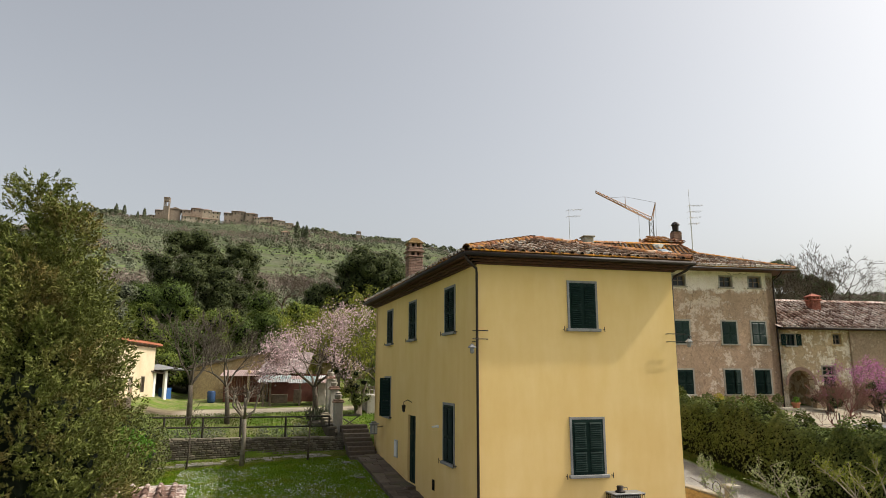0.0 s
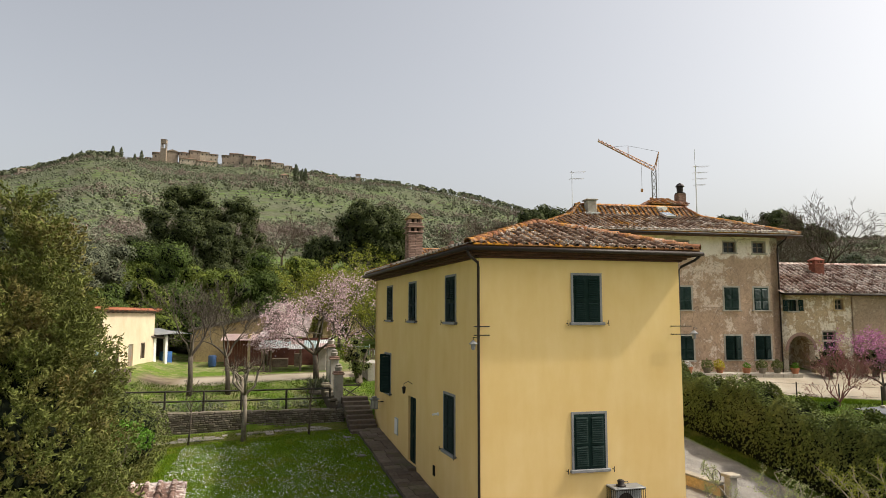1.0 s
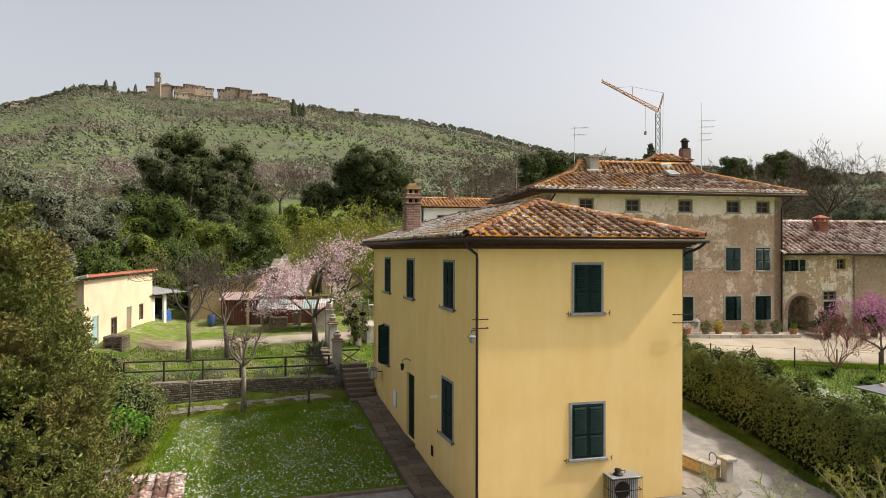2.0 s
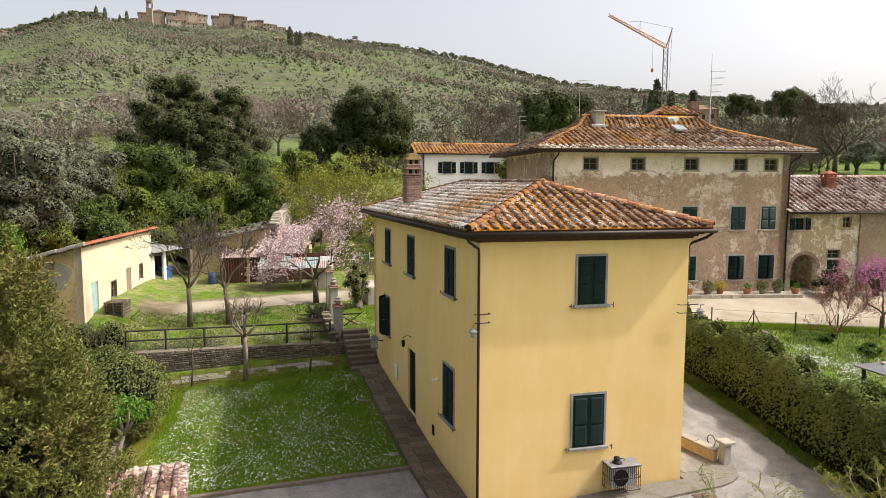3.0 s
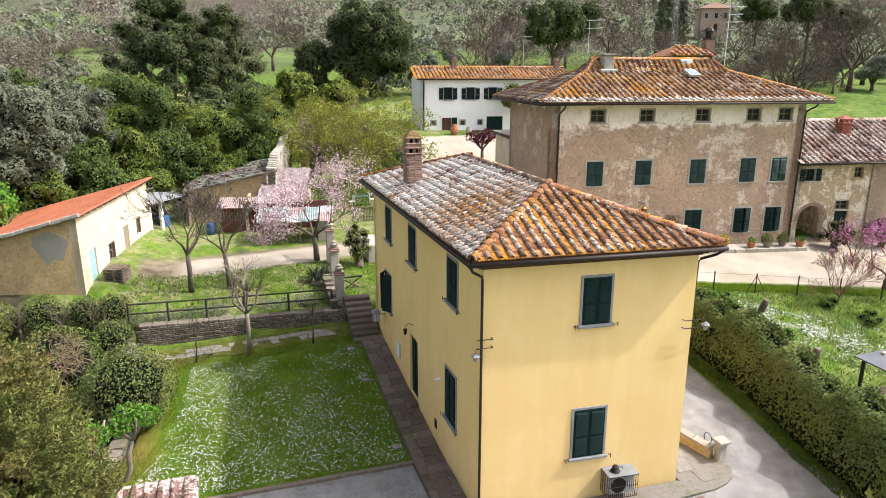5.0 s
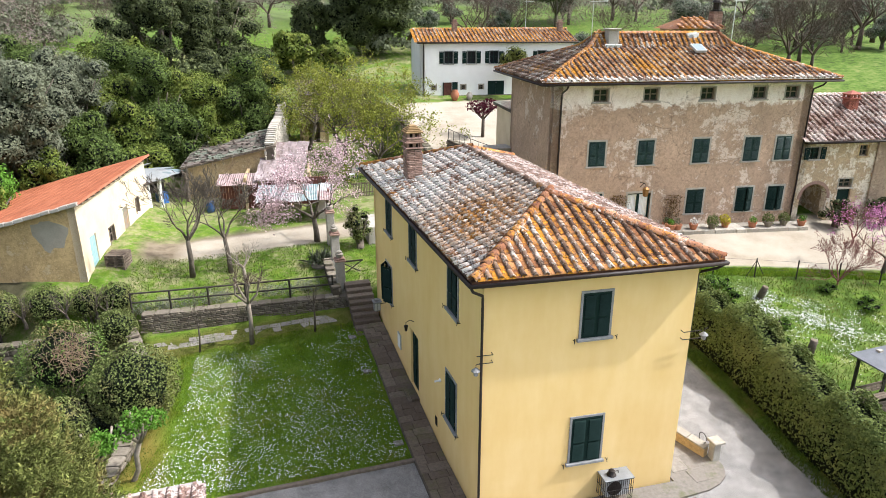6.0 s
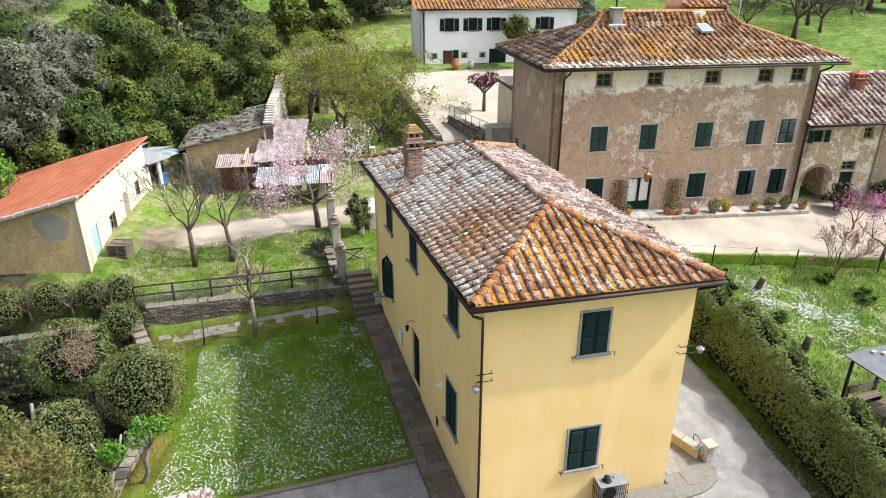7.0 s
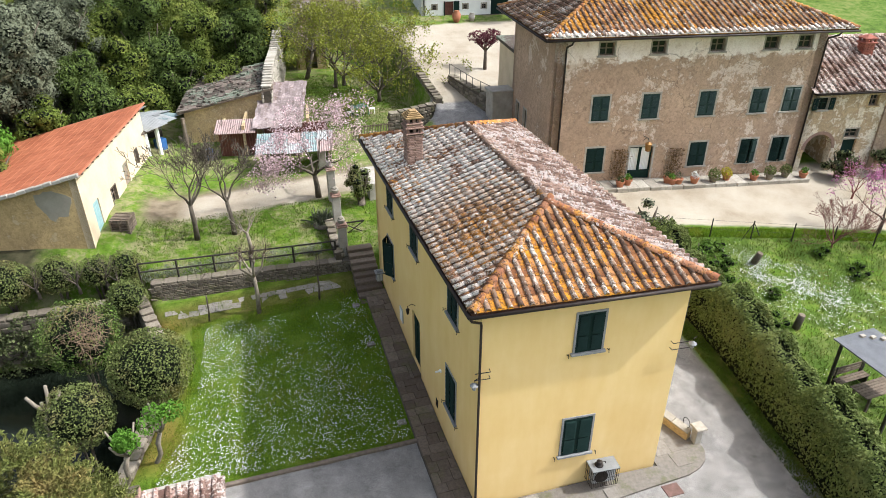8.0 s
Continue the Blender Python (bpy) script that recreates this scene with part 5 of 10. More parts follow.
# ---- the white house behind ----
def white_house():
    m = pose(12.4, 49.1, 0, 0, 0, -7.5)
    house = thing("white_house", m, "long white two-storey farmhouse with dark green shutters", "house")
    L, D, z0, top = 15.6, 6.5, 6.4, 12.15
    ups = [2.37, 4.67, 6.97, 9.27, 11.9]
    holes = [(u, u + 0.85, 10.15, 11.3) for u in ups] + [(1.1, 1.5, 7.6, 8.05), (4.1, 4.5, 7.62, 8.07), (5.92, 6.32, 7.62, 8.07), (2.3, 3.15, 6.5, 8.35), (6.8, 8.5, 6.5, 8.45)]
    part("wall", wall_mesh(L, top, 0.45, holes, z0=z0 - 1.5), WHITE_WALL, house)
    for u in ups:
        window_on(house, Matrix(), u, 10.15, 0.85, 1.15, 0.07, "open", trim=TRIM_GREY)
    for u, v in ((1.1, 7.6), (4.1, 7.62), (5.92, 7.62)):
        window_on(house, Matrix(), u, v, 0.4, 0.45, 0.12, "none", trim=STONE_PALE, sill=False)
    d = Build()
    d.box(2.3, 3.15, 0.2, 0.25, 6.5, 8.35)
    dr = part("door", d, RUST, house, "brown door with open green shutters")
    for x, w in ((2.2, 0.1), (3.16, 0.55)):
        s = Build()
        s.box(x, x + w, -0.06, -0.01, 6.5, 8.38)
        part("shutter", s, SHUTTER, dr)
    d = Build()
    d.box(6.8, 7.64, 0.05, 0.11, 6.5, 8.45).box(7.66, 8.5, 0.05, 0.11, 6.5, 8.45)
    part("barn_door", d, SHUTTER, house, "wide dark green double door")
    for mm, LL in ((pose(L, 0, 0, 0, 0, 90), D), (pose(L, D, 0, 0, 0, 180), L), (pose(0, D, 0, 0, 0, -90), D)):
        wv = part("wall", wall_mesh(LL, top, 0.45, [], z0=z0 - 1.5), WHITE_WALL, house)
        wv.matrix_local = mm
    b = Build()
    b.add([(-0.02, 0.0, top), (-0.02, D, top), (-0.02, D / 2, top + 1.0), (L, 0, top), (L, D, top), (L, D / 2, top + 1.0)], [(0, 2, 1), (3, 4, 5)])
    part("gable", b, WHITE_WALL, house)
    e = 0.4
    b = Build()
    rz = top + 1.15
    b.add([(-e, -e, top), (L + e, -e, top), (L + e, D / 2, rz), (-e, D / 2, rz), (-e, D + e, top), (L + e, D + e, top)] , [(0, 1, 2, 3), (3, 2, 5, 4)])
    b.add([(-e, -e, top - 0.1), (L + e, -e, top - 0.1), (L + e, -e, top), (-e, -e, top)], [(0, 1, 2, 3)])
    part("roof_deck", b, WOOD_EAVE, house)
    sl = math.hypot(D / 2 + e, rz - top)
    lay_tiles(house, [((-e, -e, top + 0.02), (1, 0, 0), (0, D / 2 + e, rz - top), [(0, 0), (L + 2 * e, 0), (L + 2 * e, sl), (0, sl)], (TILE_MIX, PAN_ORANGE))], 0.4, 0.42, 0, 41)
    ridge_row(house, (-e, D / 2, rz), (L + e, D / 2, rz), TILE_RIDGE, 0.42)
    gutter_run(house, [(-e, -e - 0.06, top - 0.02), (L + e, -e - 0.06, top - 0.02)])
    for x in (3.9, 15.0):
        brick_stack(house, x, D / 2 - 0.6, rz - 0.4, rz + 0.6, 0.5, 0.5)
        b = Build()
        b.soft_box(x - 0.33, x + 0.33, D / 2 - 0.93, D / 2 - 0.27, rz + 0.6, rz + 0.68, 0.01).soft_box(x - 0.2, x + 0.2, D / 2 - 0.8, D / 2 - 0.4, rz + 0.68, rz + 0.95, 0.02)
        part("chimney_cap", b, BRICK, house)
    p = Build()
    p.tube([(0.3, -0.4, top - 0.05), (0.3, -0.06, top - 0.4), (0.3, -0.06, z0)], 0.05, 6)
    part("downpipe", p, GUTTER, house)
    s = Build()
    s.box(-0.02, L, -0.05, -0.0, z0 - 1, 7.1)
    pl = part("plinth", s, STONE, house, "bare stone plinth")
    aerial(house, 11.5, D / 2, rz, 3.2, 2)


white_house()

# ---- walls, steps, paths and outbuildings ----
def stone_wall(name, pts, zs, heights, thick, label, seed, singles=200, row=0.17, cap=True, mats=None, skip_back=True, category="wall", wide=(0.17, 0.5)):
    """A wall of rough stones along a line: a mortar core, and stones set proud of it in courses."""
    rng = random.Random(seed)
    wall = thing(name, pose(*pts[0], zs[0]), label, category, kind="")
    mats = mats or STONE
    o = Vector((*pts[0], zs[0]))
    pa = Build()
    pa.soft_box(-0.5, 0.5, -0.5, 0.5, -0.5, 0.5, 0.13)
    me = pa.mesh("stone", mats)
    bv, bf8 = np.array(pa.v), pa.f
    core, vs, fs, count = Build(), [], [], 0
    for k in range(len(pts) - 1):
        p, q = Vector((*pts[k], 0)), Vector((*pts[k + 1], 0))
        d = (q - p).normalized()
        nrm = Vector((d.y, -d.x, 0))
        L = (q - p).length
        z0, z1, h0, h1 = zs[k], zs[k + 1], heights[k], heights[k + 1]
        quad = [p, q, q - nrm * thick, p - nrm * thick]
        lo = [z0 - 0.4, z1 - 0.4, z1 - 0.4, z0 - 0.4]
        hi = [z0 + h0 - 0.03, z1 + h1 - 0.03, z1 + h1 - 0.03, z0 + h0 - 0.03]
        core.add([(v - o + Vector((0, 0, a))) for v, a in zip(quad, lo)] + [(v - o + Vector((0, 0, a))) for v, a in zip(quad, hi)],
                 [(0, 1, 5, 4), (1, 2, 6, 5), (2, 3, 7, 6), (3, 0, 4, 7), (4, 5, 6, 7), (3, 2, 1, 0)])
        sides = ((0.0, 1), (-thick, -1)) if not skip_back else ((0.0, 1),)
        n_rows = int(max(h0, h1) / row) + 1
        yaw = math.degrees(math.atan2(d.y, d.x))
        for off, sg in sides:
            for j in range(n_rows):
                u = rng.uniform(-0.2, 0)
                while u < L:
                    w = rng.uniform(*wide)
                    um = u + w / 2
                    f = min(max(um / L, 0), 1)
                    zb, hh = z0 + (z1 - z0) * f, h0 + (h1 - h0) * f
                    if 0 < um < L and (j + 0.8) * row < hh:
                        c = p + d * um + nrm * (off + sg * 0.005) - o + Vector((0, 0, zb + (j + 0.5) * row))
                        m = Matrix.Translation(c) @ pose(0, 0, 0, rng.gauss(0, 3), rng.gauss(0, 3), yaw + rng.gauss(0, 3)) @ Matrix.Diagonal((w - 0.025, rng.uniform(0.09, 0.15), row * rng.uniform(0.8, 1.0) - 0.02, 1))
                        if count < singles:
                            ob = part("stone", me, None, wall)
                            ob.matrix_local = m
                            count += 1
                        else:
                            vs.append(m)
                    u += w
        if cap:
            u = 0.0
            while u < L - 0.1:
                w = min(rng.uniform(0.4, 0.75), L - u)
                f = (u + w / 2) / L
                c = p + d * (u + w / 2) - nrm * thick / 2 - o + Vector((0, 0, z0 + (z1 - z0) * f + h0 + (h1 - h0) * f + 0.01))
                ob = part("cap_stone", me, None, wall)
                ob.matrix_local = Matrix.Translation(c) @ pose(0, 0, 0, rng.gauss(0, 1.5), rng.gauss(0, 1.5), yaw) @ Matrix.Diagonal((w - 0.02, thick + 0.1, rng.uniform(0.08, 0.12), 1))
                u += w
    part("core", core, MORTAR, wall)
    if vs:
        b = Build()
        for m in vs:
            b.m = m
            b.add(pa.v, pa.f)
        part("stones", b, mats, wall, "rough stones of the wall", kind="stuff")
    return wall


def slabs(name, outline, zf, label, mats, seed, size=(0.35, 0.7), rise=0.05, singles=300, skip=0.0, turn=1.2, trim=False, whole=False):
    """Flagstones that fill an outline on the plan."""
    rng = random.Random(seed)
    th = thing(name, pose(0, 0, 0), label, "paving", kind="structure")
    xs, ys = [p[0] for p in outline], [p[1] for p in outline]
    pa = Build()
    pa.soft_box(-0.5, 0.5, -0.5, 0.5, -1.0, 0.0, 0.03)
    me = pa.mesh("paving_slab", mats)
    y, n = min(ys), 0
    while y < max(ys):
        dy = rng.uniform(*size)
        x = min(xs) - rng.uniform(0, 0.3)
        while x < max(xs):
            dx = rng.uniform(*size) * 1.2
            a0, a1 = x, x + dx
            if trim:
                a0, a1 = max(a0, min(xs)), min(a1, max(xs))
                if max(xs) - a1 < 0.15:
                    a1 = max(xs)
                dx = a1 - a0
            cx, cy = (a0 + a1) / 2, y + dy / 2
            fits = dx > 0.1 and (not whole or all(inside(outline, u, v) for u in (a0 + 0.02, a1 - 0.02) for v in (y + 0.02, y + dy - 0.02)))
            if fits and inside(outline, cx, cy) and n < singles and rng.random() >= skip:
                ob = part("paving_slab", me, None, th)
                sl = math.degrees(math.atan2(zf(cx, cy + 0.5) - zf(cx, cy - 0.5), 1.0))
                ob.matrix_local = pose(cx, cy, zf(cx, cy) + rise + rng.uniform(-0.008, 0.008), sl + rng.gauss(0, 0.5), rng.gauss(0, 0.5), rng.gauss(0, turn)) @ Matrix.Diagonal((dx - 0.012, dy - 0.012, 0.12, 1))
                n += 1
            x = a1
        y += dy
    return th


def railing(name, pts, zs, h, label, mats, rails=(1.0, 0.55), gap=1.9, r=0.04, posts_r=0.05):
    th = thing(name, pose(*pts[0], zs[0]), label, "railing")
    o = Vector((*pts[0], zs[0]))
    for k in range(len(pts) - 1):
        p, q = Vector((*pts[k], zs[k])) - o, Vector((*pts[k + 1], zs[k + 1])) - o
        n = max(1, round((q - p).length / gap))
        for i in range(n + (k == len(pts) - 2)):
            a = p + (q - p) * i / n
            b = Build()
            b.tube([a - Vector((0, 0, 0.3)), a + Vector((0, 0, h))], posts_r, 6)
            part("post", b, mats, th)
        for f in rails:
            b = Build()
            b.tube([p + Vector((0, 0, h * f)), q + Vector((0, 0, h * f))], r, 6)
            part("rail", b, mats, th)
    return th


RAIL_WOOD = plain("dark_rail_wood", (0.02, 0.018, 0.014), (0.05, 0.043, 0.034), 5, 40, 0.7)
retaining = stone_wall("retaining_wall", [(-10.6, 15.32), (-6.0, 15.08), (-1.25, 14.85)], [0.45, 0.6, 0.72], [1.12, 0.95, 0.78], 0.4, "low dry-stone retaining wall below the upper terrace", 4, 300, 0.095, wide=(0.12, 0.36))
stone_wall("ditch_wall", [(-11.2, 3.4), (-10.3, 7.0), (-9.9, 10.0), (-10.1, 12.6), (-10.9, 15.2)], [-2.4, -2.4, -2.4, -2.3, -1.8], [2.45, 2.7, 2.85, 2.85, 2.9], 0.45, "mossy stone wall down to the ditch beside the lawn", 5, 60, 0.26, cap=True, skip_back=False)
stone_wall("ditch_end_wall", [(-21.0, 15.9), (-10.8, 15.45)], [-2.4, -2.4], [3.0, 3.2], 0.45, "dark mossy stone wall at the end of the ditch", 18, 40, 0.3)
railing("terrace_railing", [(-11.0, 15.75), (-6.0, 15.52), (-1.9, 15.3)], [1.55, 1.5, 1.5], 1.0, "dark wooden two-bar railing along the terrace edge", RAIL_WOOD)

# Flagstones along the foot of the retaining wall, the house's side path, the front pavement.
slabs("flagstone_strip", [(-10.0, 13.75), (-5.2, 13.6), (-2.2, 13.75), (-2.2, 14.25), (-6.0, 14.35), (-10.0, 14.5)], land1, "uneven flagstones set in moss below the wall", PAVING_PALE, 6, (0.22, 0.46), 0.015, skip=0.4, turn=9)
slabs("side_path", [(-1.05, 0.2), (-0.02, 0.2), (-0.02, 12.9), (-1.05, 12.9)], lambda x, y: land1(x, y) + 0.03, "dark stone-paved path along the house wall", PAVING, 7, (0.34, 0.56), 0.1, turn=0.15, trim=True)
b = Build()
for k in range(12):
    y0, y1 = 0.2 + k * 1.04, 0.2 + (k + 1) * 1.04
    za, zb = max(0.0, 0.075 * (y0 - 3.6)) + 0.07, max(0.0, 0.075 * (y1 - 3.6)) + 0.07
    b.add([(-1.08, y0, za), (0, y0, za), (0, y1, zb), (-1.08, y1, zb), (-1.08, y0, za - 0.3), (-1.08, y1, zb - 0.3)], [(0, 1, 2, 3), (4, 0, 3, 5)])
b.weld = True
solo("path_bed", b, MORTAR, "dark mortar bed of the side path", "paving", kind="structure")
PAVE = [(0.2, -0.95), (4.4, -1.15), (7.3, -1.05), (7.8, -0.92), (8.2, -0.68), (8.45, -0.32), (8.5, 0.05), (8.2, 0.6), (7.4, 2.6), (6.5, 2.6), (6.45, -0.4), (0.2, 0.1)]
slabs("front_pavement", PAVE, lambda x, y: land1(x, y), "pale worn stone paving round the house corner", PAVING_PALE, 8, (0.42, 0.62), 0.088, turn=0.3, whole=True)
bm = bmesh.new()
bm.faces.new([bm.verts.new((u, v, 0)) for u, v in PAVE])
for k in range(24):
    for co_, no_ in (((0.3 + 0.35 * k, 0, 0), (1, 0, 0)), ((0, -1.1 + 0.16 * k, 0), (0, 1, 0))):
        bmesh.ops.bisect_plane(bm, geom=bm.verts[:] + bm.edges[:] + bm.faces[:], plane_co=co_, plane_no=no_)
rim = [e for e in bm.edges if len(e.link_faces) == 1]
low = [g for g in bmesh.ops.extrude_edge_only(bm, edges=rim)["geom"] if isinstance(g, bmesh.types.BMVert)]
for v in bm.verts:
    v.co.z = land1(v.co.x, v.co.y) + 0.075
for v in low:
    v.co.z -= 0.3
bmesh.ops.recalc_face_normals(bm, faces=bm.faces[:])
me = bpy.data.meshes.new("pavement_base")
bm.to_mesh(me)
bm.free()
me.materials.append(PAVING_PALE)
solo("pavement_base", me, None, "worn mortar bed of the stone pavement", "paving", kind="structure")
kb = Build()
kb.soft_box(-8.4, -1.0, 3.5, 3.66, -0.15, 0.1, 0.02)
solo("lawn_kerb", kb, PAVING, "low stone kerb between lawn and gravel", "kerb", kind="structure")


def side_steps():
    st = thing("garden_steps", pose(-0.8, 12.0, 0.7), "worn stone steps that climb beside the house", "steps")
    n = 9
    for k in range(n):
        b = Build()
        b.soft_box(-0.55, 0.7, k * 0.36, k * 0.36 + 0.5, -0.3 + k * 0.165, 0.06 + k * 0.165, 0.025)
        part("step", b, PAVING, st)
    stone_wall("step_wall", [(-1.6, 15.0), (-1.62, 17.8)], [0.9, 1.4], [1.0, 1.1], 0.35, "short stone wall beside the garden steps", 9, 40, 0.2)


side_steps()


def brick_pillar(x, y, h, w=0.42):
    z = land1(x, y)
    p = thing("gate_pillar", pose(x, y, z), "weathered square garden pillar with a moulded brick cap", "pillar", "pillars by the steps")
    b = Build()
    b.soft_box(-w / 2, w / 2, -w / 2, w / 2, -0.3, h, 0.02)
    part("shaft", b, CONCRETE, p)
    b = Build()
    b.soft_box(-w / 2 - 0.06, w / 2 + 0.06, -w / 2 - 0.06, w / 2 + 0.06, h, h + 0.09, 0.02).soft_box(-w / 2 - 0.02, w / 2 + 0.02, -w / 2 - 0.02, w / 2 + 0.02, h + 0.09, h + 0.16, 0.015)
    part("cap", b, BRICK, p)
    b = Build()
    b.lathe([(0.06, 0.16), (0.16, 0.2), (0.2, 0.36), (0.12, 0.42), (0.15, 0.48), (0.05, 0.55)], 10, (0, 0, h))
    part("finial", b, STONE_PALE, p, "round stone finial")


for x, y, h in ((-1.45, 15.6, 1.65), (-1.3, 18.0, 1.75), (-1.15, 20.4, 1.8)):
    brick_pillar(x, y, h)
gate = thing("iron_gate", pose(-1.1, 17.3, land1(-0.6, 17.3) - 0.3), "dark wooden garden gate at the top of the steps", "gate")
for z in (0.15, 0.85):
    b = Build()
    b.box(0, 1.1, -0.02, 0.02, z, z + 0.08)
    part("rail", b, RAIL_WOOD, gate)
for k in range(2):
    b = Build()
    b.tube([(0, 0, 0.15 + 0.7 * k), (1.1, 0, 0.9 - 0.7 * k)], 0.03, 5)
    part("brace", b, RAIL_WOOD, gate)
b = Build()
b.soft_box(0.85, 1.75, 19.8, 22.4, 1.4, 3.35, 0.03)
solo("grey_garden_wall", b, CONCRETE, "short grey concrete garden wall behind the house", "wall")


# ---- orange-roofed shed ----
def orange_shed():
    A, Bq = Vector((-13.1, 18.3, 0)), Vector((-11.2, 29.0, 0))
    d = (Bq - A).normalized()
    yaw = math.degrees(math.atan2(d.y, d.x))
    shed = thing("orange_roofed_shed", pose(A.x, A.y, 0, 0, 0, yaw), "long shed with cream and ochre walls under an orange sloping roof", "shed")
    L, W, hi, lo, z0 = (Bq - A).length, 8.5, 6.15, 3.9, 1.2
    holes = [(1.0, 1.85, 2.4, 4.3), (3.6, 4.35, 3.05, 3.95), (6.0, 6.85, 2.45, 4.35), (8.3, 8.9, 3.4, 4.3)]
    part("wall", wall_mesh(L, hi, 0.35, holes, z0=z0), CREAM, shed, "cream plastered side wall")
    window_on(shed, Matrix(), 3.6, 3.05, 0.75, 0.9, 0.05, "none", trim=WOOD_OLD, sill=False)
    window_on(shed, Matrix(), 8.3, 3.4, 0.6, 0.9, 0.05, "none", trim=WOOD_OLD, sill=False)
    teal = plain("faded_turquoise_paint", (0.2, 0.36, 0.37), (0.38, 0.52, 0.52), 3, 30, 0.7)
    for u, c, lab in ((1.0, teal, "faded turquoise door"), (6.0, plain("patched_door_paint", (0.12, 0.2, 0.18), (0.34, 0.2, 0.13), 2.2, 12, 0.8), "patched green and rust door")):
        b = Build()
        for k in range(5):
            b.soft_box(u + k * 0.17, u + k * 0.17 + 0.165, 0.06, 0.11, 2.4 if u < 3 else 2.45, 4.3, 0.008)
        part("door", b, c, shed, lab)
    # End wall with its sloping top.
    for u, mt in ((0.0, SHED_OCHRE), (L, CREAM)):
        b = Build()
        t = 0.35 if u == 0 else -0.35
        b.add([(u, 0.36, z0), (u, W, z0), (u, W, lo), (u, 0.36, hi - 0.09), (u + t, 0.36, z0), (u + t, W, z0), (u + t, W, lo), (u + t, 0.36, hi - 0.09)],
              [(0, 3, 2, 1), (4, 5, 6, 7), (3, 7, 6, 2), (1, 2, 6, 5), (0, 4, 7, 3)])
        part("end_wall", b, mt, shed, "ochre end wall with grey cement patches")
    b = Build()
    b.add([(0, 0.0, z0), (0, 0.36, z0), (0, 0.36, hi - 0.08), (0, 0, hi)], [(0, 3, 2, 1)])
    part("corner", b, SHED_OCHRE, shed)
    rng = random.Random(44)
    ring = []
    for k in range(22):
        a = math.tau * k / 22
        q = rng.uniform(0.75, 1.15)
        ring.append((1.3 + 0.8 * q * math.cos(a), 4.85 + 0.85 * q * math.sin(a)))
    b = Build()
    n = len(ring)
    b.add([(-0.006, y, z) for y, z in ring] + [(0.002, y, z) for y, z in ring], [tuple(range(n - 1, -1, -1))] + [(k, (k + 1) % n, n + (k + 1) % n, n + k) for k in range(n)])
    part("cement_patch", b, plain("grey_cement", (0.24, 0.22, 0.18), (0.36, 0.33, 0.27), 1.5, 25, 0.95), shed, "large grey cement patch")
    b = wall_mesh(L, lo, 0.35, [], z0=z0)
    ob = part("back_wall", b, SHED_OCHRE, shed)
    ob.matrix_local = pose(L, W, 0, 0, 0, 180)
    # Roof: long flat tiles in courses, a rough verge at the end.
    sl = math.hypot(W + 0.6, (hi - lo) * (W + 0.6) / W)
    tilt = -math.degrees(math.atan2(hi - lo, W))
    rm = pose(-0.35, -0.3, hi + 0.25, tilt, 0, 0)
    b = Build()
    b.m = rm
    b.box(0, L + 0.7, 0, sl, -0.1, 0)
    part("roof", b, ORANGE_ROOF, shed, "orange flat-tiled roof")
    # Courses of flat roofing tiles.
    me = None
    k = 0
    for i in range(int((L + 0.7) / 0.62)):
        for j in range(int(sl / 0.5)):
            b = Build()
            b.soft_box(0, 0.6, 0, 0.52, 0, 0.03, 0.008)
            me = me or b.mesh("flat_tile", plain("orange_flat_tile", (0.27, 0.085, 0.04), (0.4, 0.145, 0.075), 1.2, 12, 0.85, 0.3, vary=0.2))
            ob = part("flat_tile", me, None, shed)
            ob.matrix_local = rm @ pose(i * 0.62, j * 0.5, 0.01, -1.5, 0, 0)
    rng = random.Random(3)
    for j in range(int(sl / 0.42)):
        b = Build()
        b.soft_box(-0.08, 0.16, 0, 0.4, -0.12, 0.05, 0.02)
        ob = part("verge_stone", b, CONCRETE, shed)
        ob.matrix_local = rm @ pose(rng.uniform(-0.04, 0.02), j * 0.42, rng.uniform(-0.02, 0.02))
    for i in range(int(L / 0.75)):
        b = Build()
        b.box(0, 0.08, 0.02, 0.5, -0.2, -0.1)
        ob = part("rafter_tail", b, WOOD_OLD, shed)
        ob.matrix_local = rm @ pose(0.5 + i * 0.75, 0, 0)


orange_shed()


def pallets():
    th = thing("pallet_stack", pose(-11.55, 19.1, land1(-11.4, 19.1) - 0.02, 0, 0, 75) @ Matrix.Diagonal((0.85, 0.85, 0.95, 1)), "stack of grey wooden pallets on the grass", "pallets")
    for k in range(6):
        z = k * 0.15
        for i in range(6):
            b = Build()
            b.box(i * 0.2, i * 0.2 + 0.12, 0, 1.1, z + 0.11, z + 0.135)
            part("board", b, WOOD_OLD, th)
        for j in range(3):
            b = Build()
            b.box(0, 1.12, j * 0.5, j * 0.5 + 0.09, z, z + 0.11)
            part("bearer", b, WOOD_OLD, th)


pallets()


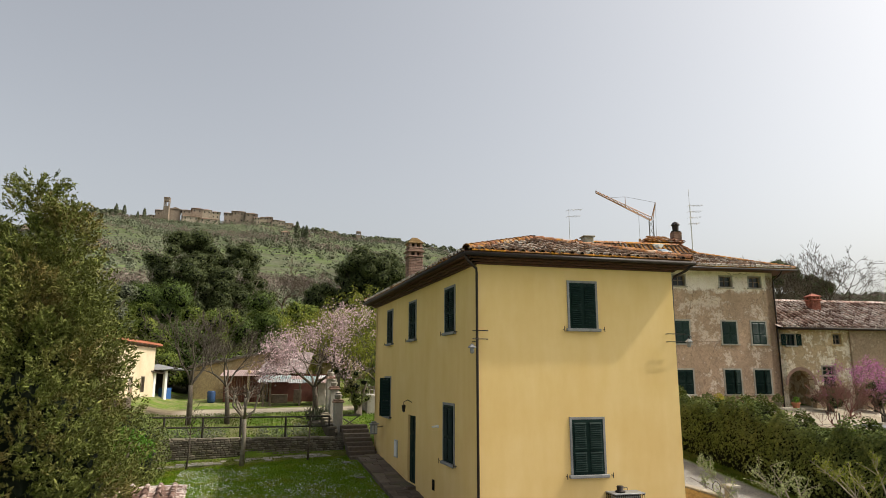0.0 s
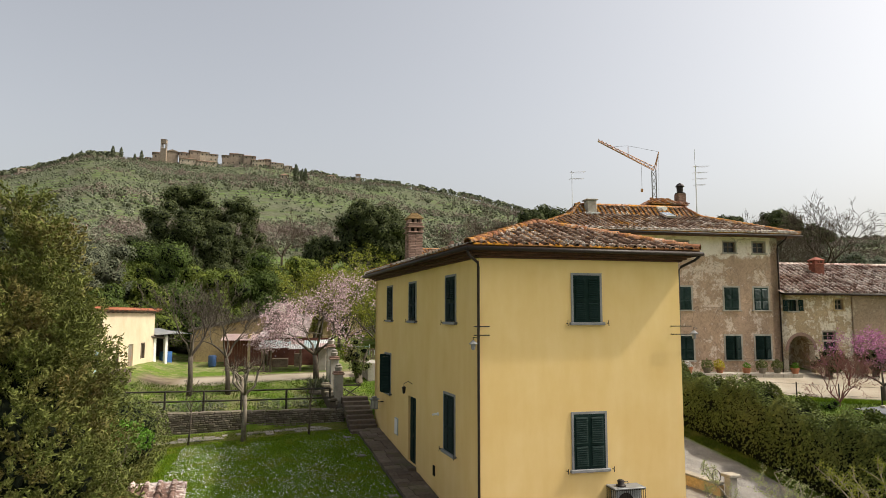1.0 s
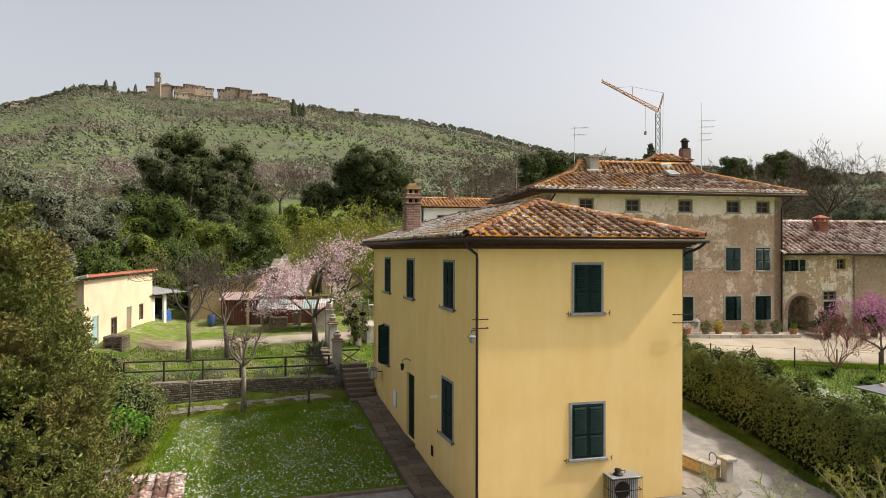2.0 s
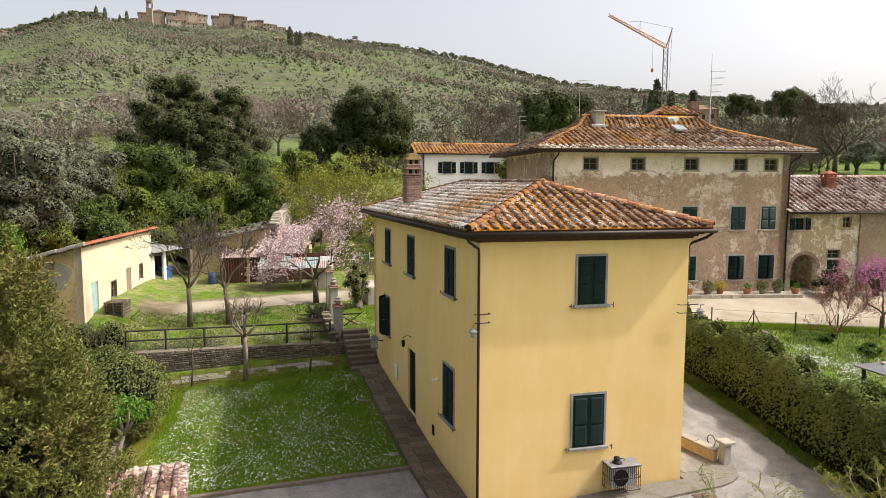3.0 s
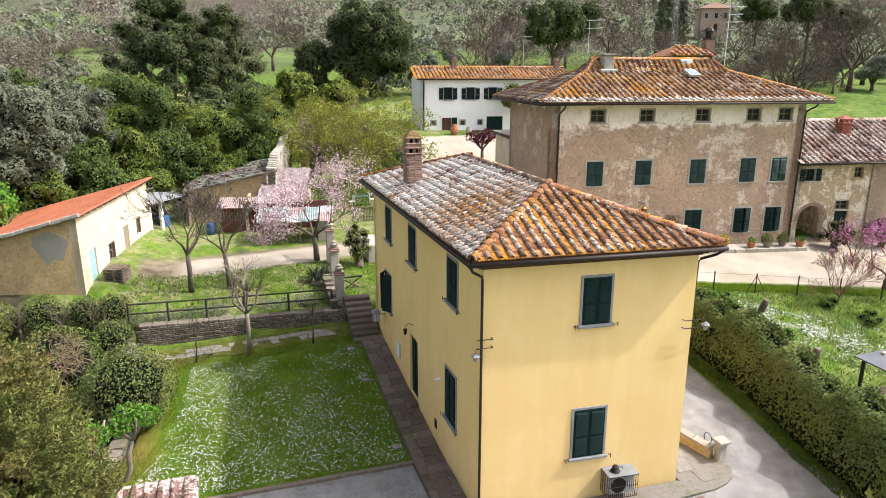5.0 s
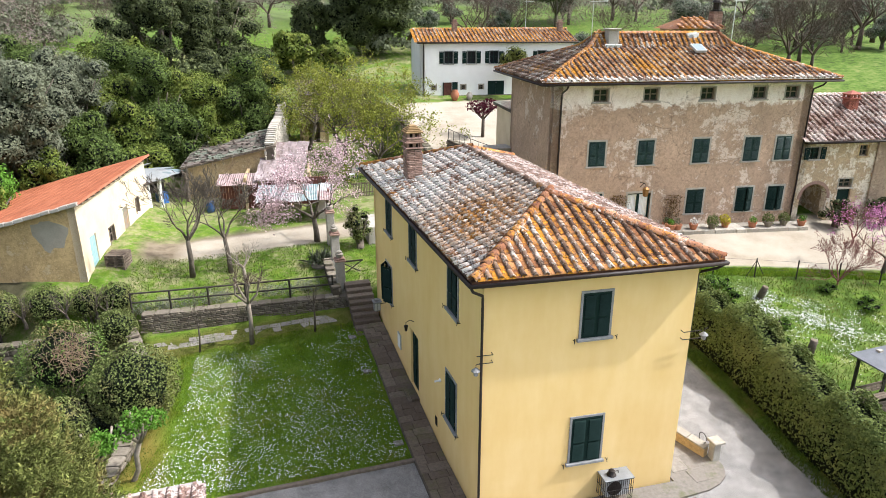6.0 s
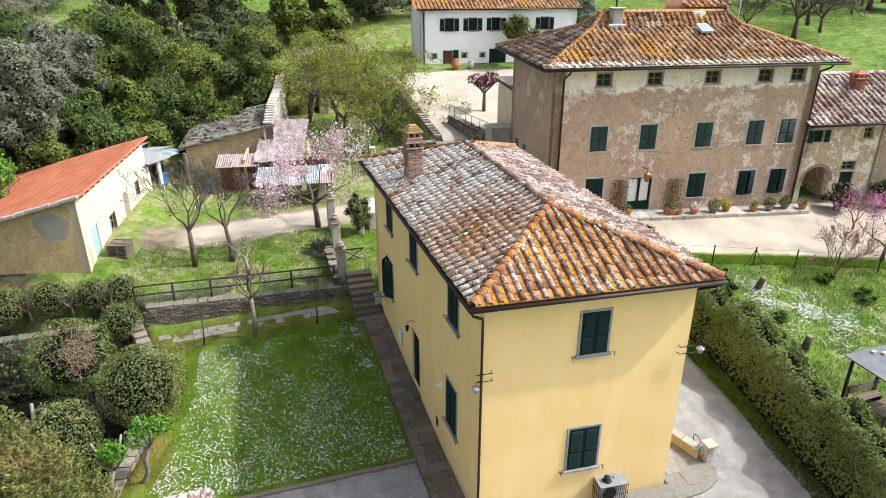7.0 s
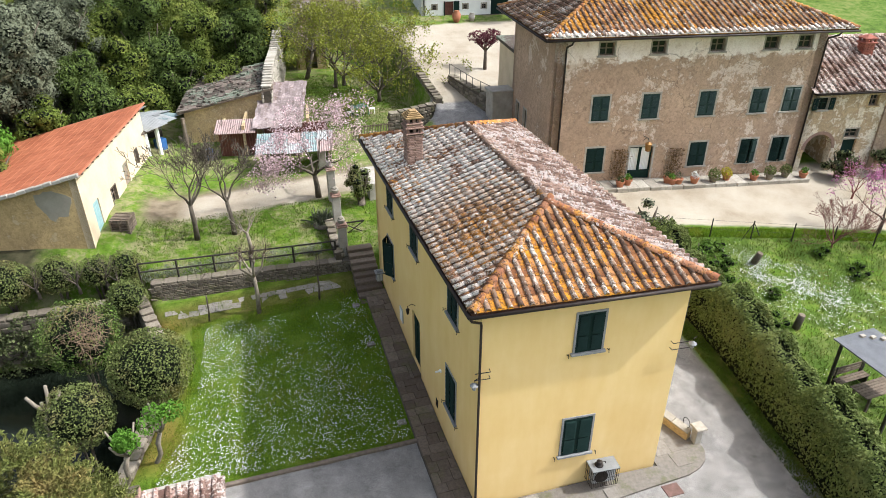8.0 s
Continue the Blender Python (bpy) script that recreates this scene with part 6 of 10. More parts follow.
# ---- barn, lean-tos and ruined wall ----
def barn():
    th = thing("old_barn", pose(0, 0, 0), "old ochre barn with a dark slab-tiled roof", "barn")
    P, Q, D = (-8.9, 31.5), (-3.2, 30.9), 8.0
    m, L = along(P, Q)
    zl, zr, z0 = 4.95, 6.15, 1.8
    b = Build()
    b.m = m
    b.add([(0, 0, z0), (L, 0, z0), (L, 0, zr), (0, 0, zl), (0, 0.45, z0), (L, 0.45, z0), (L, 0.45, zr), (0, 0.45, zl)], [(0, 1, 2, 3), (7, 6, 5, 4), (3, 2, 6, 7), (0, 3, 7, 4), (1, 5, 6, 2)])
    part("wall", b, BARN_PLASTER, th)
    b = Build()
    b.m = m
    b.box(0, 0.45, 0.46, D, z0, zl - 0.02).box(L - 0.45, L, 0.46, D, z0, zr - 0.15).box(0.46, L - 0.46, D - 0.4, D, z0, zl)
    part("wall", b, BARN_PLASTER, th)
    tilt = math.degrees(math.atan2(zr - zl, L))
    Ls = math.hypot(L + 0.5, zr - zl)
    rm = m @ pose(-0.35, -0.35, zl + 0.0, 0, -tilt, 0)
    b = Build()
    b.m = rm
    b.box(0, Ls, 0, D + 0.5, -0.08, 0.02)
    part("roof_deck", b, WOOD_OLD, th)
    rng = random.Random(12)
    pa = Build()
    pa.soft_box(-0.5, 0.5, -0.5, 0.5, -0.5, 0.5, 0.1)
    me = pa.mesh("roof_slab", TILE_DARK)
    n = 0
    for i in range(int(Ls / 0.44)):
        for j in range(int((D + 0.5) / 0.6)):
            ob = part("roof_slab", me, None, th)
            ob.matrix_local = rm @ pose(0.2 + i * 0.44, 0.3 + j * 0.6 + rng.uniform(-0.1, 0.1), 0.06 + 0.012 * (i % 2), rng.gauss(0, 2), 4 + rng.gauss(0, 2), rng.gauss(0, 5)) @ Matrix.Diagonal((0.52, rng.uniform(0.45, 0.62), rng.uniform(0.04, 0.09), 1))
    # Loose stones that hold the roof down.
    for k in range(45):
        ob = part("roof_stone", me, None, th)
        ob.matrix_local = rm @ pose(rng.uniform(0.2, Ls - 0.2), rng.uniform(0.2, D), 0.14, rng.uniform(0, 30), rng.uniform(0, 30), rng.uniform(0, 90)) @ Matrix.Diagonal((0.26, 0.2, 0.14, 1))


barn()
stone_wall("ruined_wall", [(-3.25, 30.6), (-2.7, 34.5), (-1.9, 40.0), (-0.8, 47.9)], [2.6, 3.0, 3.2, 3.4], [3.75, 3.9, 3.6, 3.95], 0.55, "tall ruined stone wall with a ragged top", 14, 120, 0.3, cap=True, mats=STONE_PALE, skip_back=False)


def corrugated(parent, m, w, d, mt, wave=0.13, amp=0.022, name="corrugated_sheet", label=""):
    nx = max(6, int(w / wave) * 4)
    b = Build(m)
    p = [(w * i / nx, y, amp * math.sin(math.tau * i / 4)) for y in (0, d) for i in range(nx + 1)]
    b.add(p, [(i, i + 1, nx + 2 + i, nx + 1 + i) for i in range(nx)])
    p2 = [(x, y, z - 0.012) for x, y, z in p]
    b.add(p2, [(nx + 1 + i, nx + 2 + i, i + 1, i) for i in range(nx)])
    return part(name, b, mt, parent, label)


ROSE_FELT = old_plaster("stained_rose_felt", (0.25, 0.2, 0.19), (0.36, 0.3, 0.29), (0.15, 0.105, 0.08))


def tin_shed():
    th = thing("open_tin_shed", pose(0, 0, 0), "open lean-to of posts and rusty boards under mixed corrugated sheets", "shed")
    A, Bq = (-4.6, 25.0), (-0.55, 24.5)
    m, L = along(A, Bq)
    for u, v in ((0.05, 0), (0.45, 0.1), (L - 0.1, 0), (L - 0.1, 3.4), (0.05, 3.4), (L * 0.55, 0.0)):
        b = Build(m)
        b.tube([(u, v, 1.9), (u, v, 4.05 + 0.1 * v)], 0.07, 6)
        part("post", b, WOOD_OLD, th)
    rng = random.Random(5)
    mats = [METAL_TEAL, METAL_PALE, METAL_TEAL, METAL_TEAL, SHEET_ROSE]
    for k in range(5):
        for r in range(2):
            mm = m @ pose(-0.25 + k * (L + 0.4) / 5, -0.5 + r * 1.25, 3.98 + r * 0.2 + rng.uniform(0, 0.05), 9 + rng.gauss(0, 1.5), rng.gauss(0, 1), rng.gauss(0, 2))
            corrugated(th, mm, (L + 0.4) / 5 + 0.08, 1.4, mats[(k + 2 * r) % 5] if r or k > 2 else METAL_PALE, label="bent corrugated roofing sheet")
    b = Build(m)
    b.box(0, L, 3.6, 3.7, 1.9, 4.5).box(L - 0.1, L, 0.6, 3.6, 1.9, 4.3)
    part("back_wall", b, RUST, th, "rusty red back boards")
    b = Build(m)
    b.soft_box(L - 0.75, L - 0.25, 0.3, 0.8, 1.9, 4.0, 0.03)
    part("pier", b, CONCRETE, th, "plastered masonry pier")
    b = Build(m)
    b.box(0.4, 1.4, 2.4, 3.3, 2.4, 3.2).box(1.8, 2.3, 2.6, 3.2, 2.4, 3.5)
    part("stored_crates", b, WOOD_OLD, th, "crates stored in the shade")
    # Rosy sheets of the roof behind, up to the ruined wall.
    for i, (u0, u1) in enumerate(((-0.6, 1.0), (0.96, 2.5))):
        b = Build(m)
        nu, nv = 9, 14
        pts = []
        for dz in (0.0, -0.05):
            for j in range(nv + 1):
                for k in range(nu + 1):
                    f = j / nv
                    u = u0 + (u1 - u0) * k / nu + 0.5 * f + 0.04 * math.sin(j * 1.9 + i)
                    pts.append((u, 2.7 + 5.3 * f + 0.05 * math.sin(k * 2.1), 4.6 + 0.012 * i + 1.5 * f - 0.12 * math.sin(math.pi * f) + 0.03 * math.sin(k * 1.3 + j * 0.9) + dz))
        w, n = nu + 1, (nu + 1) * (nv + 1)
        fs = [(j * w + k, j * w + k + 1, j * w + w + k + 1, j * w + w + k) for j in range(nv) for k in range(nu)]
        fs += [tuple(n + q for q in reversed(f)) for f in fs]
        fs += [(n + k, n + k + 1, k + 1, k) for k in range(nu)] + [(j * w, j * w + w, n + j * w + w, n + j * w) for j in range(nv)] + [(n + j * w + nu, n + j * w + w + nu, j * w + w + nu, j * w + nu) for j in range(nv)]
        b.add(pts, fs)
        part("felt_roof", b, ROSE_FELT, th, "sagging grey-pink felt roofing with mossy stains")
    b = Build(m)
    b.box(-1.2, -1.05, 2.9, 7.0, 1.9, 4.75).box(2.8, 2.95, 3.8, 7.0, 1.9, 4.75)
    part("side_wall", b, BARN_PLASTER, th)


tin_shed()


def red_lean_to():
    th = thing("red_lean_to", pose(0, 0, 0), "small lean-to with rust-red plank doors under a faded awning", "shed")
    m, L = along((-6.9, 28.6), (-4.55, 28.2))
    for k in range(14):
        b = Build(m)
        b.soft_box(k * L / 14, (k + 0.94) * L / 14, 0, 0.04, 1.9, 4.4, 0.008)
        part("plank", b, RUST, th)
    b = Build(m)
    b.box(0, 0.12, 0.05, 2.6, 1.9, 4.4).box(L - 0.12, L, 0.05, 2.6, 1.9, 4.4)
    part("side_wall", b, BARN_PLASTER, th)
    for k in range(2):
        corrugated(th, m @ pose(-0.15 + k * L / 2, -0.7, 4.4, 12, 0, 0), L / 2 + 0.15, 1.8, SHEET_ROSE, label="faded rose awning sheet")
    b = Build()
    b.lathe([(0.2, 0), (0.25, 0.1), (0.26, 0.7), (0.22, 0.75)], 12, (-7.6, 28.2, land1(-7.6, 28.2)))
    solo("blue_bin", b, plain("blue_plastic", (0.02, 0.05, 0.13), (0.04, 0.09, 0.2), 4, 30, 0.5), "blue plastic bin beside the lean-to", "bin", smooth=True)


red_lean_to()


def scrap_shelter():
    th = thing("scrap_shelter", pose(0, 0, 0), "low shelter of old tiles and pale sheets between shed and barn", "shed")
    m, L = along((-11.3, 29.0), (-9.0, 31.0))
    # Solid back wall; the shade inside the shelter is put into its colour.
    b = Build(m)
    b.box(0, L, 2.4, 2.6, 2.0, 4.7)
    part("back_wall", b, DARK_IN, th, "dark open back of the shelter")
    for u in (0.05, 0.9, L - 0.1):
        b = Build(m)
        b.soft_box(u, u + 0.2, -0.1, 0.12, 2.0, 4.7, 0.02)
        part("post", b, WHITE_WALL if u < 1 else WOOD_OLD, th)
    b = Build()
    b.m = pose(-11.5, 28.0, 4.75, 18, 6, 60)
    b.soft_box(0, 2.6, 0, 1.9, -0.1, 0, 0.02)
    part("tile_roof", b, TILE_DARK, th, "small mossy tiled roof")
    for k, (a, y) in enumerate(((0.0, -0.5), (1.1, -0.2), (2.0, 0.2), (-0.6, 0.9), (0.7, 1.1), (1.8, 1.3), (0.2, 2.2), (1.4, 2.5))):
        corrugated(th, m @ pose(a, y, 4.75 + 0.05 * k, 8 - 3 * k, 4 * (k % 3 - 1), 8 * (k % 4)), 1.6, 2.0, METAL_PALE if k != 2 else METAL_TEAL, label="pale bent metal sheet")
    b = Build(m)
    b.box(1.3, 1.9, 0.5, 1.0, 2.4, 3.6)
    part("tarpaulin", b, plain("blue_tarp", (0.02, 0.08, 0.25), (0.05, 0.15, 0.38), 3, 20, 0.5), th, "blue tarpaulin in the shade")


scrap_shelter()

# ---- garden wall, lane walls and far outbuildings ----
stone_wall("garden_wall", [(7.95, 46.0), (7.95, 37.5), (7.85, 29.8)], [3.6, 3.1, 2.6], [3.3, 2.75, 2.2], 0.5, "old stone wall between the garden and the lane", 15, 90, 0.3, skip_back=False)
stone_wall("garden_front_wall", [(4.4, 29.3), (7.8, 29.5)], [2.6, 2.9], [1.55, 1.65], 0.45, "stone wall at the foot of the garden", 16, 120, 0.22, skip_back=False)
stone_wall("lane_wall", [(9.9, 33.2), (10.4, 29.6), (11.2, 26.6)], [4.0, 3.8, 3.4], [1.55, 1.6, 1.7], 0.45, "stone wall that holds up the terrace of the white house", 17, 120, 0.24)
railing("lane_railing", [(10.0, 33.2), (10.5, 29.6), (11.3, 26.8)], [5.5, 5.3, 5.1], 0.85, "thin iron railing on the lane wall", IRON, (1.0,), 0.9, 0.018, 0.02)
b = Build()
b.soft_box(10.7, 12.2, 26.2, 27.4, 3.2, 5.9, 0.03).soft_box(10.6, 12.3, 26.1, 27.5, 5.9, 6.05, 0.03)
solo("lane_block", b, [CONCRETE], "plastered masonry block beside the lane wall", "wall")
fence = thing("wooden_fence", pose(1.6, 28.9, land1(1.6, 28.9)), "brown slatted wooden fence below the garden", "fence")
for k in range(26):
    b = Build()
    b.box(k * 0.11, k * 0.11 + 0.05, 0, 0.03, 0, 1.0)
    part("slat", b, WOOD_OLD, fence)
for z in (0.25, 0.85):
    b = Build()
    b.box(0, 2.9, 0.03, 0.07, z, z + 0.07)
    part("rail", b, WOOD_OLD, fence)


def garden_hut(x, y, w, d, h, yaw, roof, wall, label, seed):
    z = land1(x, y)
    th = thing("garden_hut", pose(x, y, z, 0, 0, yaw), label, "hut")
    hole = [(w * 0.3, w * 0.7, 0.05, 1.9)]
    part("wall", wall_mesh(w, h, 0.3, hole, z0=-0.4), wall, th)
    for m, L in ((pose(w, 0, 0, 0, 0, 90), d), (pose(w, d, 0, 0, 0, 180), w), (pose(0, d, 0, 0, 0, -90), d)):
        ob = part("wall", wall_mesh(L, h, 0.3, [], z0=-0.4), wall, th)
        ob.matrix_local = m
    b = Build()
    b.add([(-0.3, -0.4, h), (w + 0.3, -0.4, h), (w + 0.3, d + 0.3, h + 1.0), (-0.3, d + 0.3, h + 1.0)], [(0, 1, 2, 3)])
    part("roof_deck", b, WOOD_OLD, th)
    lay_tiles(th, [((-0.3, -0.4, h + 0.02), (1, 0, 0), (0, d + 0.7, 1.0), [(0, 0), (w + 0.6, 0), (w + 0.6, d + 0.8), (0, d + 0.8)], roof)], 0.4, 0.42, 0, seed)


garden_hut(0.2, 47.2, 2.6, 2.4, 2.2, -5, TILE_ROSE, BARN_PLASTER, "small garden hut with a red roof", 51)
garden_hut(1.2, 52.0, 6.0, 4.5, 3.2, -4, TILE_WARM, BARN_PLASTER, "long stone outbuilding with a pale roof", 52)

# ---- plants: how they are made ----
def rand_dirs(rng, n):
    d = rng.normal(size=(n, 3))
    return d / np.linalg.norm(d, axis=1, keepdims=True)


def leaf_quads(rng, centres, normals, size, aspect=0.55, spread=0.8):
    """A pointed leaf at each place, facing roughly along its normal."""
    n = len(centres)
    nrm = normals + spread * rng.normal(size=(n, 3))
    nrm /= np.linalg.norm(nrm, axis=1, keepdims=True) + 1e-9
    a = np.cross(nrm, rand_dirs(rng, n))
    a /= np.linalg.norm(a, axis=1, keepdims=True) + 1e-9
    b = np.cross(nrm, a)
    s = (size * rng.uniform(0.6, 1.3, n))[:, None]
    v = np.stack([centres - a * s, centres - b * s * aspect + nrm * s * 0.12, centres + a * s, centres + b * s * aspect + nrm * s * 0.12], 1).reshape(-1, 3)
    return v, np.arange(4 * n).reshape(n, 4)


def needle_part(rng, name, centres, ways, size, wide, mat_, parent):
    """Slim sprays that lie along given ways."""
    n = len(centres)
    a = ways + 0.65 * rng.normal(size=(n, 3))
    a /= np.linalg.norm(a, axis=1, keepdims=True)
    b = np.cross(a, rand_dirs(rng, n))
    b /= np.linalg.norm(b, axis=1, keepdims=True) + 1e-9
    s = (size * rng.uniform(0.6, 1.4, n))[:, None]
    v = np.stack([centres - a * s, centres - b * s * wide, centres + a * s, centres + b * s * wide], 1).reshape(-1, 3)
    return part(name, np_mesh(name, v, np.arange(4 * n).reshape(n, 4), mat_), None, parent)


def leaf_part(rng, name, centres, normals, size, mat_, parent, label="", aspect=0.55, spread=0.8, kind=""):
    v, q = leaf_quads(rng, np.asarray(centres, float), np.asarray(normals, float), size, aspect, spread)
    return part(name, np_mesh(name, v, q, mat_), None, parent, label, kind=kind)


def clumps(rng, blobs, per_m2, inner=0.72, ragged=0.22):
    """Places and outward ways of leaves on the skins of many lumps."""
    cs, ns = [], []
    for c, r in blobs:
        c, r = np.asarray(c, float), np.asarray(r, float) * np.ones(3)
        n = max(12, int(per_m2 * 4 * math.pi * (r[0] * r[1] * r[2]) ** (2 / 3)))
        d = rand_dirs(rng, n)
        bump_ = 1 + ragged * np.sin(d[:, 0] * 5.1 + c[0] * 3) * np.sin(d[:, 1] * 4.7 + c[1] * 2) + 0.5 * ragged * np.sin(d[:, 2] * 9 + c[2]) * np.sin(d[:, 0] * 11)
        k = rng.uniform(inner, 1.05, n) ** 0.7 * bump_
        cs.append(c + d * r * k[:, None])
        ns.append(d)
    cs, ns = np.concatenate(cs), np.concatenate(ns)
    # Leaves deep within another lump are left out.
    keep = np.ones(len(cs), bool)
    for c, r in blobs:
        q = (cs - np.asarray(c)) / (np.asarray(r) * np.ones(3))
        keep &= (q * q).sum(1) > 0.36
    return cs[keep], ns[keep]


def crown_blobs(rng, centre, radii, n, lump=0.36, low=0.5):
    """Lumps spread through an egg-shaped crown."""
    out = []
    centre, radii = np.asarray(centre, float), np.asarray(radii, float)
    for k in range(n):
        d = rand_dirs(rng, 1)[0]
        if d[2] < -low:
            d[2] *= 0.4
        p = centre + d * radii * rng.uniform(0.35, 0.78)
        r = radii.mean() * lump * rng.uniform(0.7, 1.25)
        out.append((p, np.array([r, r, r * 0.82])))
    return out


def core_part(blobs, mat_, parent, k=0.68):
    """Dark lumps inside a dense crown: shade between the leaves, put into their colour."""
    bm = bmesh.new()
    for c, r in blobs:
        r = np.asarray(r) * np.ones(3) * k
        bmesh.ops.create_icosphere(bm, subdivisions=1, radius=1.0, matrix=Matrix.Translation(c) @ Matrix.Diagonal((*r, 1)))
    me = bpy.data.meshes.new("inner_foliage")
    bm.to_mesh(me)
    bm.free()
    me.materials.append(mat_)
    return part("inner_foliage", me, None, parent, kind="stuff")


def grow(rng, p, d, length, r, depth, b, tips, n=5, bend=0.25, fork=(2, 3), shrink=0.72, up=0.12, spread=0.55, min_r=0.006):
    """A limb and all that grows from it."""
    steps = 3 if depth > 1 else 1
    pts, rad = [p], [r]
    for k in range(steps):
        d = (d + Vector(rng.normal(0, bend * 0.5, 3)) + Vector((0, 0, up * 0.4))).normalized()
        p = p + d * length / steps
        pts.append(p)
        rad.append(max(min_r, r * (1 - 0.38 * (k + 1) / steps)))
    b.tube(pts, rad, n if depth > 1 else 3, caps=False)
    if depth == 0:
        tips.append((p, d))
        return
    for k in range(rng.integers(fork[0], fork[1] + 1)):
        side = Vector(rng.normal(0, 1, 3))
        nd = (d + spread * side.normalized() + Vector((0, 0, up))).normalized()
        grow(rng, p if k < 2 or steps == 1 else pts[rng.integers(1, steps)], nd, length * shrink * rng.uniform(0.75, 1.2), rad[-1] * 0.78, depth - 1, b, tips, n, bend, fork, shrink, up, spread, min_r)


def bare_tree(x, y, h, label, seed, depth=5, bark=None, trunk_r=0.16, trunk_frac=0.3, spread=0.55, up=0.12, fork=(2, 3), group="", category="bare tree", shrink=0.74, z=None, lean=0.0, name="bare_tree", min_r=0.006, limb=0.6, limbs=4):
    rng = np.random.default_rng(seed)
    tree = thing(name, pose(x, y, (land1(x, y) if z is None else z) - 0.05), label, category, group)
    t = Build()
    th = h * trunk_frac
    top = Vector((lean * th + 0.06 * th * rng.normal(), 0.06 * th * rng.normal(), th))
    t.tube([(0, 0, 0), top * 0.5 + Vector((0.03, 0.02, 0)), top], [trunk_r * 1.25, trunk_r, trunk_r * 0.85], 8)
    part("trunk", t, bark or BARK, tree, smooth=True)
    b, tips = Build(), []
    total = sum(shrink ** k for k in range(depth + 1))
    for k in range(limbs):
        a = math.tau * (k + rng.uniform(-0.3, 0.3)) / limbs
        d = Vector((math.cos(a) * spread * 1.3, math.sin(a) * spread * 1.3, 1)).normalized()
        grow(rng, top, d, (h - th) / total, trunk_r * limb, depth, b, tips, 5, 0.3, fork, shrink, up, spread, min_r)
    part("branching", b, TWIG if bark is None else bark, tree, smooth=True)
    return tree, tips


def leafy_tree(name, x, y, h, r, mat_, core, label, category, seed, lumps=26, size=0.16, per_m2=42, base=0.16, group="", z=None, lump=0.36, squash=1.0, trunk_r=0.22, pads=None):
    """A dense tree: a trunk with limbs and a crown of leafy clumps."""
    rng = np.random.default_rng(seed)
    z = land1(x, y) if z is None else z
    tree = thing(name, pose(x, y, z - 0.1), label, category, group)
    t = Build()
    ch = h * (1 - base) / 2
    cz = h - ch
    t.tube([(0, 0, 0), (0.05, 0.03, h * base), (0, 0, cz)], [trunk_r * 1.2, trunk_r, trunk_r * 0.6], 8)
    for k in range(5):
        a = math.tau * k / 5 + seed
        t.tube([(0, 0, h * base + 0.1 * k), (0.45 * r * math.cos(a), 0.45 * r * math.sin(a), cz), (0.7 * r * math.cos(a), 0.7 * r * math.sin(a), cz + ch * 0.35)], [trunk_r * 0.5, trunk_r * 0.32, 0.03], 5)
    part("trunk", t, BARK, tree, smooth=True)
    blobs = crown_blobs(rng, (0, 0, cz), (r, r, ch * squash), lumps, lump, 1.1 if base < 0.1 else 0.5)
    if pads:
        blobs = pads
    cs, ns = clumps(rng, blobs, per_m2)
    up = cs[:, 2] > 0.05
    cs, ns = cs[up], ns[up]
    leaf_part(rng, "crown", cs, ns, size, mat_, tree, spread=0.34)
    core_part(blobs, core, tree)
    return tree


LEAF_HOLM = foliage("holm_oak_leaf", (0.012, 0.02, 0.007), (0.125, 0.145, 0.06), 0.12)
LEAF_GREY = foliage("grey_green_leaf", (0.07, 0.08, 0.05), (0.185, 0.2, 0.13), 0.1)
LEAF_LAUREL = foliage("laurel_leaf", (0.014, 0.03, 0.004), (0.18, 0.23, 0.045), 0.2, tint=(0.2, 0.22, 0.045))
LEAF_LAUREL_DARK = foliage("dark_laurel_leaf", (0.01, 0.022, 0.005), (0.13, 0.18, 0.045), 0.18)
LEAF_HEDGE = foliage("hedge_leaf", (0.03, 0.05, 0.01), (0.16, 0.195, 0.057), 0.15, 0.4, tint=(0.18, 0.2, 0.067))
LEAF_BALL = foliage("clipped_bush_leaf", (0.035, 0.055, 0.013), (0.185, 0.215, 0.07), 0.15, 0.4, tint=(0.2, 0.17, 0.075))
LEAF_LIME = foliage("young_lime_leaf", (0.14, 0.165, 0.015), (0.3, 0.32, 0.06), 0.4)
LEAF_BRIGHT = foliage("bright_fresh_leaf", (0.06, 0.15, 0.015), (0.14, 0.28, 0.04), 0.4)
LEAF_CONIFER = foliage("juniper_spray", (0.026, 0.034, 0.008), (0.195, 0.215, 0.06), 0.08, 0.6, tint=(0.2, 0.145, 0.056))
LEAF_OLIVE = foliage("olive_leaf", (0.12, 0.135, 0.095), (0.24, 0.26, 0.19), 0.2)
LEAF_RED = foliage("red_plum_leaf", (0.05, 0.012, 0.018), (0.13, 0.03, 0.045), 0.25)
PETAL = foliage("pale_pink_petal", (0.42, 0.27, 0.29), (0.68, 0.53, 0.54), 0.3)
PETAL_MAUVE = foliage("mauve_blossom", (0.36, 0.12, 0.26), (0.55, 0.25, 0.42), 0.3)
GRASS = foliage("grass_blade", (0.075, 0.155, 0.01), (0.225, 0.335, 0.026), 0.35, 0.6, tint=(0.24, 0.26, 0.03))
GRASS_ROUGH = foliage("rough_grass_blade", (0.038, 0.075, 0.009), (0.13, 0.175, 0.028), 0.3, 0.6, tint=(0.22, 0.21, 0.06))
DAISY = plain("daisy_white", (0.58, 0.58, 0.55), (0.7, 0.7, 0.67), 4, 30, 0.7, 0)
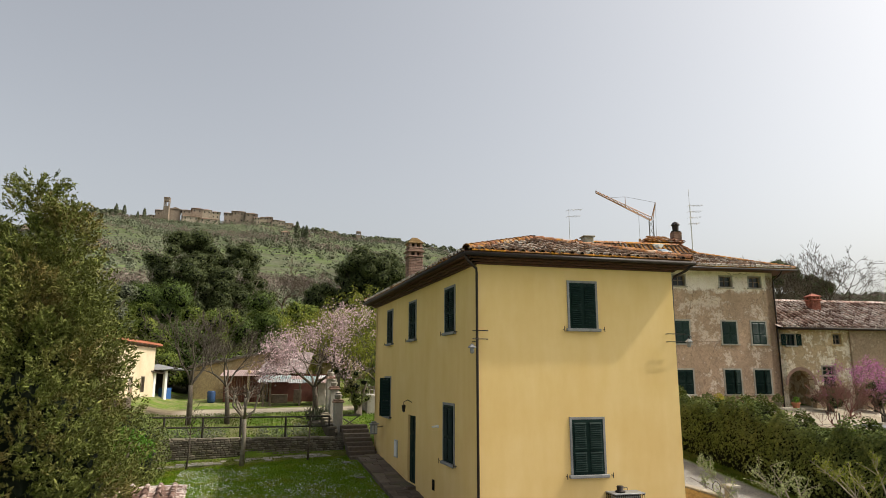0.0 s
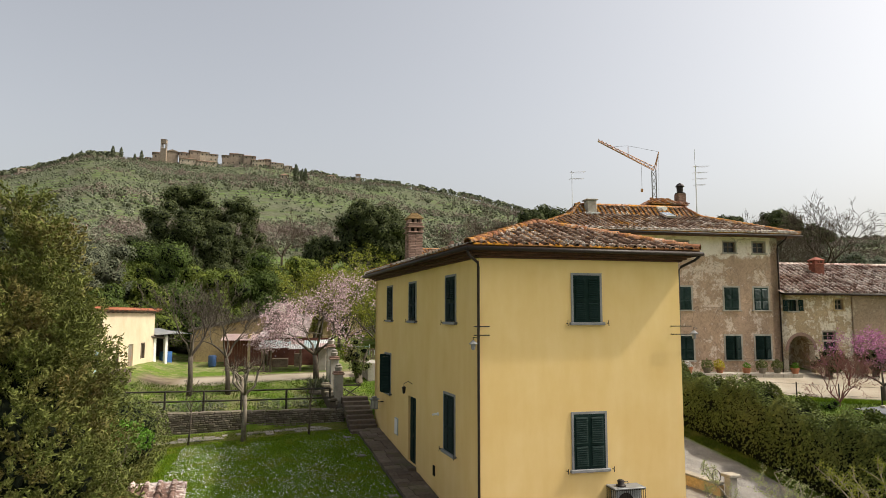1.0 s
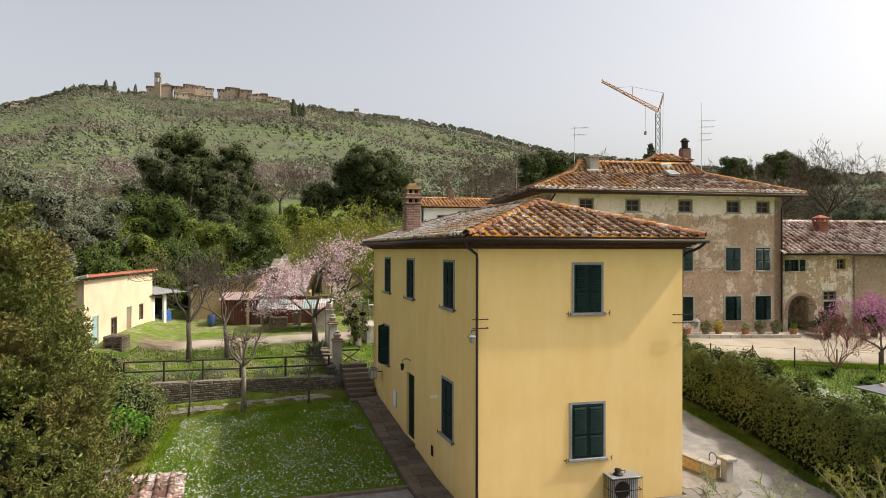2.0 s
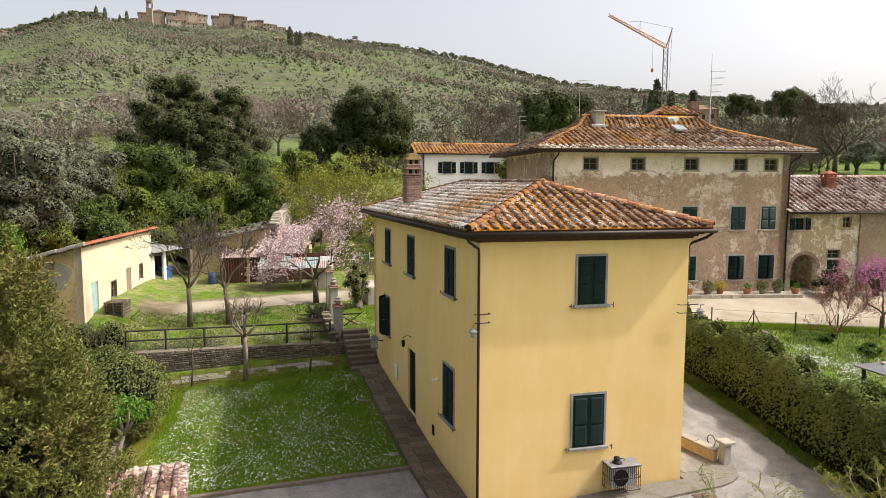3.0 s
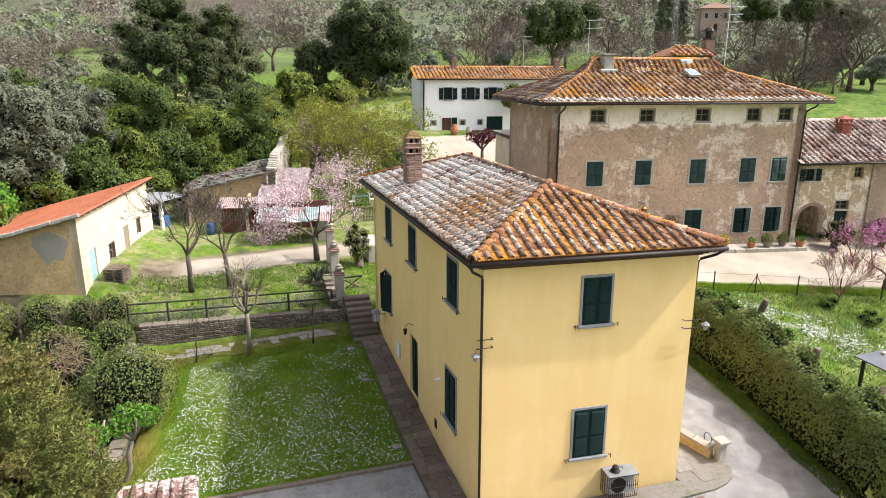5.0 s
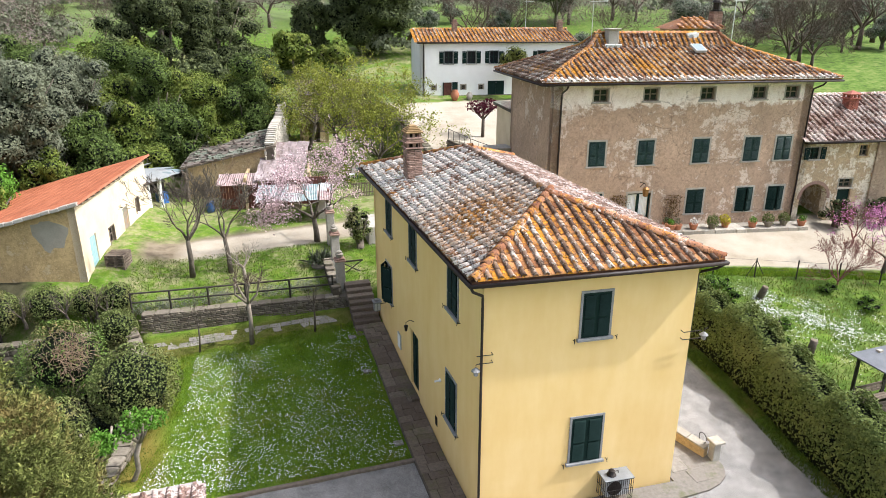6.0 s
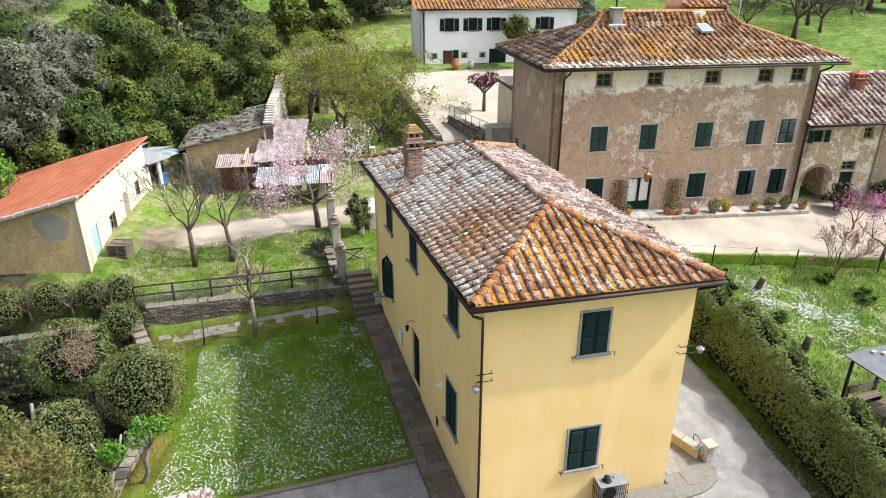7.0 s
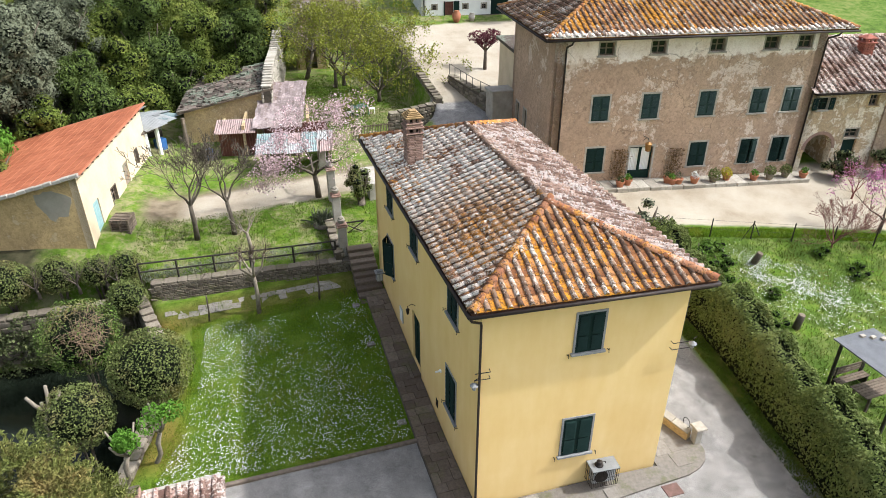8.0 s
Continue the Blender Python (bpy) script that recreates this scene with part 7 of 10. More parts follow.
# Near-black tones for crown cores: inner shade given as colour, not a leaf tone.
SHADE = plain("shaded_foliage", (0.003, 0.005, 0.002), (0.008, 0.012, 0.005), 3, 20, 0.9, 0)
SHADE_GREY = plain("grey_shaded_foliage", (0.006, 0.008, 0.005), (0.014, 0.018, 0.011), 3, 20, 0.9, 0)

# ---- planting near the house ----
def juniper():
    """The big conifer before the lawn: many upswept sprays round several leaders."""
    rng = np.random.default_rng(2)
    x, y = -10.75, -2.3
    tree = thing("conifer", pose(x, y, land1(x, y) - 0.1), "tall bushy green-brown juniper conifer", "conifer")
    t = Build()
    t.tube([(0, 0, 0), (0.1, 0, 3), (0, 0, 7.2)], [0.25, 0.16, 0.03], 8)
    part("trunk", t, BARK, tree, smooth=True)
    H = 8.5
    leaders = [(0, 0, H), (0.9, -0.7, 7.9), (-1.2, 0.3, 7.6), (0.3, -1.3, 7.0), (0.4, 1.2, 7.3), (-1.5, -1.2, 6.8), (1.45, -0.3, 6.2), (1.1, 1.1, 6.0)]
    cs, ns, blobs = [], [], []
    for lx, ly, h in leaders:
        for k in range(int(100 * h)):
            f = rng.uniform(0.02, 1) ** 0.9
            egg = 0.66 + 0.34 * float(sstep(0.0, 0.36, f))
            rad = (1.75 * (1 - f) ** 0.5 * egg + 0.06) * (0.8 if lx or ly else 1.0)
            a = rng.uniform(0, math.tau)
            if math.sin(a * 4 + f * 21 + lx) * math.sin(f * 33 + ly * 3 + a) < -0.2:
                continue
            rr = rad * (rng.uniform(0.5, 1.12) + 0.2 * math.sin(a * 3 + f * 14 + lx * 5))
            pull = (0.75 + 0.25 * (1 - f)) * egg
            base = np.array([lx * pull + rr * math.cos(a), ly * pull + rr * math.sin(a), h * f])
            out = np.array([math.cos(a) * 0.8, math.sin(a) * 0.8, 0.75])
            out /= np.linalg.norm(out)
            # A plume: side tufts along a short twig, each a brush of fine sprays.
            tufts = 7
            s = np.linspace(0, 1, tufts)
            side = np.cross(out, rand_dirs(rng, tufts))
            mid_ = base + out * (0.5 * s[:, None] - 0.15) + side * (0.13 * (1.1 - s))[:, None]
            way = out + 0.7 * side
            way /= np.linalg.norm(way, axis=1, keepdims=True)
            m = 10
            reach = rng.uniform(-0.02, 0.1, (tufts * m, 1))
            cs.append(np.repeat(mid_, m, 0) + np.repeat(way, m, 0) * reach + rng.normal(0, 0.02, (tufts * m, 3)))
            ns.append(np.repeat(way, m, 0))
        for k in range(6):
            f = k / 9
            egg = 0.66 + 0.34 * float(sstep(0.0, 0.36, f))
            rad = (1.75 * (1 - f) ** 0.65) * egg * (0.75 if lx or ly else 1.0)
            blobs.append(((lx * (1 - 0.45 * f) * egg, ly * (1 - 0.45 * f) * egg, h * f + 0.3), np.array([rad, rad, h / 9 * 1.1])))
    needle_part(rng, "crown", np.concatenate(cs), np.concatenate(ns), 0.045, 0.29, LEAF_CONIFER, tree)
    core_part(blobs, SHADE, tree, 0.62)


juniper()


def clipped_ball(x, y, z, r, seed, label, mats=None, squash=0.95, stem=True, size=0.048, per=270, bare=None):
    rng = np.random.default_rng(seed)
    g = land1(x, y)
    bush = thing("clipped_bush", pose(x, y, min(g, z - r)), label, "bush")
    h = z - min(g, z - r)
    if stem:
        t = Build()
        for k in range(4):
            a = k * 1.7 + seed
            t.tube([(0.1 * math.cos(a), 0.1 * math.sin(a), -0.1), (0.2 * math.cos(a), 0.2 * math.sin(a), max(0.2, h - r)), (0.5 * r * math.cos(a), 0.5 * r * math.sin(a), h)], [0.07, 0.05, 0.02], 6)
        part("trunk", t, BARK, bush, smooth=True)
    n = int(per * 4 * math.pi * r * r)
    d = rand_dirs(rng, n)
    wob = 1 + 0.05 * np.sin(d[:, 0] * 6 + seed) * np.sin(d[:, 1] * 5) + 0.03 * np.sin(d[:, 2] * 13 + d[:, 0] * 9)
    rr = r * wob * (1 - 0.22 * rng.uniform(0, 1, n) ** 2)
    cs = np.array([0, 0, h]) + d * rr[:, None] * np.array([1, 1, squash])
    if bare is not None:
        # A thin side, where the twigs within show.
        face = d @ np.array(Vector(bare).normalized())
        keep = (face < 0.74) | (rng.uniform(0, 1, n) < 0.4)
        cs, d = cs[keep], d[keep]
        tw = Build()
        for k in range(300):
            e = (Vector(bare).normalized() + Vector(rng.normal(0, 0.32, 3))).normalized()
            p = Vector((0, 0, h)) + e * r * rng.uniform(0.78, 0.9)
            w = e.cross(Vector(rng.normal(0, 1, 3))).normalized()
            q = Vector((0, 0, h)) + (e + w * 0.22).normalized() * r * rng.uniform(0.93, 1.02)
            tw.tube([p, (p + q) * 0.5 + e * 0.05, q], [0.011, 0.009, 0.005], 3, caps=False)
        part("twig_growth", tw, plain("dry_twig", (0.16, 0.11, 0.07), (0.3, 0.22, 0.15), 3, 20, 0.95, 0), bush, "bare brown twigs on the thin side", kind="stuff")
    leaf_part(rng, "crown", cs, d, size, mats or LEAF_BALL, bush, spread=0.6)
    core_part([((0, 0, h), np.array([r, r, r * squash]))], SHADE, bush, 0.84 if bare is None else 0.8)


clipped_ball(-10.15, 8.8, 1.7, 1.58, 21, "dense dark green clipped round bush at the lawn's edge")
clipped_ball(-13.1, 12.0, 1.55, 1.6, 22, "clipped round bush with bare brown twigs on one side", foliage("patchy_bush_leaf", (0.03, 0.06, 0.012), (0.15, 0.22, 0.05), 0.12, 0.5, tint=(0.2, 0.14, 0.07)), squash=1.0, per=200, bare=(0.35, -0.65, 0.45))
clipped_ball(-12.75, 7.65, 0.9, 1.3, 23, "small clipped round bush above the ditch")
clipped_ball(-11.6, 15.0, 1.3, 0.9, 24, "low clipped evergreen bush beside the terrace")
clipped_ball(-12.9, 16.5, 2.1, 0.8, 25, "untidy evergreen shrub below the shed")
clipped_ball(-14.6, 16.7, 2.1, 0.95, 26, "untidy evergreen shrub below the shed")
clipped_ball(-16.7, 16.7, 2.0, 1.1, 27, "dark evergreen shrub beside the ditch")
clipped_ball(-11.7, 16.6, 2.1, 0.8, 28, "low evergreen shrub by the railing")
for k, (x, y, h) in enumerate(((-13.7, 16.0, 1.7), (-12.5, 16.0, 1.8), (-15.4, 16.1, 1.6), (-12.0, 15.8, 1.4))):
    bare_tree(x, y, h, "hard-pruned bare shrub with cut stems", 60 + k, 3, BARK, 0.07, 0.3, 0.5, 0.15, (2, 3), "pruned shrubs", "shrub", name="pruned_shrub", z=1.35)


def pollard(x, y, h, seed, label, z=None, knob=0.1, twigs=True, r=0.12, spread=0.55):
    """A tree cut back to stubs, with thin new twigs."""
    rng = np.random.default_rng(seed)
    z = land1(x, y) if z is None else z
    tree = thing("pollard_tree", pose(x, y, z - 0.05), label, "tree")
    t = Build()
    t.tube([(0, 0, 0), (0.05, 0.02, h * 0.3), (0.02, 0, h * 0.52)], [r * 1.2, r, r * 0.9], 8)
    part("trunk", t, BARK_PALE, tree, smooth=True)
    tw = Build()
    for k in range(5):
        a = math.tau * k / 5 + rng.uniform(-0.4, 0.4)
        d = Vector((math.cos(a) * spread, math.sin(a) * spread, 1.0)).normalized()
        p0 = Vector((0.02, 0, h * 0.5))
        reach = h * rng.uniform(0.12, 0.2)
        p1 = p0 + d * reach + Vector((0.2 * math.cos(a), 0.2 * math.sin(a), -0.1))
        p2 = p1 + (d * 0.4 + Vector((rng.normal(0, 0.2), rng.normal(0, 0.2), 1.0))).normalized() * h * rng.uniform(0.1, 0.2)
        up = (p2 - p1).normalized()
        b = Build()
        b.tube([p0, p1, p2 - up * 0.16, p2 - up * 0.05, p2 + up * 0.04], [r * 0.72, r * 0.5, r * 0.48, r * 0.85, r * 0.5], 7)
        part("limb", b, BARK_PALE, tree, smooth=True)
        if twigs:
            for j in range(15):
                dd = (up * 0.35 + Vector(rng.normal(0, 0.65, 3)) + Vector((0, 0, 0.35))).normalized()
                L = h * rng.uniform(0.06, 0.2)
                q = p2 + dd * L * 0.5 + Vector(rng.normal(0, 0.03, 3))
                tw.tube([p2, q, p2 + dd * L + Vector((0, 0, 0.05))], [0.012, 0.009, 0.005], 3, caps=False)
                for i in range(2):
                    e = (dd + Vector(rng.normal(0, 0.6, 3))).normalized()
                    tw.tube([q, q + e * L * 0.45], [0.009, 0.005], 3, caps=False)
    if twigs:
        part("twig_growth", tw, TWIG, tree)
    return tree


pollard(-5.94, 12.9, 4.0, 31, "pollarded lawn tree with stubby grey limbs and bare twigs", r=0.09, spread=0.5)
bare_tree(-8.15, 12.95, 2.9, "thin young bare tree on the lawn", 32, 3, BARK, 0.035, 0.5, 0.5, 0.1, name="young_tree", category="tree")
bare_tree(-3.15, 13.0, 2.4, "thin young bare tree on the lawn", 33, 2, BARK, 0.04, 0.6, 0.35, 0.1, name="young_tree", category="tree")
bare_tree(-8.45, 18.6, 5.9, "bare pruned tree with a fan of grey twigs", 34, 6, BARK, 0.12, 0.34, 0.55, 0.12, (2, 3), "pruned trees on the terrace", "tree", min_r=0.01)
bare_tree(-6.6, 18.6, 5.2, "bare pruned tree with a fan of grey twigs", 35, 6, BARK, 0.11, 0.36, 0.5, 0.14, (2, 3), "pruned trees on the terrace", "tree", min_r=0.01)
bare_tree(-5.9, 16.9, 2.6, "small hard-pruned bare tree behind the railing", 36, 3, BARK_PALE, 0.09, 0.45, 0.6, 0.1, (2, 3), "", "tree")


def blossom_tree(x, y, h, seed, petal, label, n=14, size=0.06, depth=5, trunk=0.16, spread=0.65, z=None, jit=0.13):
    tree, tips = bare_tree(x, y, h, label, seed, depth, BARK, trunk, 0.22, spread, 0.06, (2, 3), "", "blossoming tree", 0.74, z, name="blossom_tree")
    rng = np.random.default_rng(seed)
    pts = np.array([t[0] for t in tips])
    pts = np.repeat(pts, n, 0) + rng.normal(0, jit, (len(pts) * n, 3))
    leaf_part(rng, "blossom", pts, rng.normal(size=pts.shape), size, petal, tree, aspect=0.8)
    return tree


blossom_tree(-1.85, 21.0, 6.3, 41, PETAL, "magnolia tree covered in pale pink blossom", 19, 0.048, 5, 0.15, 0.85, jit=0.2)
blossom_tree(26.2, 9.0, 3.9, 42, PETAL_MAUVE, "tree in mauve-pink blossom at the yard's edge", 9, 0.045, 5, 0.1, 0.7)
bare_tree(22.7, 8.6, 3.0, "small reddish bare tree at the yard's edge", 43, 6, plain("reddish_twig", (0.16, 0.07, 0.06), (0.27, 0.14, 0.12), 2, 10, 0.9, 0), 0.05, 0.08, 0.6, 0.1, (2, 3), "", "tree", limbs=6, limb=0.7)
bare_tree(27.6, 12.2, 2.6, "reddish budding shrub in the yard", 44, 5, plain("red_twig", (0.14, 0.05, 0.045), (0.24, 0.1, 0.085), 2, 10, 0.9, 0), 0.06, 0.15, 0.75, 0.05, (2, 3), "", "shrub", name="red_shrub")


def budding_tree(x, y, h, seed, label, mats, n=9, size=0.085, depth=6, trunk=0.15, z=None, spread=0.85, jit=0.16, frac=0.1):
    tree, tips = bare_tree(x, y, h, label, seed, depth, BARK, trunk, frac, spread, 0.05, (2, 3), "", "tree", 0.78, z, name="budding_tree", limb=0.7, limbs=5, min_r=0.008)
    rng = np.random.default_rng(seed)
    pts = np.array([t[0] for t in tips])
    pts = np.repeat(pts, n, 0) + rng.normal(0, jit, (len(pts) * n, 3))
    leaf_part(rng, "young_leaves", pts, rng.normal(size=pts.shape), size, mats, tree)
    return tree


budding_tree(5.3, 36.6, 8.6, 45, "spreading garden tree in fresh lime-green leaf", LEAF_LIME)
budding_tree(3.4, 41.5, 8.4, 46, "spreading garden tree in fresh lime-green leaf", LEAF_LIME)
budding_tree(-0.6, 50.0, 8.6, 47, "garden tree in fresh lime-green leaf", LEAF_LIME)
bare_tree(0.6, 44.2, 6.5, "bare leaning garden tree", 48, 5, BARK, 0.17, 0.35, 0.6, 0.1, (2, 3), "", "tree", lean=0.35)
bare_tree(2.6, 41.0, 5.5, "bare grey garden tree behind the fence", 49, 5, BARK, 0.13, 0.35, 0.6, 0.1, (2, 3), "", "tree")
# The sparse young shrub below the camera's start.
def sparse_shrub(x, y, tips, label, seed, mats):
    rng = np.random.default_rng(seed)
    z = land1(x, y)
    th = thing("young_shrub", pose(x, y, z - 0.05), label, "shrub")
    b, ends = Build(), []
    for tx, ty, tz in tips:
        p, e = Vector((0, 0, 0)), Vector((tx - x, ty - y, tz - z))
        m = e * 0.55 + Vector((0.1 * rng.normal(), 0.1 * rng.normal(), 0.25))
        b.tube([p, m * 0.55, m, (m + e) * 0.5 + Vector((0, 0, 0.08)), e], [0.035, 0.028, 0.02, 0.014, 0.006], 5)
        for k in range(11):
            f = rng.uniform(0.3, 1)
            q = m + (e - m) * f
            d = Vector((rng.normal(0, 0.6), rng.normal(0, 0.6), 0.5 + abs(rng.normal(0, 0.4)))).normalized()
            L = rng.uniform(0.2, 0.55) * (1.2 - 0.4 * f)
            tip = q + d * L
            b.tube([q, q + d * L * 0.5 + Vector((0.02, 0, 0.02)), tip], [0.01, 0.008, 0.004], 4, caps=False)
            ends += [q + (tip - q) * u for u in np.linspace(0.3, 1, 7)]
    part("branching", b, BARK_PALE, th)
    pts = np.repeat(np.array(ends), 5, 0)
    pts = pts + rng.normal(0, 0.035, pts.shape)
    leaf_part(rng, "young_leaves", pts, rng.normal(size=pts.shape), 0.022, mats, th)


PALE_YOUNG = foliage("pale_young_leaf", (0.2, 0.24, 0.08), (0.42, 0.45, 0.22), 0.4)
sparse_shrub(6.6, -7.4, ((6.81, -4.47, 2.5), (7.3, -4.7, 2.2), (7.8, -4.6, 2.25), (8.3, -4.9, 2.5)), "sparse shrub with yellow-green young leaves on thin branches", 50, LEAF_LIME)
sparse_shrub(4.6, -6.9, ((5.64, -4.43, 2.4), (5.2, -4.5, 2.25), (6.1, -4.7, 2.2), (4.0, -3.85, 2.5), (3.6, -4.1, 2.2)), "sparse shrub with pale young leaves on thin branches", 51, PALE_YOUNG)


def red_maple():
    x, y = 13.6, 35.2
    z = land1(x, y)
    rng = np.random.default_rng(55)
    tree = thing("red_plum_tree", pose(x, y, z - 0.1), "small round-headed tree with dark red leaves", "tree")
    t = Build()
    t.tube([(0, 0, 0), (0.03, 0, 1.6)], [0.16, 0.13], 8)
    for k in range(6):
        a = k * 1.05
        t.tube([(0.03, 0, 1.5), (0.6 * math.cos(a), 0.6 * math.sin(a), 2.1), (1.0 * math.cos(a), 1.0 * math.sin(a), 2.5)], [0.07, 0.05, 0.02], 5)
    part("trunk", t, BARK, tree, smooth=True)
    blobs = crown_blobs(rng, (0, 0, 2.5), (1.35, 1.35, 0.8), 16, 0.4)
    cs, ns = clumps(rng, blobs, 90)
    leaf_part(rng, "crown", cs, ns, 0.07, LEAF_RED, tree)


red_maple()


WILD_LEAF = foliage("rank_weed_leaf", (0.04, 0.085, 0.01), (0.14, 0.23, 0.04), 0.3)


def hedge():
    rng = np.random.default_rng(70)
    line = np.array([(13.1, 10.2), (12.75, 7.0), (12.75, 4.0), (12.5, 1.0), (12.0, -2.2), (11.1, -5.5), (9.9, -9.0)])
    hd = thing("hedge", pose(12.5, 1.0, land1(12.5, 1.0)), "long dense green hedge along the gravel lane", "hedge")
    o = np.array([12.5, 1.0, land1(12.5, 1.0)])
    seg = np.hypot(*np.diff(line, axis=0).T)
    cum = np.r_[0, np.cumsum(seg)]
    n = 74000
    s = rng.uniform(0, cum[-1], n)
    cx, cy = np.interp(s, cum, line[:, 0]), np.interp(s, cum, line[:, 1])
    dx, dy = np.interp(s + 0.1, cum, line[:, 0]) - np.interp(s - 0.1, cum, line[:, 0]), np.interp(s + 0.1, cum, line[:, 1]) - np.interp(s - 0.1, cum, line[:, 1])
    ln = np.hypot(dx, dy) + 1e-9
    nx, ny = dy / ln, -dx / ln
    W, H = 0.85, 2.1 + 0.4 * sstep(9.0, 3.0, cy)
    a = rng.uniform(0, 1, n)
    lump = 0.13 * np.sin(s * 1.7) * np.sin(s * 0.63 + 1) + 0.07 * np.sin(s * 4.3 + 2)
    ang = math.pi * a
    e = 0.5
    cc, ss = np.cos(ang), np.sin(ang)
    px, pz = np.sign(cc) * np.abs(cc) ** e, np.abs(ss) ** e
    depth = 1 - 0.16 * rng.uniform(0, 1, n) ** 2
    off = W * px * depth * (1 + lump * 0.6)
    z = H * pz * depth * (1 + lump) + 0.05 * rng.normal(size=n)
    X, Y = cx + nx * off, cy + ny * off
    g = land(cx, cy)
    cs = np.stack([X, Y, g + np.maximum(z, 0.03)], -1) - o
    ns = np.stack([nx * px, ny * px, pz], -1)
    leaf_part(rng, "hedge_leaves", cs, ns, 0.055, LEAF_HEDGE, hd, spread=0.42)
    # Dark core along the hedge: the shade behind its leaves, as colour.
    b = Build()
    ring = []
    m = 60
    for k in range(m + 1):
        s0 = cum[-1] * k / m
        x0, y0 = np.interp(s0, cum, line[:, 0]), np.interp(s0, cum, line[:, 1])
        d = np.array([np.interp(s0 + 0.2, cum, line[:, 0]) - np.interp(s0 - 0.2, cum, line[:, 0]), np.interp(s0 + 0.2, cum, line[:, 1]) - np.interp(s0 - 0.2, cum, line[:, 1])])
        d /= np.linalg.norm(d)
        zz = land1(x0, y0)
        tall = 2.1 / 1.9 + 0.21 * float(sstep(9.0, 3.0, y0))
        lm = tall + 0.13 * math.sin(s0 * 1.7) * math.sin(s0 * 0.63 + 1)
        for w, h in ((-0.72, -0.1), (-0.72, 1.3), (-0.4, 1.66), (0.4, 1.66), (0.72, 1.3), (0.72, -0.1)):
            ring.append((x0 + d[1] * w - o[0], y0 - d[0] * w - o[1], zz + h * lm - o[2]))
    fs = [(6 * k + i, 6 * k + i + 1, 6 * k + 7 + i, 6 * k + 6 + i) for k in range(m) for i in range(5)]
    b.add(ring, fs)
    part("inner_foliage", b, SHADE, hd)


hedge()
leafy_tree("garden_shrub", 13.6, 11.6, 2.4, 1.2, LEAF_GREY, SHADE_GREY, "grey-green shrub at the hedge's end", "shrub", 71, 10, 0.07, 90, 0.05)
leafy_tree("evergreen_bush", 0.3, 19.6, 2.7, 0.85, LEAF_BALL, SHADE, "tall dark clipped bush behind the house", "bush", 72, 14, 0.06, 120, 0.02)
for k, u in enumerate((2.4, 5.4)):
    q = OLD_M @ Vector((OLD_L + u + (0 if k == 0 else 0.3), -1.0, 0))
    leafy_tree("round_bush", q.x, q.y, 2.0, 1.05, LEAF_HOLM, SHADE, "dark round evergreen bush by the annex wall", "bush", 73 + k, 14, 0.08, 80, 0.02)
q = pose(12.4, 49.1, 0, 0, 0, -7.5) @ Vector((9.3, -1.9, 0))
leafy_tree("clipped_laurel", q.x, q.y, 5.0, 2.1, foliage("yellow_laurel_leaf", (0.06, 0.075, 0.015), (0.17, 0.18, 0.05), 0.2), SHADE, "round-headed yellow-green evergreen tree by the white house", "tree", 76, 18, 0.09, 70, 0.42)
leafy_tree("clipped_laurel", 30.0, 44.0, 4.2, 1.8, LEAF_LAUREL, SHADE, "round green tree beside the white house", "tree", 77, 18, 0.1, 60, 0.2)


for k, (x, y, h, r) in enumerate(((14.9, 9.3, 1.3, 0.9), (15.8, 8.4, 1.0, 0.8), (15.2, 7.0, 0.9, 0.8), (16.3, 9.8, 0.8, 0.7), (16.9, 6.2, 0.6, 0.6), (15.6, 4.6, 0.7, 0.7), (22.3, 6.4, 0.6, 0.8), (21.6, 8.2, 0.5, 0.6))):
    leafy_tree("wild_shrub", x, y, h, r, WILD_LEAF, SHADE, "low rank green weeds in the meadow", "shrub", 780 + k, 9, 0.06, 110, 0.02, "weeds in the meadow", trunk_r=0.03)


# Cut stumps and bright new shoots by the ditch.
for k, (x, y, z, s) in enumerate(((-14.2, 8.8, 0.55, 0.75), (-10.75, 4.1, 1.9, 0.8), (-9.85, 5.1, 1.75, 0.75))):
    rng = np.random.default_rng(80 + k)
    st = thing("pollard_stump", pose(x, y, z - 1.2), "pale cut-back trunk with short stubs and bright shoots", "tree stump")
    b = Build()
    f = 1.0 if k == 0 else 0.55
    b.tube([(-0.45, 0.5, -1.7), (-0.3, 0.3, -0.7), (0.02, 0.12, 0.0), (0.05, 0.0, 0.6), (0.25, 0.1, 1.2)], [0.2 * f, 0.18 * f, 0.15 * f, 0.16 * f, 0.12 * f], 8)
    part("trunk", b, BARK_PALE, st, smooth=True)
    for j in range(4):
        a = j * 1.6 + k
        b = Build()
        b.tube([(0.2, 0.08, 1.0), (0.2 + 0.5 * math.cos(a) * s, 0.08 + 0.5 * math.sin(a) * s, 1.5), (0.2 + 0.75 * math.cos(a) * s, 0.08 + 0.7 * math.sin(a) * s, 1.95)], [0.1 * f, 0.075 * f, 0.06 * f], 7)
        part("stub", b, BARK_PALE, st, smooth=True)
    if k:
        for _ in range(4):
            cs, ns = clumps(rng, [((0.3 + rng.uniform(-0.45, 0.45), rng.uniform(-0.45, 0.45), 1.75 + rng.uniform(-0.2, 0.3)), np.full(3, 0.32))], 200)
            leaf_part(rng, "shoot_clump", cs, ns, 0.06, LEAF_BRIGHT, st, "bright green new shoots", kind="stuff")
b = Build()
for k in range(2):
    b.tube([(-10.9 + 0.15 * k, 8.6, -1.4), (-10.55 + 0.12 * k, 10.2 + 0.3 * k, 0.9)], 0.06, 6)
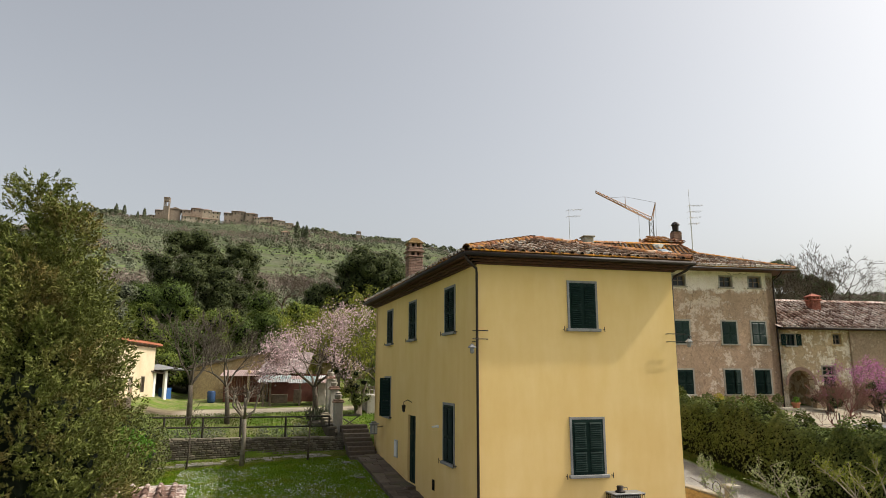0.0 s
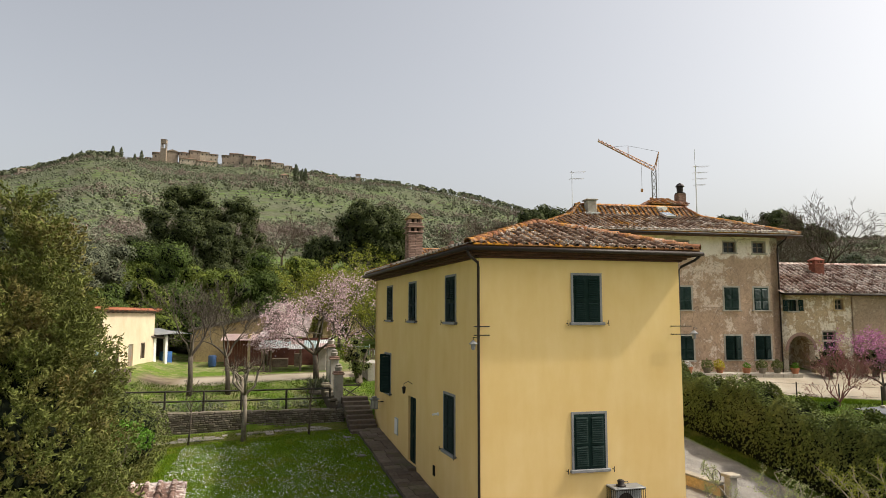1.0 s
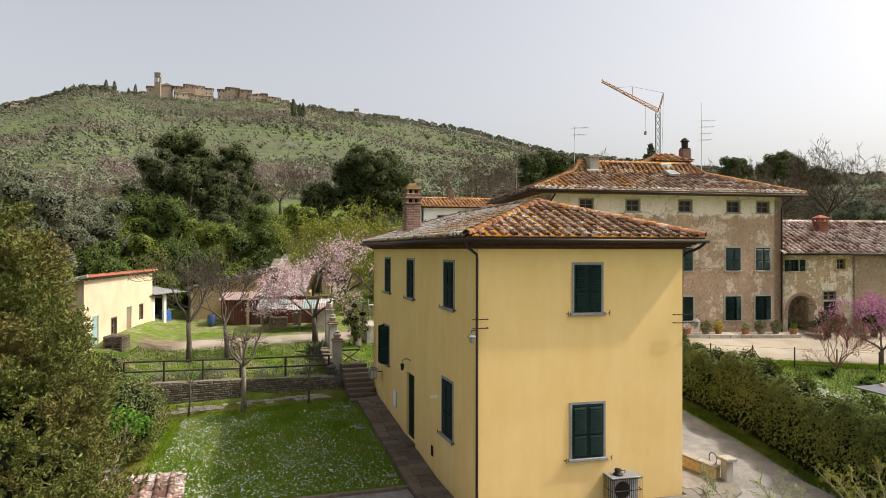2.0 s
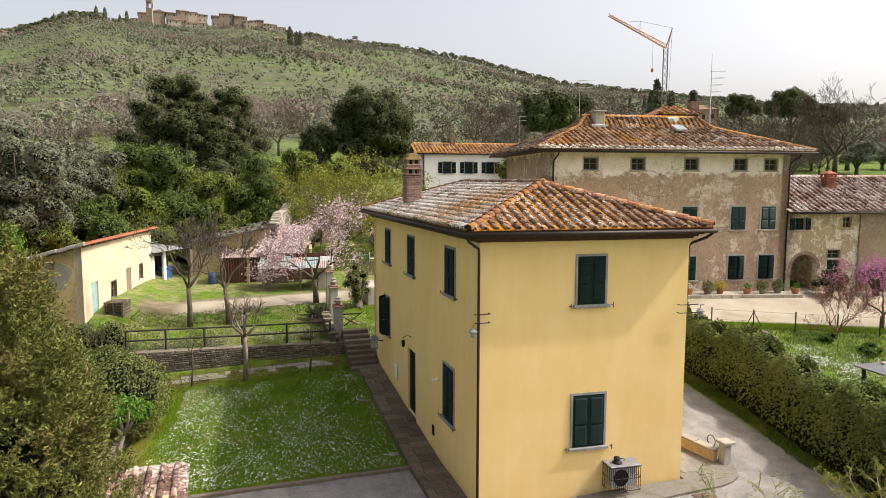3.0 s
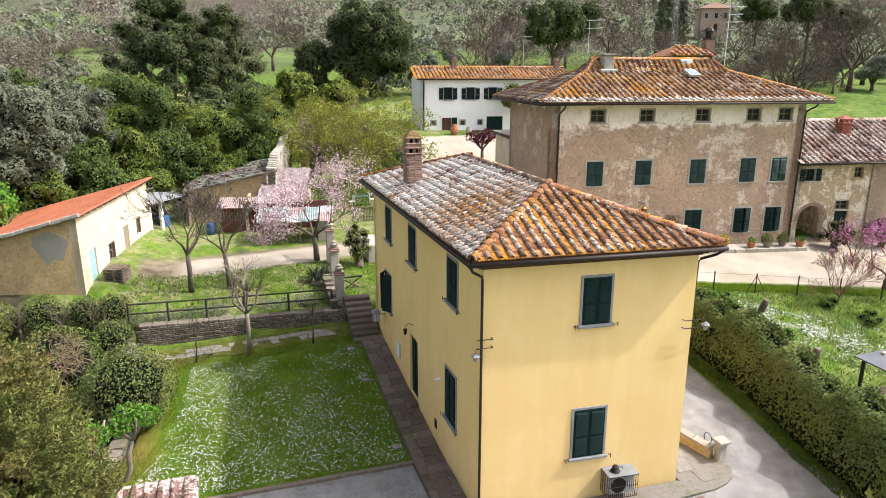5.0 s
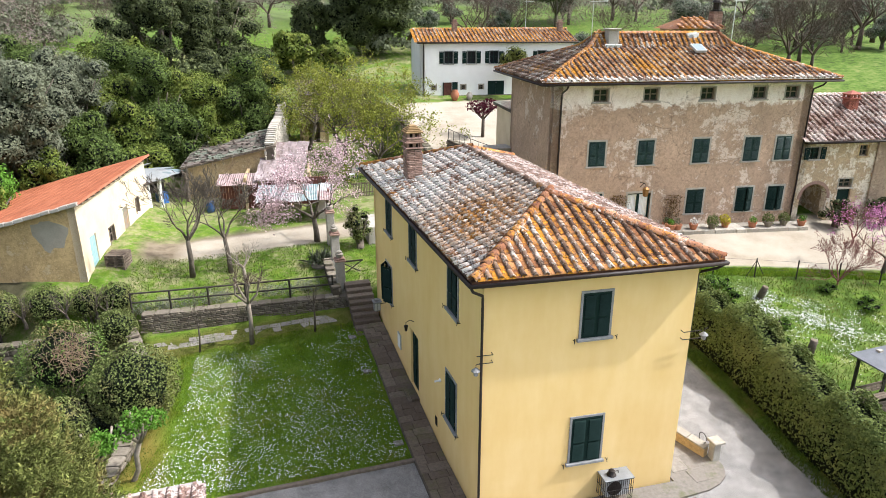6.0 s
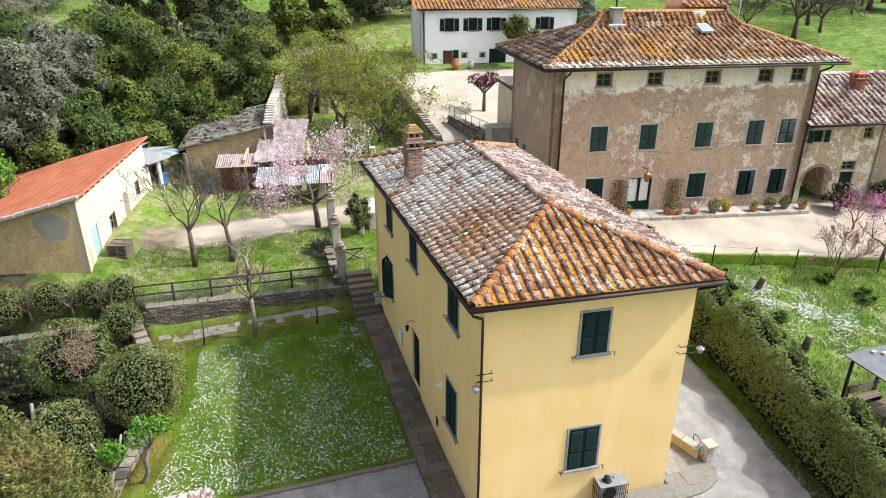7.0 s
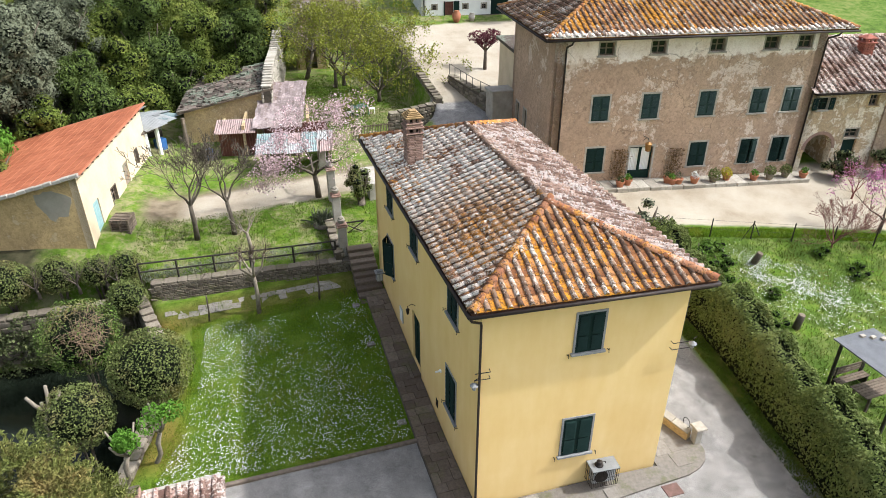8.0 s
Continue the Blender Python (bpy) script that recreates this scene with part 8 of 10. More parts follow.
solo("leaning_poles", b, WOOD_OLD, "two grey wooden poles leaning in the ditch", "poles")
b = Build()
b.soft_box(-16.5, -12.6, 1.6, 2.2, -0.6, 0.35, 0.04)
solo("ditch_curb", b, STONE, "low mossy masonry wall across the ditch", "wall")
b = Build()
b.box(-16.5, -11.5, -1.2, 1.5, -0.3, 0.05)
solo("ditch_cover", b, METAL_TEAL, "turquoise sheet cover beside the conifer", "cover")
b = Build()
b.box(-24.5, -11.0, 2.4, 15.5, -2.0, -1.95)
solo("ditch_water", b, plain("dark_still_water", (0.006, 0.009, 0.006), (0.012, 0.016, 0.01), 1, 8, 0.12, 0.05), "dark still water in the ditch", "water", kind="structure")

# Yucca on the terrace.
rng = np.random.default_rng(90)
yu = thing("yucca", pose(-2.1, 18.3, land1(-2.1, 18.3)), "spiky grey-green yucca clump on the terrace", "plant")
b = Build()
for k in range(110):
    a, el = rng.uniform(0, math.tau), rng.uniform(0.25, 1.4)
    L = rng.uniform(0.6, 1.0)
    o = Vector((rng.normal(0, 0.25), rng.normal(0, 0.2), 0.15))
    d = Vector((math.cos(a) * math.cos(el), math.sin(a) * math.cos(el), math.sin(el)))
    s = d.cross(Vector((0, 0, 1))).normalized() * 0.035
    b.add([o - s, o + s, o + d * L * 0.6 + s * 0.8, o + d * L - Vector((0, 0, 0.12)), o + d * L * 0.6 - s * 0.8], [(0, 1, 2, 3, 4)])
part("leaves", b, LEAF_GREY, yu)
b = Build()
b.lathe([(0.45, -0.2), (0.5, 0.0), (0.4, 0.12)], 12)
part("stone_ring", b, STONE, yu)
# Lavender clumps along the railing.
for k in range(12):
    x = -10.6 + k * 0.72
    if abs(x + 5.9) < 0.5:
        continue
    rng = np.random.default_rng(100 + k)
    y = 16.1 + 0.12 * math.sin(k * 2)
    lv = thing("lavender_clump", pose(x, y, land1(x, y)), "low grey-green lavender clump behind the railing", "shrub", "lavender along the railing")
    cs, ns = clumps(rng, [((rng.uniform(-0.2, 0.2), rng.uniform(-0.15, 0.15), 0.25), np.array([0.35, 0.3, 0.3])) for _ in range(2)], 150)
    cs[:, 2] = np.abs(cs[:, 2])
    leaf_part(rng, "leaves", cs, ns, 0.06, LEAF_OLIVE, lv, aspect=0.25)


# ---- lawn grass and daisies ----
def scatter(rng, n, outline):
    xs, ys = [p[0] for p in outline], [p[1] for p in outline]
    out = np.empty((0, 2))
    px = np.array(outline)
    while len(out) < n:
        q = np.stack([rng.uniform(min(xs), max(xs), n), rng.uniform(min(ys), max(ys), n)], -1)
        hit = np.zeros(n, bool)
        for (x0, y0), (x1, y1) in zip(outline, outline[1:] + outline[:1]):
            if y0 == y1:
                continue
            hit ^= ((y0 > q[:, 1]) != (y1 > q[:, 1])) & (q[:, 0] < (x1 - x0) * (q[:, 1] - y0) / (y1 - y0) + x0)
        out = np.concatenate([out, q[hit]])
    return out[:n]


def grass_patch(name, outline, n, hgt, label, seed, blade=None):
    rng = np.random.default_rng(seed)
    q = scatter(rng, n, outline)
    z = land(q[:, 0], q[:, 1])
    a = rng.uniform(0, math.tau, n)
    h = hgt * rng.uniform(0.5, 1.4, n)
    w = 0.012 + 0.25 * h * 0.2
    lean = rng.normal(0, 0.5, (n, 2)) * h[:, None]
    s = np.stack([np.cos(a) * w, np.sin(a) * w], -1)
    base = np.concatenate([q, z[:, None] - 0.01], 1)
    v = np.stack([np.concatenate([base[:, :2] - s, base[:, 2:]], 1), np.concatenate([base[:, :2] + s, base[:, 2:]], 1), np.concatenate([base[:, :2] + lean, (z + h)[:, None]], 1)], 1).reshape(-1, 3)
    solo(name, np_mesh(name, v, np.arange(3 * n).reshape(n, 3), blade or GRASS), None, label, "grass", kind="stuff")


def daisies(name, places, size, label, seed):
    rng = np.random.default_rng(seed)
    n = len(places)
    z = land(places[:, 0], places[:, 1]) + rng.uniform(0.05, 0.09, n)
    r = size * rng.uniform(0.6, 1.3, n)
    a = np.arange(6) / 6 * math.tau
    tx, ty = rng.normal(0, 0.25, n), rng.normal(0, 0.25, n)
    ox, oy = r[:, None] * np.cos(a), r[:, None] * np.sin(a)
    v = np.stack([places[:, :1] + ox, places[:, 1:] + oy, z[:, None] + ox * tx[:, None] + oy * ty[:, None]], -1).reshape(-1, 3)
    solo(name, np_mesh(name, v, np.arange(6 * n).reshape(n, 6), DAISY), None, label, "flowers", kind="stuff")


LAWN = [(-1.1, 3.7), (-1.1, 13.3), (-4.0, 13.4), (-8.9, 12.9), (-8.9, 10.5), (-9.2, 7.5), (-10.1, 4.6), (-10.5, 3.7)]
grass_patch("lawn_grass", LAWN, 90000, 0.055, "short green lawn grass", 110)
grass_patch("lawn_edge_grass", [(-8.6, 12.0), (-1.2, 12.9), (-1.2, 14.6), (-10.2, 15.0), (-9.8, 10.0), (-10.2, 7.0), (-10.9, 4.0), (-10.2, 4.0), (-9.0, 8.0)], 9000, 0.05, "thin mossy grass at the edge of the lawn", 119, GRASS_ROUGH)
rng = np.random.default_rng(111)
q = scatter(rng, 15500, [(-1.2, 3.8), (-1.2, 12.9), (-4.0, 12.7), (-8.3, 12.6), (-8.6, 9.0), (-9.3, 6.0), (-10.2, 3.9)])
dens = 0.5 + 0.25 * np.sin(q[:, 0] * 2.9 + 1.3 * np.sin(q[:, 1] * 1.7)) * np.sin(q[:, 1] * 2.3 + 0.8 * q[:, 0]) + 0.2 * np.sin(q[:, 0] * 0.9 + 2) * np.sin(q[:, 1] * 0.7)
dens = dens - 0.22 + 0.2 * sstep(9, 4, q[:, 1]) + 0.25 * sstep(-6.0, -7.8, q[:, 0]) - 0.3 * sstep(11.5, 12.9, q[:, 1])
daisies("lawn_daisies", q[rng.uniform(0, 1, len(q)) < dens], 0.0185, "small white daisies scattered over the lawn", 112)
MEADOW = [(13.9, -8.0), (14.0, 10.5), (16.2, 11.4), (22.2, 9.7), (28.0, 7.6), (40.0, 4.0), (40.0, -8.0)]
grass_patch("meadow_grass", MEADOW, 45000, 0.12, "tall uneven meadow grass beyond the hedge", 113, GRASS_ROUGH)
u = rng.uniform(0, 1, 5500)
q = np.stack([17.4 + 2.6 * u + rng.normal(0, 1.0, 5500) * (0.5 + u), 8.7 - 4.4 * u + rng.normal(0, 0.7, 5500)], -1)
q = q[np.sin(q[:, 0] * 2.3 + np.sin(q[:, 1] * 1.7)) * np.sin(q[:, 1] * 2.6 + 1) > rng.uniform(-0.8, 0.9, 5500)]
q = np.concatenate([q, rng.normal((18.0, 3.0), (1.4, 1.2), (70, 2))])
daisies("meadow_daisies", q[q[:, 0] > 14.2], 0.021, "dense drift of white meadow flowers", 114)
grass_patch("terrace_grass", [(-12.0, 16.0), (2.5, 15.8), (2.8, 20.8), (-11.0, 20.4)], 15000, 0.08, "patchy terrace grass", 115, GRASS_ROUGH)
grass_patch("garden_grass", [(-1.2, 31.0), (7.0, 30.4), (7.0, 44.0), (-0.2, 45.5)], 11000, 0.12, "rough garden grass", 116, GRASS_ROUGH)
grass_patch("verge_grass", [(10.7, -8.0), (11.7, -3.0), (12.0, 2.0), (12.0, 9.8), (11.2, 9.8), (11.2, 2.0), (10.5, -3.0), (9.5, -8.0)], 16000, 0.1, "dark green verge below the hedge", 117, GRASS_ROUGH)
grass_patch("yard_verge", [(13.6, 12.4), (16.4, 12.0), (22.4, 10.3), (28.0, 8.2), (28.0, 7.6), (22.2, 9.5), (16.2, 11.2), (13.6, 11.6)], 12000, 0.12, "strip of bright grass along the yard", 118)


def ivy_bank():
    """Ivy and scrub over the far banks of the ditch."""
    rng = np.random.default_rng(140)
    blobs = []
    for k in range(46):
        x = -21.0 + 10.0 * rng.uniform(0, 1)
        blobs.append(((x, 15.2 + rng.uniform(-0.3, 0.5), rng.uniform(-1.9, 0.9)), np.array([0.75, 0.5, 0.6]) * rng.uniform(0.6, 1.2)))
    for k in range(40):
        blobs.append(((-22.5 + rng.uniform(-1.5, 1.5), rng.uniform(2.0, 15.0), rng.uniform(-1.8, 1.0)), np.array([0.9, 0.9, 0.7]) * rng.uniform(0.7, 1.3)))
    cs, ns = clumps(rng, blobs, 75)
    v, q = leaf_quads(rng, cs, ns, 0.085, 0.6, 0.5)
    solo("ivy_bank", np_mesh("ivy_bank", v, q, LEAF_HOLM), None, "dark ivy and scrub over the banks of the ditch", "ivy", kind="stuff")


ivy_bank()

# ---- loose things round the houses ----
def ac_unit():
    m, lf = along(HF, HR)
    ac = thing("air_conditioner", m @ pose(3.8, 0, 0.45) @ Matrix.Diagonal((0.88, 0.9, 0.92, 1)), "grey outdoor air conditioner in a black iron cage on the wall", "air conditioner")
    b = Build()
    b.soft_box(0.08, 0.98, -0.48, -0.12, 0.08, 0.74, 0.02)
    part("casing", b, plain("light_grey_enamel", (0.3, 0.31, 0.31), (0.38, 0.39, 0.39), 3, 30, 0.45, 0.05), ac)
    b = Build()
    b.lathe([(0.27, 0.0), (0.27, 0.02), (0.05, 0.03)], 18)
    ob = part("fan_grille", b, IRON, ac)
    ob.matrix_local = pose(0.4, -0.485, 0.4, 90)
    b = Build()
    b.soft_box(-0.03, 1.08, -0.6, 0.0, 0.78, 0.82, 0.01)
    part("cage_top", b, plain("dull_zinc_sheet", (0.2, 0.21, 0.21), (0.28, 0.29, 0.3), 3, 30, 0.5, 0.1, 0.3), ac, "grey sheet-metal cage top")
    for k in range(15):
        b = Build()
        x = k * 0.075
        b.tube([(x, -0.58, 0.0), (x, -0.58, 0.78)], 0.009, 4)
        part("bar", b, IRON, ac)
    for x in (0.0, 1.05):
        for y in (-0.45, -0.3, -0.15, -0.02):
            b = Build()
            b.tube([(x, y, 0.0), (x, y, 0.78)], 0.009, 4)
            part("bar", b, IRON, ac)
    for z in (0.0, 0.4, 0.76):
        b = Build()
        b.tube([(0, 0, z), (0, -0.58, z), (1.05, -0.58, z), (1.05, 0, z)], 0.012, 4)
        part("cage_rail", b, IRON, ac)
    pot = thing("black_pot", m @ pose(4.1, -0.28, 1.2), "small black pot on the cage top", "pot")
    b = Build()
    b.lathe([(0.13, 0), (0.15, 0.02), (0.13, 0.05), (0.09, 0.06), (0.1, 0.16), (0.08, 0.18)], 12)
    part("body", b, IRON, pot, smooth=True)
    b = Build()
    b.tube([(0.1, 0, 0.12), (0.22, 0, 0.12), (0.22, 0, 0.05)], 0.014, 5)
    part("handle", b, IRON, pot)


ac_unit()


def parapet():
    th = thing("low_parapet", pose(0, 0, 0), "low sloping plastered parapet with a stone end pillar", "wall")
    m, L = along((8.3, 0.35), (7.0, 3.4))
    b = Build(m)
    b.add([(0, 0, 0), (L, 0, 0.4), (L, 0, 1.15), (0, 0, 0.72), (0, 0.25, 0), (L, 0.25, 0.4), (L, 0.25, 1.15), (0, 0.25, 0.72)], [(0, 1, 2, 3), (7, 6, 5, 4), (3, 2, 6, 7), (0, 3, 7, 4), (1, 5, 6, 2)])
    part("wall", b, SHED_OCHRE, th)
    k = 5
    for i in range(k):
        b = Build(m @ pose(i * L / k, -0.05, 0.74 + i * 0.43 / k, 0, -math.degrees(math.atan2(0.43, L)), 0))
        b.soft_box(0, L / k - 0.015, 0, 0.35, 0, 0.07, 0.015)
        part("coping", b, STONE_PALE, th)
    b = Build()
    b.soft_box(8.26, 8.54, 0.02, 0.3, 0.1, 1.02, 0.02)
    pl = part("pillar", b, CONCRETE, th)
    b = Build()
    b.soft_box(8.18, 8.62, -0.07, 0.37, 1.02, 1.12, 0.02)
    part("cap", b, STONE_PALE, pl)
    b = Build()
    pts = [(8.2, 0.55 + 0.18 * math.cos(a), 0.98 + 0.18 * math.sin(a)) for a in [math.tau * i / 14 for i in range(15)]]
    b.tube(pts, 0.014, 5, caps=False)
    part("iron_ring", b, IRON, th, "round wrought iron ornament")


parapet()
b = Build()
b.soft_box(6.1, 6.7, -1.62, -1.15, 0.12, 0.285, 0.01)
solo("iron_cover", b, plain("rusty_cover", (0.12, 0.07, 0.055), (0.2, 0.12, 0.1), 6, 40, 0.7, 0.2, 0.4), "rusty square iron cover in the gravel", "cover")
for k, (x, y) in enumerate(((-1.35, 4.6), (-1.5, 9.2), (-1.6, 12.0))):
    b = Build()
    b.soft_box(x - 0.17, x + 0.17, y - 0.14, y + 0.14, land1(x, y) - 0.05, land1(x, y) + 0.04, 0.01)
    solo("drain_cover", b, PAVING_PALE, "small pale drain cover in the lawn", "cover", "drain covers")
wl_l = thing("path_lantern", pose(-0.42, 12.0, 1.9), "grey glazed lantern box on the side wall", "lantern")
b = Build()
b.soft_box(-0.14, 0.14, -0.14, 0.14, 0, 0.42, 0.015).soft_box(-0.2, 0.2, -0.2, 0.2, 0.42, 0.46, 0.01).soft_box(-0.1, 0.1, -0.1, 0.1, 0.46, 0.54, 0.01)
part("case", b, TRIM_GREY, wl_l)
for x in (-0.07, 0.07):
    b = Build()
    b.box(x - 0.05, x + 0.05, -0.146, -0.141, 0.05, 0.37)
    part("pane", b, METAL_PALE, wl_l)
b = Build()
b.tube([(0.14, 0, 0.3), (0.42, 0, 0.3)], 0.02, 6)
part("arm", b, IRON, wl_l)


def oven_house():
    """The small tiled roof at the lawn's corner."""
    th = thing("tiled_outhouse", pose(-7.75, 2.75, 0), "small outhouse with a brick chimney under old rosy tiles", "outhouse")
    b = Build()
    b.box(-2.9, -0.15, -2.3, -0.15, -0.2, 1.25)
    part("wall", b, BARN_PLASTER, th)
    b = Build()
    b.add([(-3.1, -2.6, 0.95), (0, -2.6, 0.95), (0, 0, 1.5), (-3.1, 0, 1.5), (-3.1, -2.6, 0.87), (0, -2.6, 0.87), (0, 0, 1.42), (-3.1, 0, 1.42)], [(0, 1, 2, 3), (0, 4, 5, 1), (1, 5, 6, 2), (2, 6, 7, 3), (3, 7, 4, 0)])
    part("roof_deck", b, CONCRETE, th)
    lay_tiles(th, [((-3.1, -2.6, 0.97), (1, 0, 0), (0, 2.6, 0.55), [(0, 0), (3.1, 0), (3.1, 2.66), (0, 2.66)], TILE_ROSE)], 0.34, 0.36, 80, 61)
    brick_stack(th, -2.6, -0.15, 0.6, 1.75, 0.5, 0.4)


oven_house()


def plant_pot(x, y, kind, seed, z=None):
    rng = np.random.default_rng(seed)
    z = land1(x, y) if z is None else z
    lab = {"green": "terracotta pot with green plants", "red": "small terracotta pot with dark leaves", "round": "grey stone planter with a clipped round bush", "yellow": "low clump of yellow-flowered plants in a pot", "white": "terracotta pot with white flowers", "agave": "terracotta pot with a blue-green agave"}[kind]
    th = thing("plant_pot", pose(x, y, z), lab, "plant pot", "pots along the old house")
    r = 0.24
    b = Build()
    b.lathe([(r * 0.7, 0), (r, 0.3), (r * 1.1, 0.3), (r * 1.1, 0.37), (r * 0.9, 0.37), (r * 0.85, 0.32)], 12)
    part("pot", b, CLAY if kind != "round" else STONE, th, smooth=False)
    col = {"green": LEAF_BRIGHT, "red": LEAF_HOLM, "round": LEAF_BALL, "yellow": YELLOW_LEAF, "white": DAISY, "agave": LEAF_GREY}[kind]
    R = {"round": 0.3, "yellow": 0.27}.get(kind, 0.17)
    cs, ns = clumps(rng, [((rng.uniform(-0.08, 0.08), rng.uniform(-0.08, 0.08), 0.42 + 0.12 * k), np.full(3, R)) for k in range(2)], 260)
    leaf_part(rng, "plant", cs, ns, 0.05, col, th, aspect=0.3 if kind == "agave" else 0.55)


YELLOW_LEAF = foliage("yellow_flowers", (0.2, 0.2, 0.02), (0.55, 0.46, 0.05), 0.3)
low = OLD_M
kerb = thing("house_kerb", OLD_M, "low stone pavement along the old house front", "kerb", kind="structure")
rng = random.Random(9)
for k in range(22):
    b = Build()
    u = 1.0 + k * 0.68
    q = OLD_M @ Vector((u, -0.75, 0))
    z = land1(q.x, q.y)
    b.soft_box(u, u + 0.66, -1.35 + rng.uniform(-0.03, 0.03), -0.02, z - 0.3, z + 0.13, 0.02)
    part("slab", b, STONE_PALE, kerb)
for k, (u, kind) in enumerate(((4.55, "green"), (4.0, "red"), (7.6, "agave"), (7.0, "red"), (8.6, "white"), (9.8, "round"), (10.75, "yellow"), (12.4, "green"), (13.45, "round"), (14.6, "round"), (15.65, "green"), (7.2, "green"))):
    q = OLD_M @ Vector((u, -1.0 if k % 3 else -0.8, 0))
    plant_pot(q.x, q.y, kind, 130 + k, land1(q.x, q.y) + 0.13)
for u in (4.2, 7.6):
    rng2 = np.random.default_rng(int(u * 10))
    q = OLD_M @ Vector((u, -0.18, 0))
    th = thing("climbing_rose", pose(q.x, q.y, land1(q.x, q.y), 0, 0, OLD_A), "thin brown climbing plant on a trellis by the door", "climber")
    for k in range(6):
        for ends in ([(-0.5 + 0.2 * k, 0.1, 0.1), (-0.5 + 0.2 * k, 0.1, 1.9)], [(-0.5, 0.09, 0.25 + 0.3 * k), (0.5, 0.09, 0.25 + 0.3 * k)]):
            b = Build()
            b.tube(ends, 0.01, 4)
            part("trellis_bar", b, WOOD_OLD, th)
    pts = np.stack([rng2.normal(0, 0.28, 420), rng2.uniform(-0.08, 0.08, 420), rng2.uniform(0.2, 1.95, 420)], -1)
    leaf_part(rng2, "leaves", pts, rng2.normal(size=pts.shape), 0.055, foliage("dry_rose_leaf", (0.1, 0.05, 0.02), (0.2, 0.13, 0.05), 0.2), th)
# Jars and pots before the white house.
for k, (u, v, s) in enumerate(((4.7, -0.9, 1.0), (6.2, -0.7, 0.75))):
    q = pose(10.6, 48.2, 0, 0, 0, -7.5) @ Vector((u, v, 0))
    b = Build()
    b.lathe([(0.22 * s, 0), (0.42 * s, 0.45 * s), (0.4 * s, 0.75 * s), (0.25 * s, 0.95 * s), (0.3 * s, 1.02 * s)], 14)
    solo("oil_jar", b, CLAY if k == 0 else CONCRETE, "large terracotta oil jar before the white house" if k == 0 else "pale stone urn before the white house", "jar", smooth=True, m=pose(q.x, q.y, land1(q.x, q.y) - 0.03))
# Yard fence.
fe = thing("wire_fence", pose(16.2, 11.5, land1(16.2, 11.5)), "thin wire fence with dark posts along the yard", "fence")
prev = None
for k in range(8):
    x, y = 15.0 + 2.0 * k, 11.75 - 0.72 * k
    z = land1(x, y) - land1(16.2, 11.5)
    b = Build()
    b.tube([(x - 16.2, y - 11.5, z - 0.2), (x - 16.2, y - 11.5, z + 1.05)], 0.035, 6)
    part("post", b, RAIL_WOOD, fe)
    if prev:
        for h in (0.45, 0.95):
            b = Build()
            b.tube([(prev[0], prev[1], prev[2] + h), (x - 16.2, y - 11.5, z + h)], 0.006, 3)
            part("wire", b, IRON, fe)
    if k in (2,):
        for sgn in (-1, 1):
            b = Build()
            b.tube([(x - 16.2, y - 11.5, z + 0.95), (x - 16.2 + 0.6 * sgn, y - 11.5, z)], 0.02, 5)
            part("strut", b, RAIL_WOOD, fe)
    prev = (x - 16.2, y - 11.5, z)
for x, y, h, lean in ((17.7, 8.5, 0.7, 15), (13.9, 9.2, 0.6, -10), (16.4, 4.1, 0.75, 6)):
    b = Build()
    b.lathe([(0.17, -0.2), (0.16, h * 0.6), (0.15, h)], 10)
    st = solo("tree_stump", b, BARK, "dark cut tree stump in the meadow", "tree stump", "stumps in the meadow", m=pose(x, y, land1(x, y), lean, lean * 0.6, 0), smooth=True)
    b = Build()
    b.lathe([(0.145, h), (0.14, h + 0.012)], 10)
    part("cut_face", b, WOOD_OLD, st, "pale cut face")


